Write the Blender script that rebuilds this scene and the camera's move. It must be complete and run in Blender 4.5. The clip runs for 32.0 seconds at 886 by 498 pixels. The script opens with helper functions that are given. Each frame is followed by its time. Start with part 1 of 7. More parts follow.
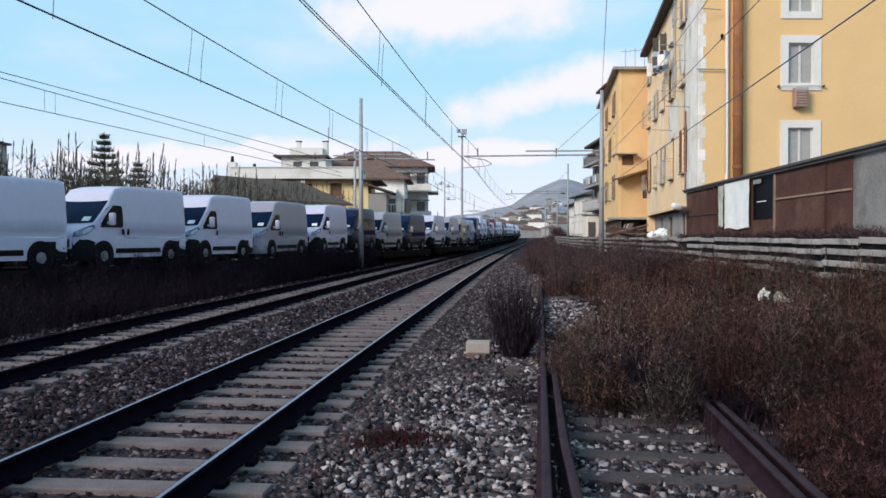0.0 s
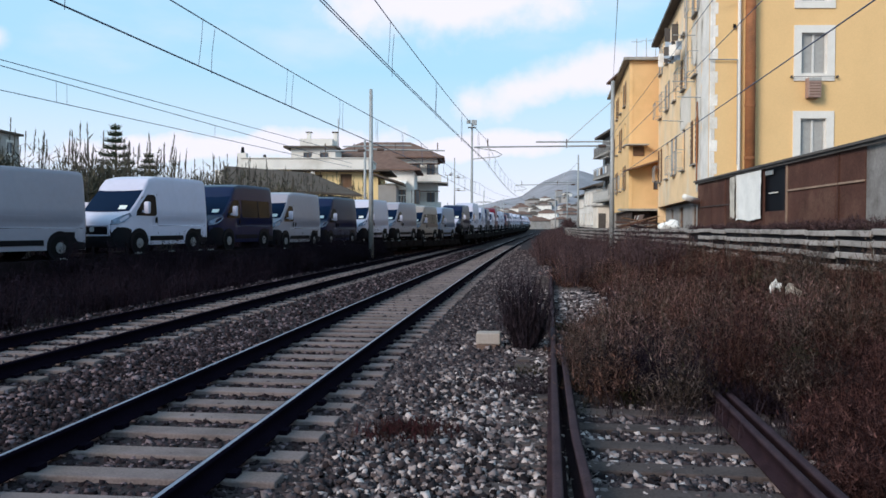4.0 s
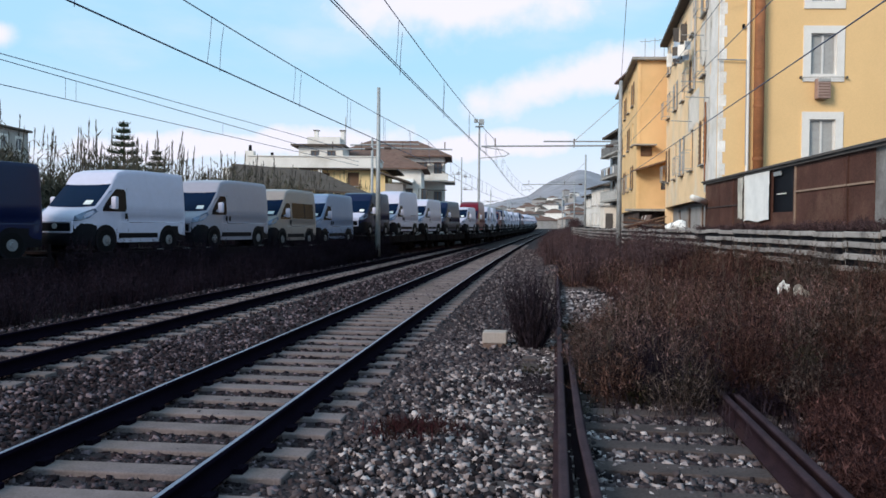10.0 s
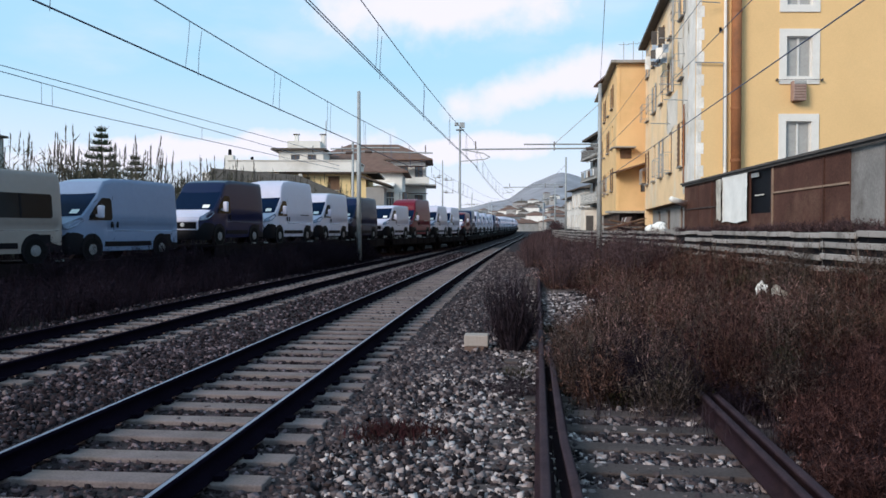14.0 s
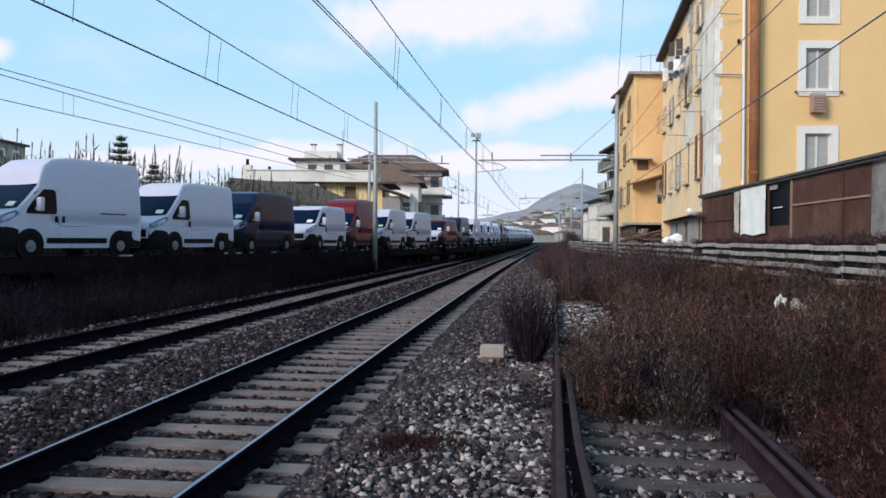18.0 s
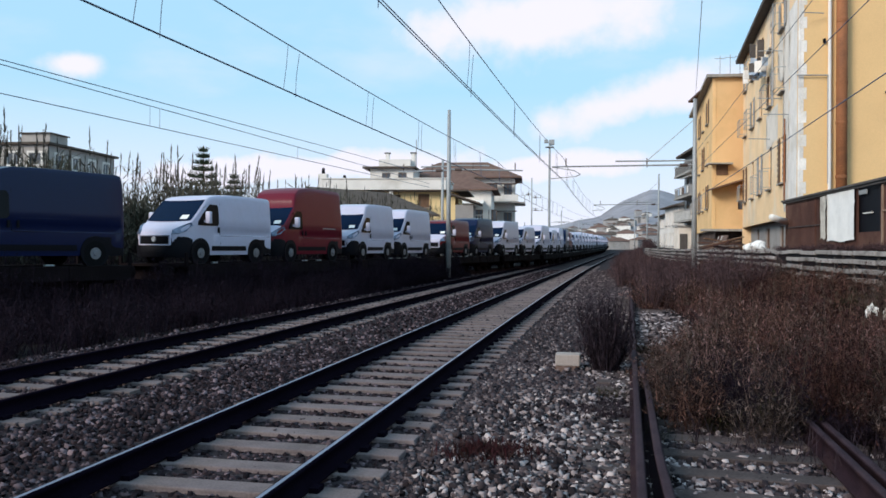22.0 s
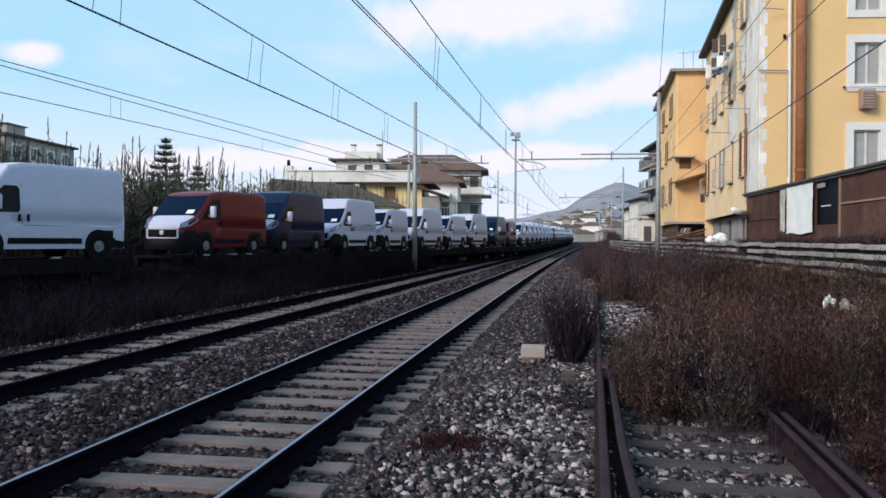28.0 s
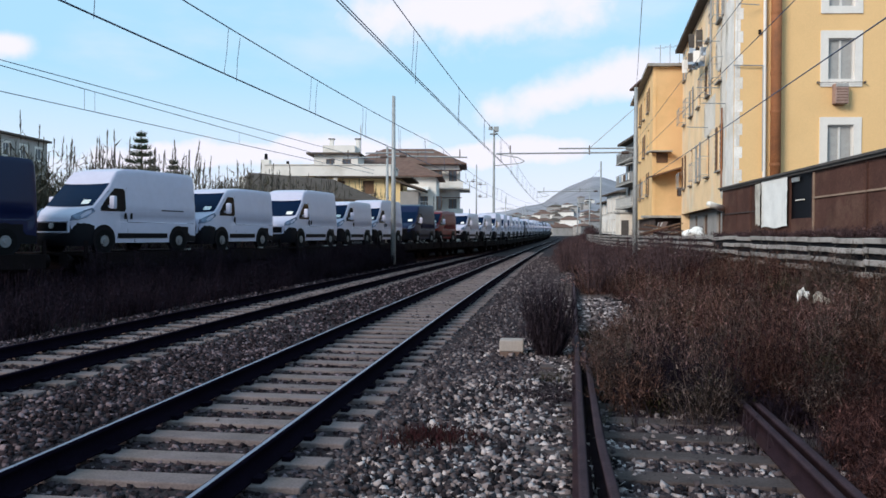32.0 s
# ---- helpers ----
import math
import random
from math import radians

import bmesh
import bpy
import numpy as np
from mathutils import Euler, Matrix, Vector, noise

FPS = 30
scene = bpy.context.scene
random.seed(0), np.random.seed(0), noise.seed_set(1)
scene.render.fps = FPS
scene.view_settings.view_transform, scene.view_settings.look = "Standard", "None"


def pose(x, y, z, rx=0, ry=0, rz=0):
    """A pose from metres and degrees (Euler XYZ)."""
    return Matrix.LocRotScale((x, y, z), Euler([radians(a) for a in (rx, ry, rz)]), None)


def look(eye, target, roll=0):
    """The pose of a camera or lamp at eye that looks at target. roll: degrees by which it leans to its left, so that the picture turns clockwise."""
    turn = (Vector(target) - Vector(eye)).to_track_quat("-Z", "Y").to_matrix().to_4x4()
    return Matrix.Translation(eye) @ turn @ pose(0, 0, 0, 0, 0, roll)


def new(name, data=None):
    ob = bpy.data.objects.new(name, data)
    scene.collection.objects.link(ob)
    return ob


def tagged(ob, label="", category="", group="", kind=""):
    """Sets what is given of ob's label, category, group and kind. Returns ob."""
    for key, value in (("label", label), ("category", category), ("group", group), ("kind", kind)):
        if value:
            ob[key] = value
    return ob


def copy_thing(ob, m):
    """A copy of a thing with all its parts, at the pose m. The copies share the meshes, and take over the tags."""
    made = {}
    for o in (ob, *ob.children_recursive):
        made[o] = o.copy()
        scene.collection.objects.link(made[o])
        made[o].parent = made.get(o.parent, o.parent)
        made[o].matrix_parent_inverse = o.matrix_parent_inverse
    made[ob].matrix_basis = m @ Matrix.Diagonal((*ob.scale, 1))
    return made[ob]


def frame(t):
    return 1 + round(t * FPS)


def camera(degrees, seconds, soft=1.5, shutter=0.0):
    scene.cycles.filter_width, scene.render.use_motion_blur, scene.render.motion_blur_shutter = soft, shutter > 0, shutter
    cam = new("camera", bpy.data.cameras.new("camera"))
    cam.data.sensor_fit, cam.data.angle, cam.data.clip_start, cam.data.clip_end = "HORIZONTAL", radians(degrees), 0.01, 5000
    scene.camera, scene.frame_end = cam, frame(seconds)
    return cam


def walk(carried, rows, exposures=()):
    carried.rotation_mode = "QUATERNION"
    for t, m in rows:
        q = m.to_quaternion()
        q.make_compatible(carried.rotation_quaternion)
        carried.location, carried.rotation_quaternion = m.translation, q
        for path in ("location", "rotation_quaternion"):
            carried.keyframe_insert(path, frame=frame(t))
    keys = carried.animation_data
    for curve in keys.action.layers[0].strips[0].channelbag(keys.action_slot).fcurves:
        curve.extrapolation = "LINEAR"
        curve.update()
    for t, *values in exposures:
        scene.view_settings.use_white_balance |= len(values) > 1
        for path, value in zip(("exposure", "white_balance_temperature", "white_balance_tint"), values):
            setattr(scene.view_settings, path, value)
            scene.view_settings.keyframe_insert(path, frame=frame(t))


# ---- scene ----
# The camera: held by hand beside a railway line, it only pans
EYE = (0.0, 0.0, 1.62)
cam = camera(58.0, 32.0, soft=1.6)
TURNS = [  # seconds, sway across and up, yaw, pitch, roll
    (0.0, -0.007, 0.002, -0.01, -0.85, -0.02),
    (0.5, -0.011, 0.003, -0.11, -0.93, 0.06),
    (1.0, -0.014, 0.002, 0.19, -1.00, 0.07),
    (1.5, -0.017, 0.003, 0.17, -1.08, -0.03),
    (2.0, -0.017, -0.000, 0.22, -1.32, 0.16),
    (2.5, -0.017, -0.001, 0.56, -1.24, 0.11),
    (3.0, -0.018, -0.000, 0.56, -1.22, -0.10),
    (3.5, -0.018, 0.000, 0.67, -1.49, -0.12),
    (5.5, -0.016, -0.003, 0.70, -1.43, -0.10),
    (6.0, -0.014, -0.003, 0.83, -1.26, 0.01),
    (6.5, -0.014, -0.002, 1.08, -1.51, -0.06),
    (7.0, -0.015, 0.001, 1.07, -1.65, -0.05),
    (7.5, -0.015, 0.002, 1.24, -1.54, -0.01),
    (8.0, -0.016, 0.002, 1.32, -1.42, -0.02),
    (8.5, -0.019, -0.001, 1.53, -1.47, -0.30),
    (9.0, -0.024, -0.004, 1.39, -1.39, -0.20),
    (9.5, -0.026, -0.007, 1.17, -1.50, -0.41),
    (10.0, -0.025, -0.007, 1.16, -1.56, -0.49),
    (10.5, -0.024, -0.005, 1.17, -1.47, -0.39),
    (11.0, -0.021, -0.004, 1.02, -1.27, -0.18),
    (11.5, -0.022, -0.004, 0.88, -1.50, -0.28),
    (12.0, -0.022, -0.004, 0.81, -1.54, -0.32),
    (12.5, -0.022, -0.007, 0.43, -1.78, -0.27),
    (13.0, -0.018, -0.006, 0.16, -1.79, -0.25),
    (13.5, -0.016, -0.006, -0.40, -1.37, -0.20),
    (14.0, -0.015, -0.003, -0.17, -1.32, -0.07),
    (14.5, -0.015, -0.002, -0.70, -1.31, -0.11),
    (16.5, -0.018, 0.001, -0.63, -1.21, -0.31),
    (17.0, -0.018, 0.002, -0.90, -1.00, -0.18),
    (17.5, -0.022, 0.002, -0.50, -0.90, -0.32),
    (18.0, -0.028, 0.001, 0.95, -0.58, -0.45),
    (18.5, -0.035, -0.001, 3.05, -0.78, -0.08),
    (19.0, -0.038, -0.002, 3.65, -0.69, -0.17),
    (19.5, -0.041, -0.000, 3.99, -0.46, -0.01),
    (20.0, -0.046, -0.001, 4.29, -0.28, -0.31),
    (20.5, -0.050, -0.002, 4.45, -0.10, -0.44),
    (21.0, -0.054, -0.004, 5.78, 0.15, -0.49),
    (21.5, -0.054, -0.003, 6.10, -0.09, -0.49),
    (22.0, -0.055, -0.004, 6.16, -0.09, -0.38),
    (22.5, -0.056, -0.002, 6.25, -0.09, -0.53),
    (23.0, -0.057, -0.003, 6.57, 0.02, -0.55),
    (23.5, -0.055, -0.002, 6.34, -0.09, -0.50),
    (24.0, -0.050, -0.004, 5.20, -0.27, -0.32),
    (24.5, -0.047, -0.004, 4.41, -0.50, -0.24),
    (25.0, -0.046, -0.003, 4.37, -0.56, -0.22),
    (25.5, -0.047, -0.003, 4.60, -0.70, -0.20),
    (27.5, -0.050, 0.002, 4.42, -0.57, -0.46),
    (28.0, -0.049, 0.003, 3.76, -0.62, -0.34),
    (28.5, -0.049, 0.008, 3.07, -0.61, -0.24),
    (29.0, -0.047, 0.005, 2.65, -0.67, -0.32),
    (29.5, -0.043, 0.006, 2.43, -0.67, -0.17),
    (30.0, -0.042, 0.004, 2.24, -0.73, -0.26),
    (30.5, -0.042, 0.004, 2.37, -0.67, -0.16),
    (31.0, -0.045, 0.001, 2.24, -0.73, -0.26),
    (31.5, -0.048, 0.004, 2.15, -0.95, -0.42),
    (32.0, -0.047, 0.003, 2.23, -1.03, -0.25)
]
walk(cam, [(t, pose(EYE[0] + a, EYE[1], EYE[2] + b, 90 + p, r, y)) for t, a, b, y, p, r in TURNS])

# ---- light ----
SUN_EL, SUN_AZ = 27.0, 226.0  # degrees; azimuth clockwise from the way ahead
world = bpy.data.worlds.new("sky")
scene.world = world
world.use_nodes = True
wn, wl = world.node_tree.nodes, world.node_tree.links
wn.clear()
sky = wn.new("ShaderNodeTexSky")
sky.sky_type = "NISHITA"
sky.sun_disc = False
sky.sun_elevation = radians(SUN_EL)
sky.sun_rotation = radians(SUN_AZ)
sky.air_density, sky.dust_density, sky.ozone_density = 1.0, 1.5, 1.6
coord = wn.new("ShaderNodeTexCoord")
mapping = wn.new("ShaderNodeMapping")
mapping.inputs["Scale"].default_value = (1.3, 1.0, 3.6)
mapping.inputs["Rotation"].default_value = (0.0, radians(-14), radians(18))
mapping.inputs["Location"].default_value = (1.35, 0.4, 0.62)
cloud = wn.new("ShaderNodeTexNoise")
cloud.inputs["Scale"].default_value = 2.1
cloud.inputs["Detail"].default_value = 7.0
cloud.inputs["Roughness"].default_value = 0.52
cover = wn.new("ShaderNodeMapRange")
cover.inputs["From Min"].default_value = 0.53
cover.inputs["From Max"].default_value = 0.72
cover.interpolation_type = "SMOOTHSTEP"
sep = wn.new("ShaderNodeSeparateXYZ")
haze = wn.new("ShaderNodeMapRange")   # more cloud low over the horizon
haze.inputs["From Min"].default_value = 0.19
haze.inputs["From Max"].default_value = 0.0
addn = wn.new("ShaderNodeMath")
addn.operation = "MAXIMUM"
veil = wn.new("ShaderNodeMix")   # thin high haze over the blue
veil.data_type = "RGBA"
veil.inputs["Factor"].default_value = 0.8
veil.inputs["B"].default_value = (5.15, 8.9, 11.8, 1)
mixn = wn.new("ShaderNodeMix")
mixn.data_type = "RGBA"
mixn.inputs["B"].default_value = (9.5, 9.35, 10.5, 1)
back = wn.new("ShaderNodeBackground")
back.inputs["Strength"].default_value = 0.1
wout = wn.new("ShaderNodeOutputWorld")
wl.new(coord.outputs["Generated"], mapping.inputs["Vector"])
wl.new(mapping.outputs["Vector"], cloud.inputs["Vector"])
wl.new(cloud.outputs["Fac"], cover.inputs["Value"])
wl.new(coord.outputs["Generated"], sep.inputs["Vector"])
wl.new(sep.outputs["Z"], haze.inputs["Value"])


def sky_math(op, a, b):
    n = wn.new("ShaderNodeMath")
    n.operation = op
    for k, s in enumerate((a, b)):
        if isinstance(s, float):
            n.inputs[k].default_value = s
        else:
            wl.new(s, n.inputs[k])
    return n.outputs[0]


# the larger cloud banks, on a plane far ahead: centre, half sizes, tilt
flat = wn.new("ShaderNodeCombineXYZ")
wl.new(sky_math("DIVIDE", sep.outputs["X"], sep.outputs["Y"]), flat.inputs["X"])
wl.new(sky_math("DIVIDE", sep.outputs["Z"], sep.outputs["Y"]), flat.inputs["Y"])
banks = None
for u0, v0, su, sv, tilt in ((0.02, 0.285, 0.24, 0.07, 7), (0.13, 0.182, 0.19, 0.045, 17), (-0.60, 0.24, 0.075, 0.026, 0), (-0.30, 0.10, 0.4, 0.035, 3), (0.02, 0.10, 0.25, 0.03, 5)):
    mp = wn.new("ShaderNodeMapping")
    mp.vector_type = "TEXTURE"
    mp.inputs["Location"].default_value = (u0, v0, 0)
    mp.inputs["Rotation"].default_value = (0, 0, radians(tilt))
    mp.inputs["Scale"].default_value = (su, sv, 1)
    gr = wn.new("ShaderNodeTexGradient")
    gr.gradient_type = "SPHERICAL"
    wl.new(flat.outputs["Vector"], mp.inputs["Vector"])
    wl.new(mp.outputs["Vector"], gr.inputs["Vector"])
    banks = gr.outputs["Fac"] if banks is None else sky_math("MAXIMUM", banks, gr.outputs["Fac"])
wisps = wn.new("ShaderNodeTexNoise")
wisps.inputs["Scale"].default_value = 9.0
wisps.inputs["Detail"].default_value = 8.0
wisps.inputs["Roughness"].default_value = 0.55
wl.new(flat.outputs["Vector"], wisps.inputs["Vector"])
soft = wn.new("ShaderNodeMapRange")
soft.interpolation_type = "SMOOTHSTEP"
soft.inputs["From Min"].default_value = 0.10
soft.inputs["From Max"].default_value = 0.85
wl.new(sky_math("ADD", sky_math("MULTIPLY", banks, 1.25), sky_math("MULTIPLY", sky_math("SUBTRACT", wisps.outputs["Fac"], 0.5), 2.1)), soft.inputs["Value"])
ahead = sky_math("MULTIPLY", soft.outputs["Result"], sky_math("GREATER_THAN", banks, 0.001))
wl.new(sky_math("MAXIMUM", ahead, sky_math("MULTIPLY", cover.outputs["Result"], 0.35)), addn.inputs[0])
wl.new(haze.outputs["Result"], addn.inputs[1])
wl.new(addn.outputs["Value"], mixn.inputs["Factor"])
wl.new(sky.outputs["Color"], veil.inputs["A"])
wl.new(veil.outputs["Result"], mixn.inputs["A"])
wl.new(mixn.outputs["Result"], back.inputs["Color"])
wl.new(back.outputs["Background"], wout.inputs["Surface"])
sun_data = bpy.data.lights.new("sun", "SUN")
sun_data.energy, sun_data.angle, sun_data.color = 3.1, radians(22), (1.0, 0.90, 0.79)
sun = new("sun", sun_data)
sd = Vector((math.sin(radians(SUN_AZ)) * math.cos(radians(SUN_EL)), math.cos(radians(SUN_AZ)) * math.cos(radians(SUN_EL)), math.sin(radians(SUN_EL))))
sun.matrix_world = look(sd * 50, (0, 0, 0))
scene.view_settings.exposure = 0.0


# ---- materials ----
def mat(name, color, rough=0.8, metal=0.0, vary=0.25, scale=6.0, fine=60.0, bump=0.2, island=0.0, obj=0.0, stain=None, stain_amt=0.5, coat=0.0):
    """A surface with variation at two scales; island and obj vary it from piece to piece; stain is a second colour in patches."""
    m = bpy.data.materials.new(name)
    m.use_nodes = True
    n, l = m.node_tree.nodes, m.node_tree.links
    b = n["Principled BSDF"]
    b.inputs["Roughness"].default_value = rough
    b.inputs["Metallic"].default_value = metal
    b.inputs["Specular IOR Level"].default_value = 0.06 if rough >= 0.8 else 0.3
    b.inputs["Coat Weight"].default_value = coat
    b.inputs["Coat Roughness"].default_value = 0.22
    tc = n.new("ShaderNodeTexCoord")
    big = n.new("ShaderNodeTexNoise")
    big.inputs["Scale"].default_value = scale
    big.inputs["Detail"].default_value = 5
    small = n.new("ShaderNodeTexNoise")
    small.inputs["Scale"].default_value = fine
    small.inputs["Detail"].default_value = 4
    place = tc.outputs["Object"]
    if obj:  # so that alike pieces are not stained alike
        info = n.new("ShaderNodeObjectInfo")
        shift = n.new("ShaderNodeVectorMath")
        l.new(place, shift.inputs[0])
        l.new(info.outputs["Location"], shift.inputs[1])
        place = shift.outputs["Vector"]
    l.new(place, big.inputs["Vector"])
    l.new(place, small.inputs["Vector"])
    mul = n.new("ShaderNodeMath")
    mul.operation = "ADD"
    l.new(big.outputs["Fac"], mul.inputs[0])
    l.new(small.outputs["Fac"], mul.inputs[1])
    rng = n.new("ShaderNodeMapRange")
    rng.inputs["From Min"].default_value = 0.6
    rng.inputs["From Max"].default_value = 1.4
    rng.inputs["To Min"].default_value = 1 - vary
    rng.inputs["To Max"].default_value = 1 + vary
    l.new(mul.outputs[0], rng.inputs["Value"])
    last = rng.outputs["Result"]
    for amount, node, sock in ((island, "ShaderNodeNewGeometry", "Random Per Island"), (obj, "ShaderNodeObjectInfo", "Random")):
        if amount:
            src = n.new(node)
            r2 = n.new("ShaderNodeMapRange")
            r2.inputs["To Min"].default_value = 1 - amount
            r2.inputs["To Max"].default_value = 1 + amount
            l.new(src.outputs[sock], r2.inputs["Value"])
            mm = n.new("ShaderNodeMath")
            mm.operation = "MULTIPLY"
            l.new(last, mm.inputs[0])
            l.new(r2.outputs["Result"], mm.inputs[1])
            last = mm.outputs[0]
    base = n.new("ShaderNodeRGB")
    base.outputs[0].default_value = (*color, 1)
    tint = base.outputs[0]
    if stain:
        st = n.new("ShaderNodeTexNoise")
        st.inputs["Scale"].default_value = scale * 0.45
        st.inputs["Detail"].default_value = 8
        st.inputs["Roughness"].default_value = 0.65
        l.new(place, st.inputs["Vector"])
        sr = n.new("ShaderNodeMapRange")
        sr.inputs["From Min"].default_value = 0.5
        sr.inputs["From Max"].default_value = 0.72
        sr.inputs["To Max"].default_value = stain_amt
        l.new(st.outputs["Fac"], sr.inputs["Value"])
        mx = n.new("ShaderNodeMix")
        mx.data_type = "RGBA"
        mx.inputs["B"].default_value = (*stain, 1)
        l.new(sr.outputs["Result"], mx.inputs["Factor"])
        l.new(tint, mx.inputs["A"])
        tint = mx.outputs["Result"]
    vm = n.new("ShaderNodeVectorMath")
    vm.operation = "SCALE"
    l.new(tint, vm.inputs[0])
    l.new(last, vm.inputs["Scale"])
    l.new(vm.outputs["Vector"], b.inputs["Base Color"])
    if bump:
        bp = n.new("ShaderNodeBump")
        bp.inputs["Strength"].default_value = bump
        bp.inputs["Distance"].default_value = 0.02
        l.new(small.outputs["Fac"], bp.inputs["Height"])
        l.new(bp.outputs["Normal"], b.inputs["Normal"])
    return m


def pieces(name, colors, rough=0.9, fine=30.0, vary=0.2, source="island", scale=6.0):
    """A surface whose colour is picked from a ramp, piece by piece."""
    m = mat(name, (0.5, 0.5, 0.5), rough, vary=vary, scale=scale, fine=fine, bump=0.15)
    n, l = m.node_tree.nodes, m.node_tree.links
    src = n.new("ShaderNodeNewGeometry" if source == "island" else "ShaderNodeObjectInfo")
    ramp = n.new("ShaderNodeValToRGB")
    el = ramp.color_ramp.elements
    while len(el) < len(colors):
        el.new(0.5)
    for i, c in enumerate(colors):
        el[i].position, el[i].color = i / max(1, len(colors) - 1), (*c, 1)
    l.new(src.outputs["Random Per Island" if source == "island" else "Random"], ramp.inputs["Fac"])
    vm = [k for k in n if k.bl_idname == "ShaderNodeVectorMath"][0]
    l.new(ramp.outputs["Color"], vm.inputs[0])
    return m


# soil colour lowered to carry the shade of gaps between the weeds
M_GROUND = mat("soil_with_gap_shade", (0.009, 0.0068, 0.0075), 0.95, vary=0.45, scale=0.8, fine=22, bump=0.6, stain=(0.026, 0.021, 0.018), stain_amt=0.6)
M_BALLAST = mat("ballast_bed", (0.040, 0.031, 0.034), 0.95, vary=0.5, scale=3.0, fine=38, bump=1.0, stain=(0.014, 0.012, 0.012), stain_amt=0.6)
M_STONE_GREY = pieces("grey_ballast_stone", [(0.022, 0.0165, 0.0192), (0.042, 0.0322, 0.0368), (0.060, 0.0465, 0.0515), (0.088, 0.069, 0.074), (0.21, 0.167, 0.17)])
M_STONE_DIRTY = pieces("dirty_ballast_stone", [(0.00867, 0.00573, 0.007446), (0.01683, 0.01184, 0.01448), (0.02856, 0.02025, 0.02428), (0.04998, 0.03581, 0.04182), (0.1836, 0.1356, 0.151)])
# near-black low steps imitate the shaded gaps between pale stones
M_STONE_PALE = pieces("pale_limestone_and_gap_shade", [(0.01004, 0.007673, 0.009056), (0.02604, 0.02064, 0.02395), (0.08541, 0.06433, 0.06759), (0.2359, 0.1885, 0.1898), (0.4813, 0.4026, 0.3966)])
M_SLEEPER = mat("weathered_concrete_sleeper", (0.160, 0.126, 0.127), 0.9, vary=0.3, scale=4, fine=50, bump=0.3, obj=0.15, stain=(0.11, 0.09, 0.078), stain_amt=0.6)
M_WOOD = mat("old_timber_sleeper", (0.080, 0.062, 0.061), 0.9, vary=0.35, scale=5, fine=40, bump=0.5, obj=0.2, stain=(0.05, 0.037, 0.036), stain_amt=0.6)
M_RAIL = mat("dark_rail_flank", (0.0055, 0.0036, 0.0080), 0.95, vary=0.35, scale=2, fine=30, bump=0.2)
M_RAIL.node_tree.nodes["Principled BSDF"].inputs["Specular IOR Level"].default_value = 0.01
M_STEEL = mat("polished_rail_head", (0.30, 0.27, 0.33), 0.38, 0.9, vary=0.2, scale=1, fine=30, bump=0.03)
M_RUST = mat("rusted_rail", (0.023, 0.0122, 0.0165), 0.85, vary=0.4, scale=4, fine=50, bump=0.4, stain=(0.06, 0.032, 0.026))
M_RUST_TOP = mat("worn_rusty_rail_head", (0.038, 0.0240, 0.0305), 0.85, vary=0.35, scale=4, fine=50, bump=0.3, stain=(0.06, 0.036, 0.034))
M_BLOCK = mat("cast_concrete_block", (0.36, 0.305, 0.28), 0.9, vary=0.15, scale=4, fine=40, bump=0.3, stain=(0.26, 0.22, 0.2))
M_BRICK = mat("reddish_stained_concrete", (0.15, 0.10, 0.085), 0.92, vary=0.3, scale=5, fine=40, bump=0.3, stain=(0.07, 0.045, 0.04))
M_CONC = mat("aged_concrete", (0.36, 0.34, 0.32), 0.9, vary=0.3, scale=3, fine=40, bump=0.3, stain=(0.14, 0.13, 0.12), stain_amt=0.7)
M_CONC_PALE = mat("pale_concrete", (0.32, 0.29, 0.278), 0.9, vary=0.2, scale=4, fine=40, bump=0.3, obj=0.15, stain=(0.045, 0.04, 0.038), stain_amt=0.95)
M_GALV = mat("galvanised_steel", (0.34, 0.35, 0.36), 0.6, 0.3, vary=0.2, scale=2, fine=20, bump=0.1, stain=(0.2, 0.17, 0.14))
M_WIRE = mat("tarnished_copper_wire", (0.11, 0.135, 0.21), 0.6, 0.4, vary=0.1, bump=0)
M_INSUL = mat("glazed_insulator", (0.09, 0.06, 0.05), 0.25, vary=0.1, bump=0)
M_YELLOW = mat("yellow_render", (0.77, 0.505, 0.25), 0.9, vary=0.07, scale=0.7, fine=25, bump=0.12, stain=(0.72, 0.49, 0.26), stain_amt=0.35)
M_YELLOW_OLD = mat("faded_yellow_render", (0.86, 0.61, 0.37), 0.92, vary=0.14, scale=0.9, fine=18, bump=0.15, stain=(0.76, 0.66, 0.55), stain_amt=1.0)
M_ORANGE = mat("orange_yellow_render", (0.79, 0.52, 0.27), 0.9, vary=0.08, scale=0.8, fine=25, bump=0.12, stain=(0.55, 0.36, 0.16), stain_amt=0.4)
M_GREYWALL = mat("grey_render", (0.31, 0.295, 0.29), 0.92, vary=0.2, scale=0.9, fine=20, bump=0.15, stain=(0.25, 0.23, 0.21), stain_amt=0.8)
M_DUNWALL = mat("dun_render", (0.37, 0.34, 0.32), 0.92, vary=0.2, scale=0.7, fine=16, bump=0.15, stain=(0.26, 0.235, 0.215), stain_amt=0.8)
M_CELLAR = mat("dark_cellar_wall", (0.085, 0.062, 0.055), 0.92, vary=0.3, scale=1.2, fine=20, bump=0.2, stain=(0.17, 0.12, 0.10), stain_amt=0.7)
M_WHITEWALL = mat("off_white_render", (0.74, 0.70, 0.665), 0.92, vary=0.1, scale=0.9, fine=20, bump=0.12, stain=(0.45, 0.40, 0.34), stain_amt=0.6)
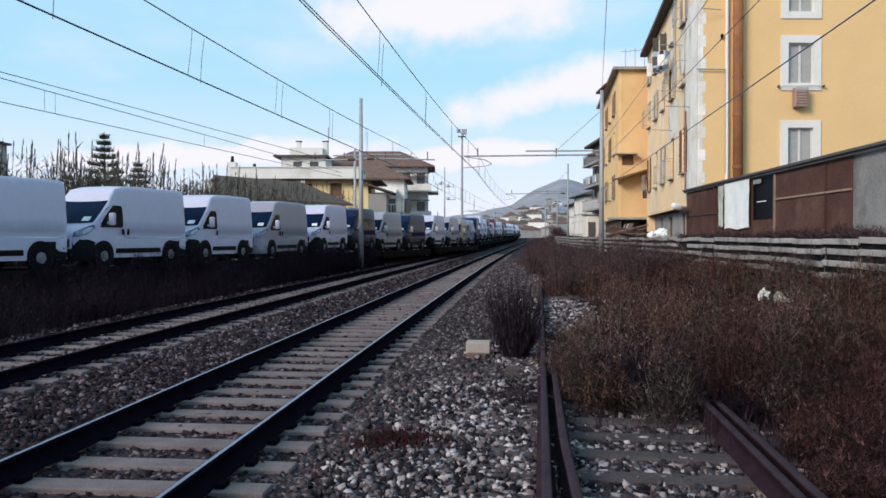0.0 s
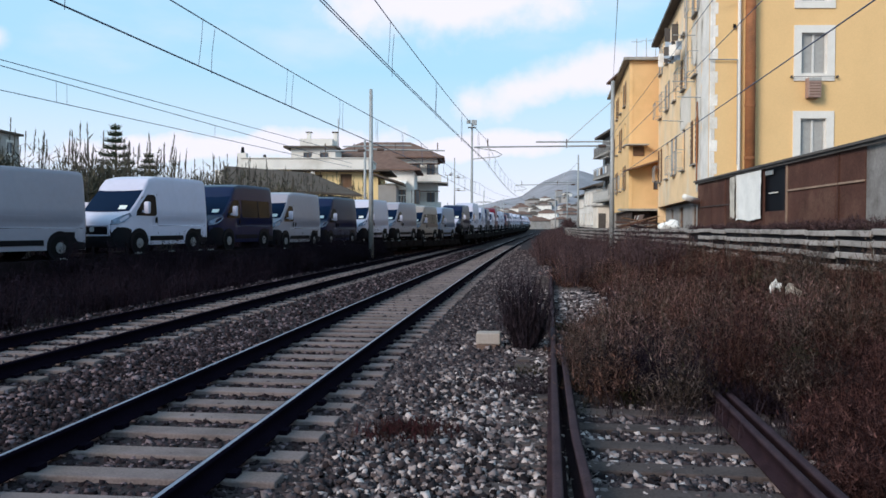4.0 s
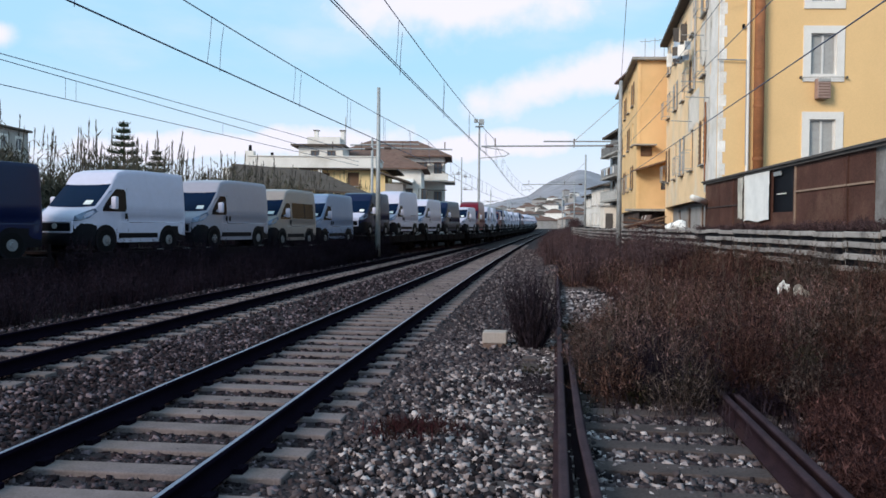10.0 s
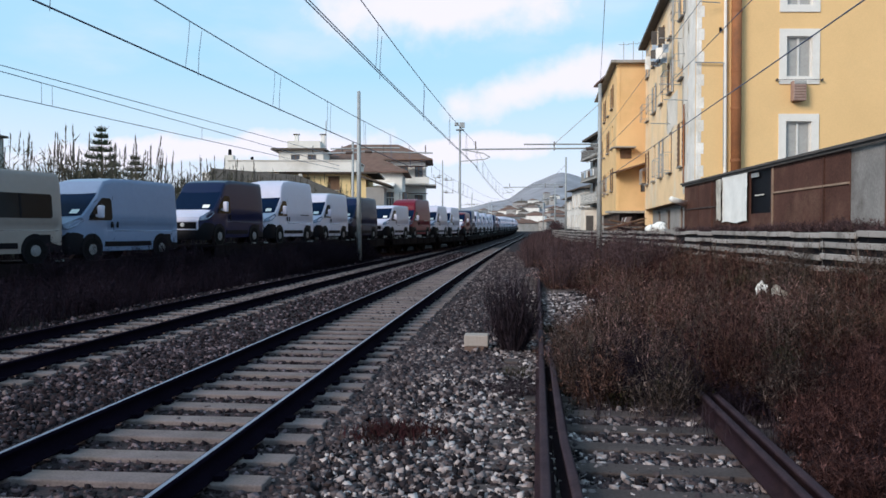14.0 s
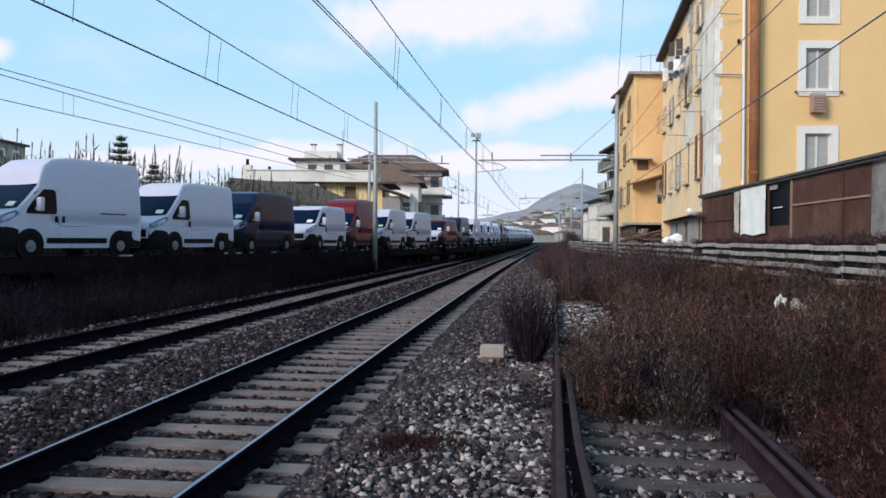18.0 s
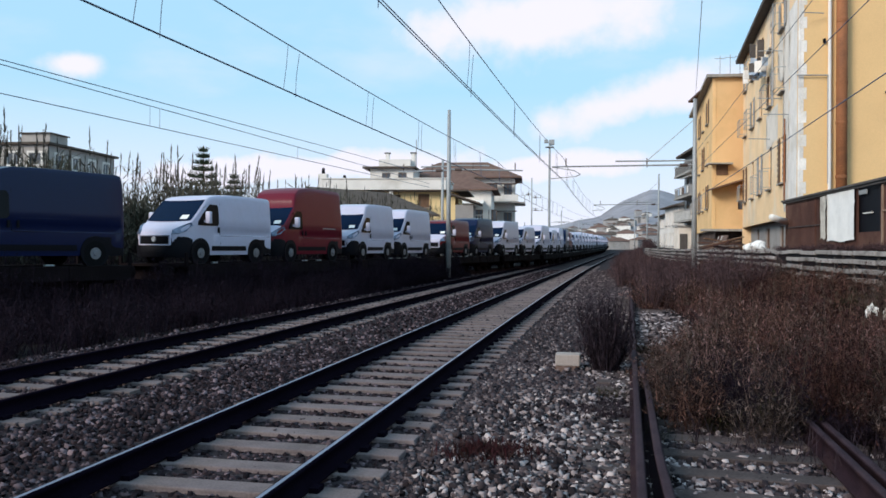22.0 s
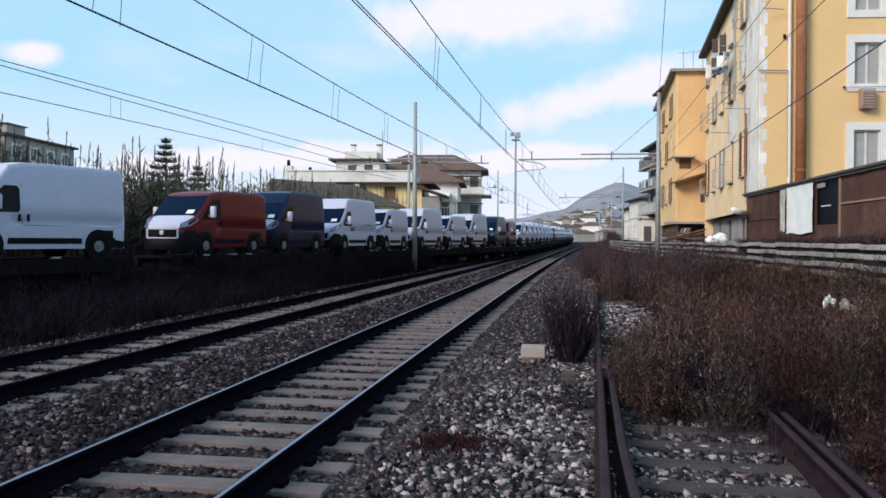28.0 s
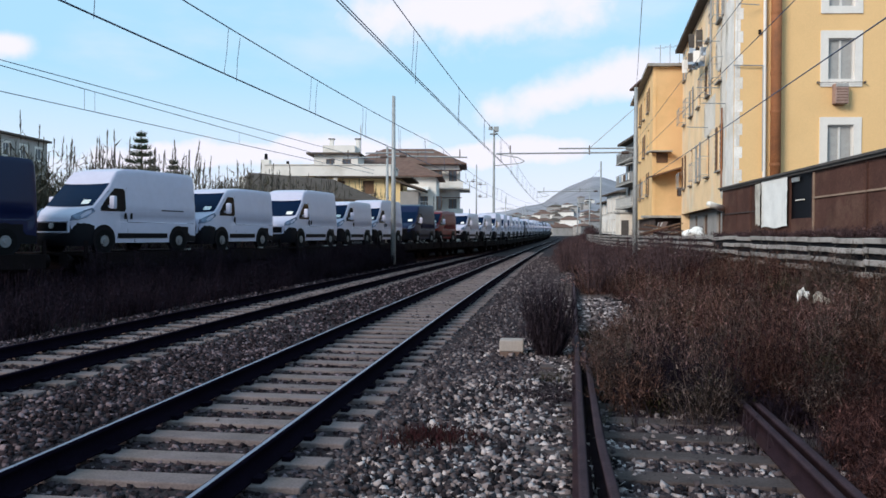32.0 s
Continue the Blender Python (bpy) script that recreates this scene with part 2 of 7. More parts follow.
M_QUOIN = mat("whitewashed_quoin", (0.80, 0.745, 0.70), 0.92, vary=0.22, scale=1.3, fine=18, bump=0.25, obj=0.10, stain=(0.60, 0.52, 0.42), stain_amt=0.85)
M_PLASTER = mat("bare_plaster", (0.74, 0.67, 0.60), 0.92, vary=0.16, scale=1.2, fine=22, bump=0.2, stain=(0.56, 0.49, 0.42), stain_amt=0.7)
M_PALEYELLOW = mat("cream_yellow_render", (0.80, 0.61, 0.33), 0.9, vary=0.08, scale=1, fine=20, bump=0.1)
M_TRIM = mat("white_window_surround", (0.74, 0.70, 0.66), 0.8, vary=0.08, scale=3, fine=30, bump=0.08)
M_PANE = mat("dark_window_glass", (0.10, 0.11, 0.13), 0.12, vary=0.2, scale=2, bump=0)
M_CURTAIN = mat("grey_louvred_shutter", (0.36, 0.35, 0.34), 0.7, vary=0.15, scale=3, fine=20, bump=0.1)
M_COOLER = mat("rust_stained_enamel", (0.34, 0.23, 0.20), 0.7, vary=0.25, scale=5, fine=30, bump=0.1, stain=(0.22, 0.11, 0.08), stain_amt=0.7)
M_FRAME = mat("window_frame_paint", (0.62, 0.60, 0.58), 0.6, vary=0.1, bump=0)
M_BROWN = mat("brown_shutter_wood", (0.16, 0.09, 0.055), 0.7, vary=0.25, scale=4, fine=40, bump=0.2)
M_TILE = mat("weathered_roof_tile", (0.155, 0.095, 0.078), 0.9, vary=0.35, scale=2, fine=14, bump=0.5, obj=0.1, stain=(0.12, 0.10, 0.09))
M_TILE_GREY = mat("lichen_grey_roof_tile", (0.095, 0.075, 0.064), 0.9, vary=0.35, scale=2, fine=14, bump=0.5, stain=(0.10, 0.09, 0.08))
M_PIPE_RUST = mat("rust_coloured_pipe", (0.27, 0.105, 0.045), 0.75, vary=0.3, scale=2, fine=20, bump=0.15, stain=(0.14, 0.06, 0.035), stain_amt=0.8)
M_SHEET = mat("red_brown_sheet_metal", (0.085, 0.042, 0.034), 0.8, vary=0.35, scale=1.3, fine=20, bump=0.2, obj=0.22, stain=(0.17, 0.10, 0.075), stain_amt=0.7)
M_PALESHEET = mat("stained_pale_sheet", (0.24, 0.225, 0.22), 0.9, vary=0.25, scale=1.6, fine=18, bump=0.25, obj=0.1, stain=(0.075, 0.06, 0.055), stain_amt=0.9)
M_BATTEN = mat("weathered_batten", (0.30, 0.21, 0.16), 0.9, vary=0.3, scale=3, fine=40, bump=0.2)
M_EAVE = mat("grey_fibre_cement", (0.105, 0.095, 0.092), 0.9, vary=0.25, scale=2, fine=30, bump=0.25)
M_BLUECLOTH = mat("pale_blue_cloth", (0.42, 0.52, 0.66), 0.95, vary=0.15, scale=3, fine=30, bump=0.2)
M_CLOTH = mat("white_hung_cloth", (0.80, 0.78, 0.76), 0.95, vary=0.12, scale=3, fine=30, bump=0.2)
M_DIRTYCLOTH = mat("stained_cloth", (0.50, 0.46, 0.41), 0.95, vary=0.25, scale=3, fine=25, bump=0.25, stain=(0.12, 0.10, 0.085), stain_amt=0.8)
# plastic trim; also the black sheets that stand in for shade in gaps
M_BLACK = mat("black_plastic_and_gap_shade", (0.007, 0.007, 0.010), 0.55, vary=0.15, scale=5, fine=60, bump=0.05)
M_BLACK.node_tree.nodes["Principled BSDF"].inputs["Specular IOR Level"].default_value = 0.08
M_TYRE = mat("tyre_rubber", (0.008, 0.008, 0.009), 0.85, vary=0.15, bump=0.1)
M_TYRE.node_tree.nodes["Principled BSDF"].inputs["Specular IOR Level"].default_value = 0.05
M_RIM = mat("pale_wheel_cover", (0.20, 0.20, 0.22), 0.5, 0.3, vary=0.1, bump=0)
M_GLASS = mat("tinted_vehicle_glass", (0.003, 0.010, 0.032), 0.08, vary=0.1, bump=0)
M_GLASS.node_tree.nodes["Principled BSDF"].inputs["Specular IOR Level"].default_value = 0.04
M_SIDEGLASS = mat("dark_side_window", (0.010, 0.010, 0.012), 0.10, vary=0.3, scale=2, bump=0)
M_SIDEGLASS.node_tree.nodes["Principled BSDF"].inputs["Specular IOR Level"].default_value = 0.09
M_LAMP = mat("headlight_lens", (0.13, 0.16, 0.24), 0.12, 0.2, vary=0.6, scale=10, bump=0, coat=0.6)
M_PAPER = mat("white_paper", (0.80, 0.80, 0.78), 0.9, vary=0.03, bump=0)
M_SILVER = mat("silver_badge", (0.7, 0.7, 0.72), 0.3, 0.6, vary=0.05, bump=0)
# near-black wagon steel, used too for the painted shadow line on the vans
M_WAGON = mat("near_black_steel_and_seam_shade", (0.0105, 0.0072, 0.0082), 0.9, vary=0.35, scale=2, fine=25, bump=0.2, stain=(0.009, 0.007, 0.0065), stain_amt=0.6)
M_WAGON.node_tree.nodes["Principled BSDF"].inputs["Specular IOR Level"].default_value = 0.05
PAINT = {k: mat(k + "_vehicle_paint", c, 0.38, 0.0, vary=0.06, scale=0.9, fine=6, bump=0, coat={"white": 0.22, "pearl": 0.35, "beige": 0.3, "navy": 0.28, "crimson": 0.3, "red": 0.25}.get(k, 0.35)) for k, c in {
    # white is tinted lilac: the flanks' bluish shade is put into the paint
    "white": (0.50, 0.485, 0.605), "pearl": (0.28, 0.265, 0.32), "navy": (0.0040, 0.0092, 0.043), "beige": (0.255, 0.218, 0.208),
    "sky_blue": (0.165, 0.215, 0.335), "red": (0.12, 0.0075, 0.0105), "crimson": (0.125, 0.005, 0.017)}.items()}
for m in PAINT.values():
    m.node_tree.nodes["Principled BSDF"].inputs["Specular IOR Level"].default_value = 0.12
# lowest ramp steps of the weeds put shade between stems into the colour
M_WEED = pieces("dry_weed_stem", [(0.00671, 0.003465, 0.003366), (0.02372, 0.01117, 0.009614), (0.0501, 0.02363, 0.01836), (0.09818, 0.04842, 0.03728), (0.1961, 0.105, 0.08585), (0.04463, 0.02977, 0.02035)], fine=10, vary=0.95, scale=1.15)
M_WEED_RED = pieces("reddish_weed_stem", [(0.004943, 0.002394, 0.002828), (0.02222, 0.009295, 0.009417), (0.0529, 0.02329, 0.02169), (0.1191, 0.05625, 0.05038)], fine=10, vary=0.95, scale=1.15)
M_WEED_TAN = pieces("tan_weed_stem", [(0.01194, 0.00702, 0.006918), (0.0512, 0.02818, 0.02545), (0.1404, 0.08044, 0.0723), (0.3312, 0.1981, 0.1842)], fine=10, vary=0.95, scale=1.15)
M_WEED_GREY = pieces("grey_olive_weed_stem", [(0.008, 0.005393, 0.004845), (0.0273, 0.01847, 0.01624), (0.064, 0.04391, 0.03835), (0.152, 0.107, 0.09496)], fine=10, vary=0.95, scale=1.15)
M_WEED_GREEN = pieces("green_weed_leaf", [(0.0121, 0.0117, 0.0062), (0.0293, 0.0258, 0.0131), (0.0561, 0.0453, 0.0262)], fine=10, vary=0.95, scale=1.15)
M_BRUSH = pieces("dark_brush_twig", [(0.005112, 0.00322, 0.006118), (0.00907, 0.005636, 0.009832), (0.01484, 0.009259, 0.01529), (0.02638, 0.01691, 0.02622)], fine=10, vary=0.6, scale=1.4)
M_PURPLE = pieces("purple_brown_twig", [(0.02708, 0.0168, 0.01998), (0.06625, 0.04007, 0.04317), (0.1236, 0.07703, 0.07981)], fine=10, vary=0.6, scale=1.4)
M_STALK = pieces("pale_dry_stalk", [(0.04, 0.028, 0.022), (0.08, 0.058, 0.046), (0.14, 0.105, 0.084)], fine=10, vary=0.6)
M_BUSH = pieces("dark_purple_twig", [(0.0084, 0.005859, 0.007854), (0.0238, 0.0166, 0.02254), (0.052, 0.0372, 0.04692)], fine=10)
M_CREEPER = pieces("dark_red_leaf", [(0.0189, 0.007, 0.00924), (0.03945, 0.01245, 0.01485), (0.0315, 0.02086, 0.01862)], fine=10)
M_REED = pieces("reed_leaf", [(0.039, 0.04, 0.03), (0.0624, 0.06, 0.0425), (0.0975, 0.0875, 0.065), (0.1495, 0.125, 0.1)], fine=6, vary=0.45, scale=0.8)
M_PLUME = pieces("reed_plume", [(0.049, 0.0429, 0.0365), (0.077, 0.0681, 0.0608), (0.119, 0.1073, 0.095)], fine=10)
M_CONIFER = pieces("conifer_needle", [(0.012, 0.022, 0.012), (0.022, 0.036, 0.02), (0.035, 0.05, 0.028)], fine=10)
M_BARK = mat("bark", (0.09, 0.07, 0.055), 0.95, vary=0.3, scale=5, fine=30, bump=0.6)
# the distance haze is mixed into the hill's pale bluish colour
M_HILL = mat("haze_tinted_hillside", (0.255, 0.24, 0.262), 1.0, vary=0.22, scale=0.010, fine=0.06, bump=0, stain=(0.42, 0.405, 0.435), stain_amt=0.6)


# ---- mesh helpers ----
def link_bm(name, bm, material, parent=None, label="", smooth=False):
    me = bpy.data.meshes.new(name)
    bm.normal_update()
    bm.to_mesh(me)
    bm.free()
    for m in (material if isinstance(material, (list, tuple)) else [material]):
        me.materials.append(m)
    if smooth:
        me.polygons.foreach_set("use_smooth", [True] * len(me.polygons))
    ob = new(name, me)
    if parent:
        ob.parent = parent
    if label:
        tagged(ob, label)
    return ob


def part(name, bm, material, parent, label="", smooth=False):
    return link_bm(name, bm, material, parent, label, smooth)


def share(name, me, parent, m=None):
    """One more object on a mesh that already exists."""
    ob = new(name, me)
    ob.parent = parent
    if m is not None:
        ob.matrix_basis = m
    return ob


def thing(name, label, category, group="", kind="", m=None):
    ob = new(name)
    ob.empty_display_size = 0.2
    if m is not None:
        ob.matrix_basis = m
    return tagged(ob, label, category, group, kind)


def box(c, s, m=None, bm=None, bevel=0.0):
    bm = bm or bmesh.new()
    tmp = bmesh.ops.create_cube(bm, size=1, matrix=Matrix.Translation(c) @ Matrix.Diagonal((*s, 1)))
    if bevel:
        eds = list({e for v in tmp["verts"] for e in v.link_edges})
        res = bmesh.ops.bevel(bm, geom=eds, offset=bevel, segments=2, affect="EDGES", profile=0.5)
        verts = list({v for f in res["faces"] for v in f.verts} | {v for v in tmp["verts"] if v.is_valid})
    else:
        verts = tmp["verts"]
    if m is not None:
        bmesh.ops.transform(bm, matrix=m, verts=verts)
    return bm


def tube(a, b, r0, r1=None, n=8, bm=None):
    bm = bm or bmesh.new()
    a, b = Vector(a), Vector(b)
    r1 = r0 if r1 is None else r1
    d = b - a
    m = Matrix.Translation((a + b) / 2) @ d.to_track_quat("Z", "Y").to_matrix().to_4x4()
    bmesh.ops.create_cone(bm, cap_ends=True, segments=n, radius1=r0, radius2=max(r1, 1e-4), depth=d.length, matrix=m)
    return bm


def raw(name, verts, faces, material, parent=None, label="", smooth=False, mats=None):
    """A mesh from arrays; faces all have the same number of corners."""
    verts, faces = np.asarray(verts, np.float32), np.asarray(faces, np.int32)
    me = bpy.data.meshes.new(name)
    k = faces.shape[1]
    me.vertices.add(len(verts))
    me.vertices.foreach_set("co", verts.ravel())
    me.loops.add(faces.size)
    me.loops.foreach_set("vertex_index", faces.ravel())
    me.polygons.add(len(faces))
    me.polygons.foreach_set("loop_start", np.arange(0, faces.size, k, dtype=np.int32))
    me.polygons.foreach_set("loop_total", np.full(len(faces), k, np.int32))
    for m in (material if isinstance(material, (list, tuple)) else [material]):
        me.materials.append(m)
    if mats is not None:
        me.polygons.foreach_set("material_index", np.asarray(mats, np.int32))
    if smooth:
        me.polygons.foreach_set("use_smooth", np.ones(len(faces), bool))
    me.update(calc_edges=True)
    ob = new(name, me)
    if parent:
        ob.parent = parent
    if label:
        tagged(ob, label)
    return ob


# ---- the plan: lines of the tracks, y ahead ----
def x_main(y):
    """Centre of the main track."""
    y = np.asarray(y, float)
    c = np.clip(y, -40, 130)
    e = np.clip(y - 130, 0, 100)
    return -3.0 + 0.093 * c + 0.0002 * c * c + 0.145 * e - 0.000225 * e * e + np.maximum(y - 230, 0) * 0.10 + np.minimum(y + 40, 0) * 0.077


def rise(y):
    """The line climbs gently in the distance."""
    y = np.asarray(y, float)
    c = np.clip(y - 45, 0, 60)
    return 0.00006 * c * c + np.clip(y - 105, 0, 170) * 0.0072


def natural_curve(ky, kx):
    """A smooth curve x(y) through a few knots."""
    ky, kx = np.array(ky, float), np.array(kx, float)
    n, h = len(ky), np.diff(ky)
    A, b = np.eye(n), np.zeros(n)
    for i in range(1, n - 1):
        A[i, i - 1:i + 2] = h[i - 1], 2 * (h[i - 1] + h[i]), h[i]
        b[i] = 6 * ((kx[i + 1] - kx[i]) / h[i] - (kx[i] - kx[i - 1]) / h[i - 1])
    m = np.linalg.solve(A, b)

    def curve(y):
        i = np.clip(np.searchsorted(ky, y) - 1, 0, n - 2)
        f = (ky[i + 1] - y) / h[i]
        g = 1 - f
        return f * kx[i] + g * kx[i + 1] + ((f ** 3 - f) * m[i] + (g ** 3 - g) * m[i + 1]) * h[i] ** 2 / 6
    return curve


GOODS = natural_curve((4, 10, 16, 20, 24, 28, 33, 38, 44, 50, 57, 64, 72, 80, 90, 105),
                      (-24.64, -20.19, -16.23, -14.05, -12.3, -10.95, -9.59, -8.43, -7.12, -5.8, -3.97, -2.0, -0.05, 1.52, 3.0, 4.95))


def x_train(y):
    """Centre of the track that the goods train uses: it leaves the second track about 90 m ahead and swings away."""
    y = np.asarray(y, float)
    start = -24.64 + 0.76 * (np.minimum(y, 4.0) - 4.0)
    return np.where(y < 4.0, start, np.where(y < 105, GOODS(np.clip(y, 4.0, 105.0)), x_main(y) - 4.02))


def x_reeds(y):
    """Line that the reed bed follows."""
    y = np.asarray(y, float) / 0.94
    near = -12.6 + 0.12 * (y - 24) + 4.48 * (1 - np.exp(-(np.maximum(y, 4.0) - 24) / 16))
    return 0.94 * near - 1.05 - 0.07 * np.exp(-(y - 24) / 16)


def x_siding(y):
    return 0.80 + 0.121 * np.asarray(y, float)


def x_fence(y):
    y = np.asarray(y, float)
    return 6.55 + 0.057 * y + 0.0006 * np.maximum(y - 48, 0) ** 2


def ground_z(x, y):
    """Height of the ground: ballast, brush strip, bank up to the fence and the terrace behind it."""
    q = x - x_main(y)
    z = np.full(np.shape(q), -0.225)
    z = np.where(q < -6.1, -0.22 - 0.12 * np.clip((-6.1 - q) / 1.0, 0, 1), z)
    xs, xf = x_siding(y) + 1.4, x_fence(y)
    xs = np.minimum(xs, xf - 1.2)
    t = np.clip((x - xs) / np.maximum(xf - 0.25 - xs, 0.2), 0, 1)
    z = np.where(x > xs - 0.01, -0.16 + 0.78 * t, z)
    z = np.where((q > 1.5) & (x <= xs), -0.20, z)
    z = np.where(x > xf + 0.12, 1.6, z)
    return z + rise(y)


YS = np.concatenate([np.arange(-60, 0, 4), np.arange(0, 40, 0.5), np.arange(40, 120, 2), np.arange(120, 300, 10), [320, 400, 520, 700, 1000, 1500, 2300, 3500]])
cols = []
for yy in YS:
    xf = float(x_fence(yy))
    near = np.concatenate([[-3500, -1500, -700, -350, -180, -100, -60, -40], np.arange(-30, -6, 1.0), np.arange(-6, 2.01, 0.5)])
    left = near + float(x_main(yy))
    a = float(x_siding(yy)) + 1.4
    a = min(a, xf - 1.2)
    lo = left[-1]
    mid = np.linspace(min(lo + 0.3, a - 0.5), a, 6)
    bank = np.linspace(a + 0.2, xf + 0.02, 12)
    right = np.concatenate([[xf + 0.125, xf + 1, xf + 3, xf + 8, xf + 20, xf + 60, xf + 200, xf + 700, xf + 2000, xf + 3500]])
    cols.append(np.concatenate([left, mid, bank, right]))
cols = np.array(cols)
W = cols.shape[1]
YG = np.repeat(YS[:, None], W, 1)
ZG = ground_z(cols, YG)
idx = np.arange(len(YS) * W).reshape(len(YS), W)
quads = np.stack([idx[:-1, :-1], idx[:-1, 1:], idx[1:, 1:], idx[1:, :-1]], -1).reshape(-1, 4)
qc = (cols - x_main(YG))[:-1, :-1].ravel()
xc = cols[:-1, :-1].ravel() - x_siding(YG[:-1, :-1]).ravel()
bed = ((qc > -6.2) & (xc < 1.2) & (YG[:-1, :-1].ravel() < 300)).astype(int)
ground = raw("ground", np.stack([cols, YG, ZG], -1).reshape(-1, 3), quads, [M_GROUND, M_BALLAST], mats=bed)
tagged(ground, "dark soil and grey ballast ground of a railway corridor", "ground", kind="structure")


# ---- tracks ----
def sweep(name, xfun, off, z0, y0, y1, profile, mats, parent, step=1.0, tops=()):
    """A rail: a profile of (across, up) points run along a track."""
    ys = np.arange(y0, y1 + step, step)
    xs = xfun(ys)
    sl = np.gradient(xs, ys)
    nx, ny = 1 / np.hypot(1, sl), -sl / np.hypot(1, sl)
    k = len(profile)
    p = np.array(profile)
    vx = xs[:, None] + (off + p[None, :, 0]) * nx[:, None]
    vy = ys[:, None] + (off + p[None, :, 0]) * ny[:, None]
    vz = z0 + p[None, :, 1] + rise(ys)[:, None]
    ii = np.arange(len(ys) * k).reshape(len(ys), k)
    a, b = ii[:-1], ii[1:]
    f = np.stack([a, np.roll(a, -1, 1), np.roll(b, -1, 1), b], -1).reshape(-1, 4)
    mi = np.tile(np.array([1 if j in tops else 0 for j in range(k)]), len(ys) - 1)
    return raw(name, np.stack([vx, vy, vz], -1).reshape(-1, 3), f, mats, parent, mats=mi)


RAIL = [(-0.07, -0.172), (-0.07, -0.16), (-0.012, -0.14), (-0.012, -0.045), (-0.034, -0.03), (-0.034, -0.008), (-0.020, -0.001), (-0.012, 0.0),
        (0.014, 0.0), (0.024, -0.002), (0.034, -0.008), (0.034, -0.03), (0.012, -0.045), (0.012, -0.14), (0.07, -0.16), (0.07, -0.172)]


def sleeper_mesh(length, width, height, material):
    bm = bmesh.new()
    box((0, 0, -height / 2), (length, width, height), bm=bm, bevel=0.012)
    for s in (-1, 1) if material == M_SLEEPER else ():
        for o in (-0.11, 0.11):  # rail fastenings
            box((s * 0.752 + o, 0, 0.02), (0.07, 0.13, 0.04), bm=bm)
    for f in bm.faces:
        f.material_index = 1 if f.calc_center_median().z > 0.001 else 0
    me = bpy.data.meshes.new("sleeper")
    bm.to_mesh(me)
    bm.free()
    me.materials.append(material)
    me.materials.append(M_RAIL)
    return me


def track(label, xfun, y0, y1, sleep_to, smesh, rail_mats, gap=0.6, first=0.0, z=0.0, tops=(6, 7), wide=0.0):
    t = thing("railway_track", label, "railway track", kind="structure")
    for s in (-1, 1):
        sweep("rail", xfun, s * 0.752 + (wide if s > 0 else 0.0), z, y0, y1, RAIL, rail_mats, t, tops=tops)
    y, k = y0 + first, 0
    while y < sleep_to:
        x = float(xfun(y))
        a = -math.degrees(math.atan(float(xfun(y + 0.5) - xfun(y - 0.5))))
        share("sleeper", smesh, t, pose(x + random.uniform(-0.02, 0.02), y, z - (0.171 if smesh == WOOD_SLEEPER else 0.178) + float(rise(y)) + random.uniform(-0.012, 0.006), 0, 0, a + random.uniform(-0.8, 0.8)))
        y += gap * random.uniform(0.985, 1.015)
        k += 1
    return t


CONC_SLEEPER = sleeper_mesh(2.4, 0.24, 0.17, M_SLEEPER)
WOOD_SLEEPER = sleeper_mesh(2.5, 0.24, 0.16, M_WOOD)
track("main railway track with polished rails on pale concrete sleepers", x_main, -8, 230, 80, CONC_SLEEPER, [M_RAIL, M_STEEL])
track("second railway track with dark rails on concrete sleepers", lambda y: x_main(y) - 4.02, -8, 230, 70, CONC_SLEEPER, [M_RAIL, M_RUST], first=0.2)
siding = track("abandoned siding with rusty rails, overgrown with weeds", x_siding, -4, 60, 30, WOOD_SLEEPER, [M_RUST, M_RUST_TOP], first=0.3, z=0.03, tops=(5, 6, 7, 8, 9, 10), wide=0.05)
track("diverging goods track with rusty rails among dark brush", x_train, 8, 86, 60, WOOD_SLEEPER, [M_RUST, M_RAIL], first=0.1, gap=0.75)
for s, near, far in ((-0.752, 0.19, 0.085), (0.80, 0.135, 0.11)):  # check rails of the old turnout
    sweep("check_rail", lambda y, s=s, near=near, far=far: x_siding(y) + s + np.interp(y, [3.0, 4.7, 6.3, 9.4, 11.0], [near + 0.045, near, 0.14, 0.125, far]), 0.0, 0.03, -3, 11, RAIL, [M_RUST, M_RUST_TOP], siding, step=0.5, tops=(5, 6, 7, 8, 9, 10))


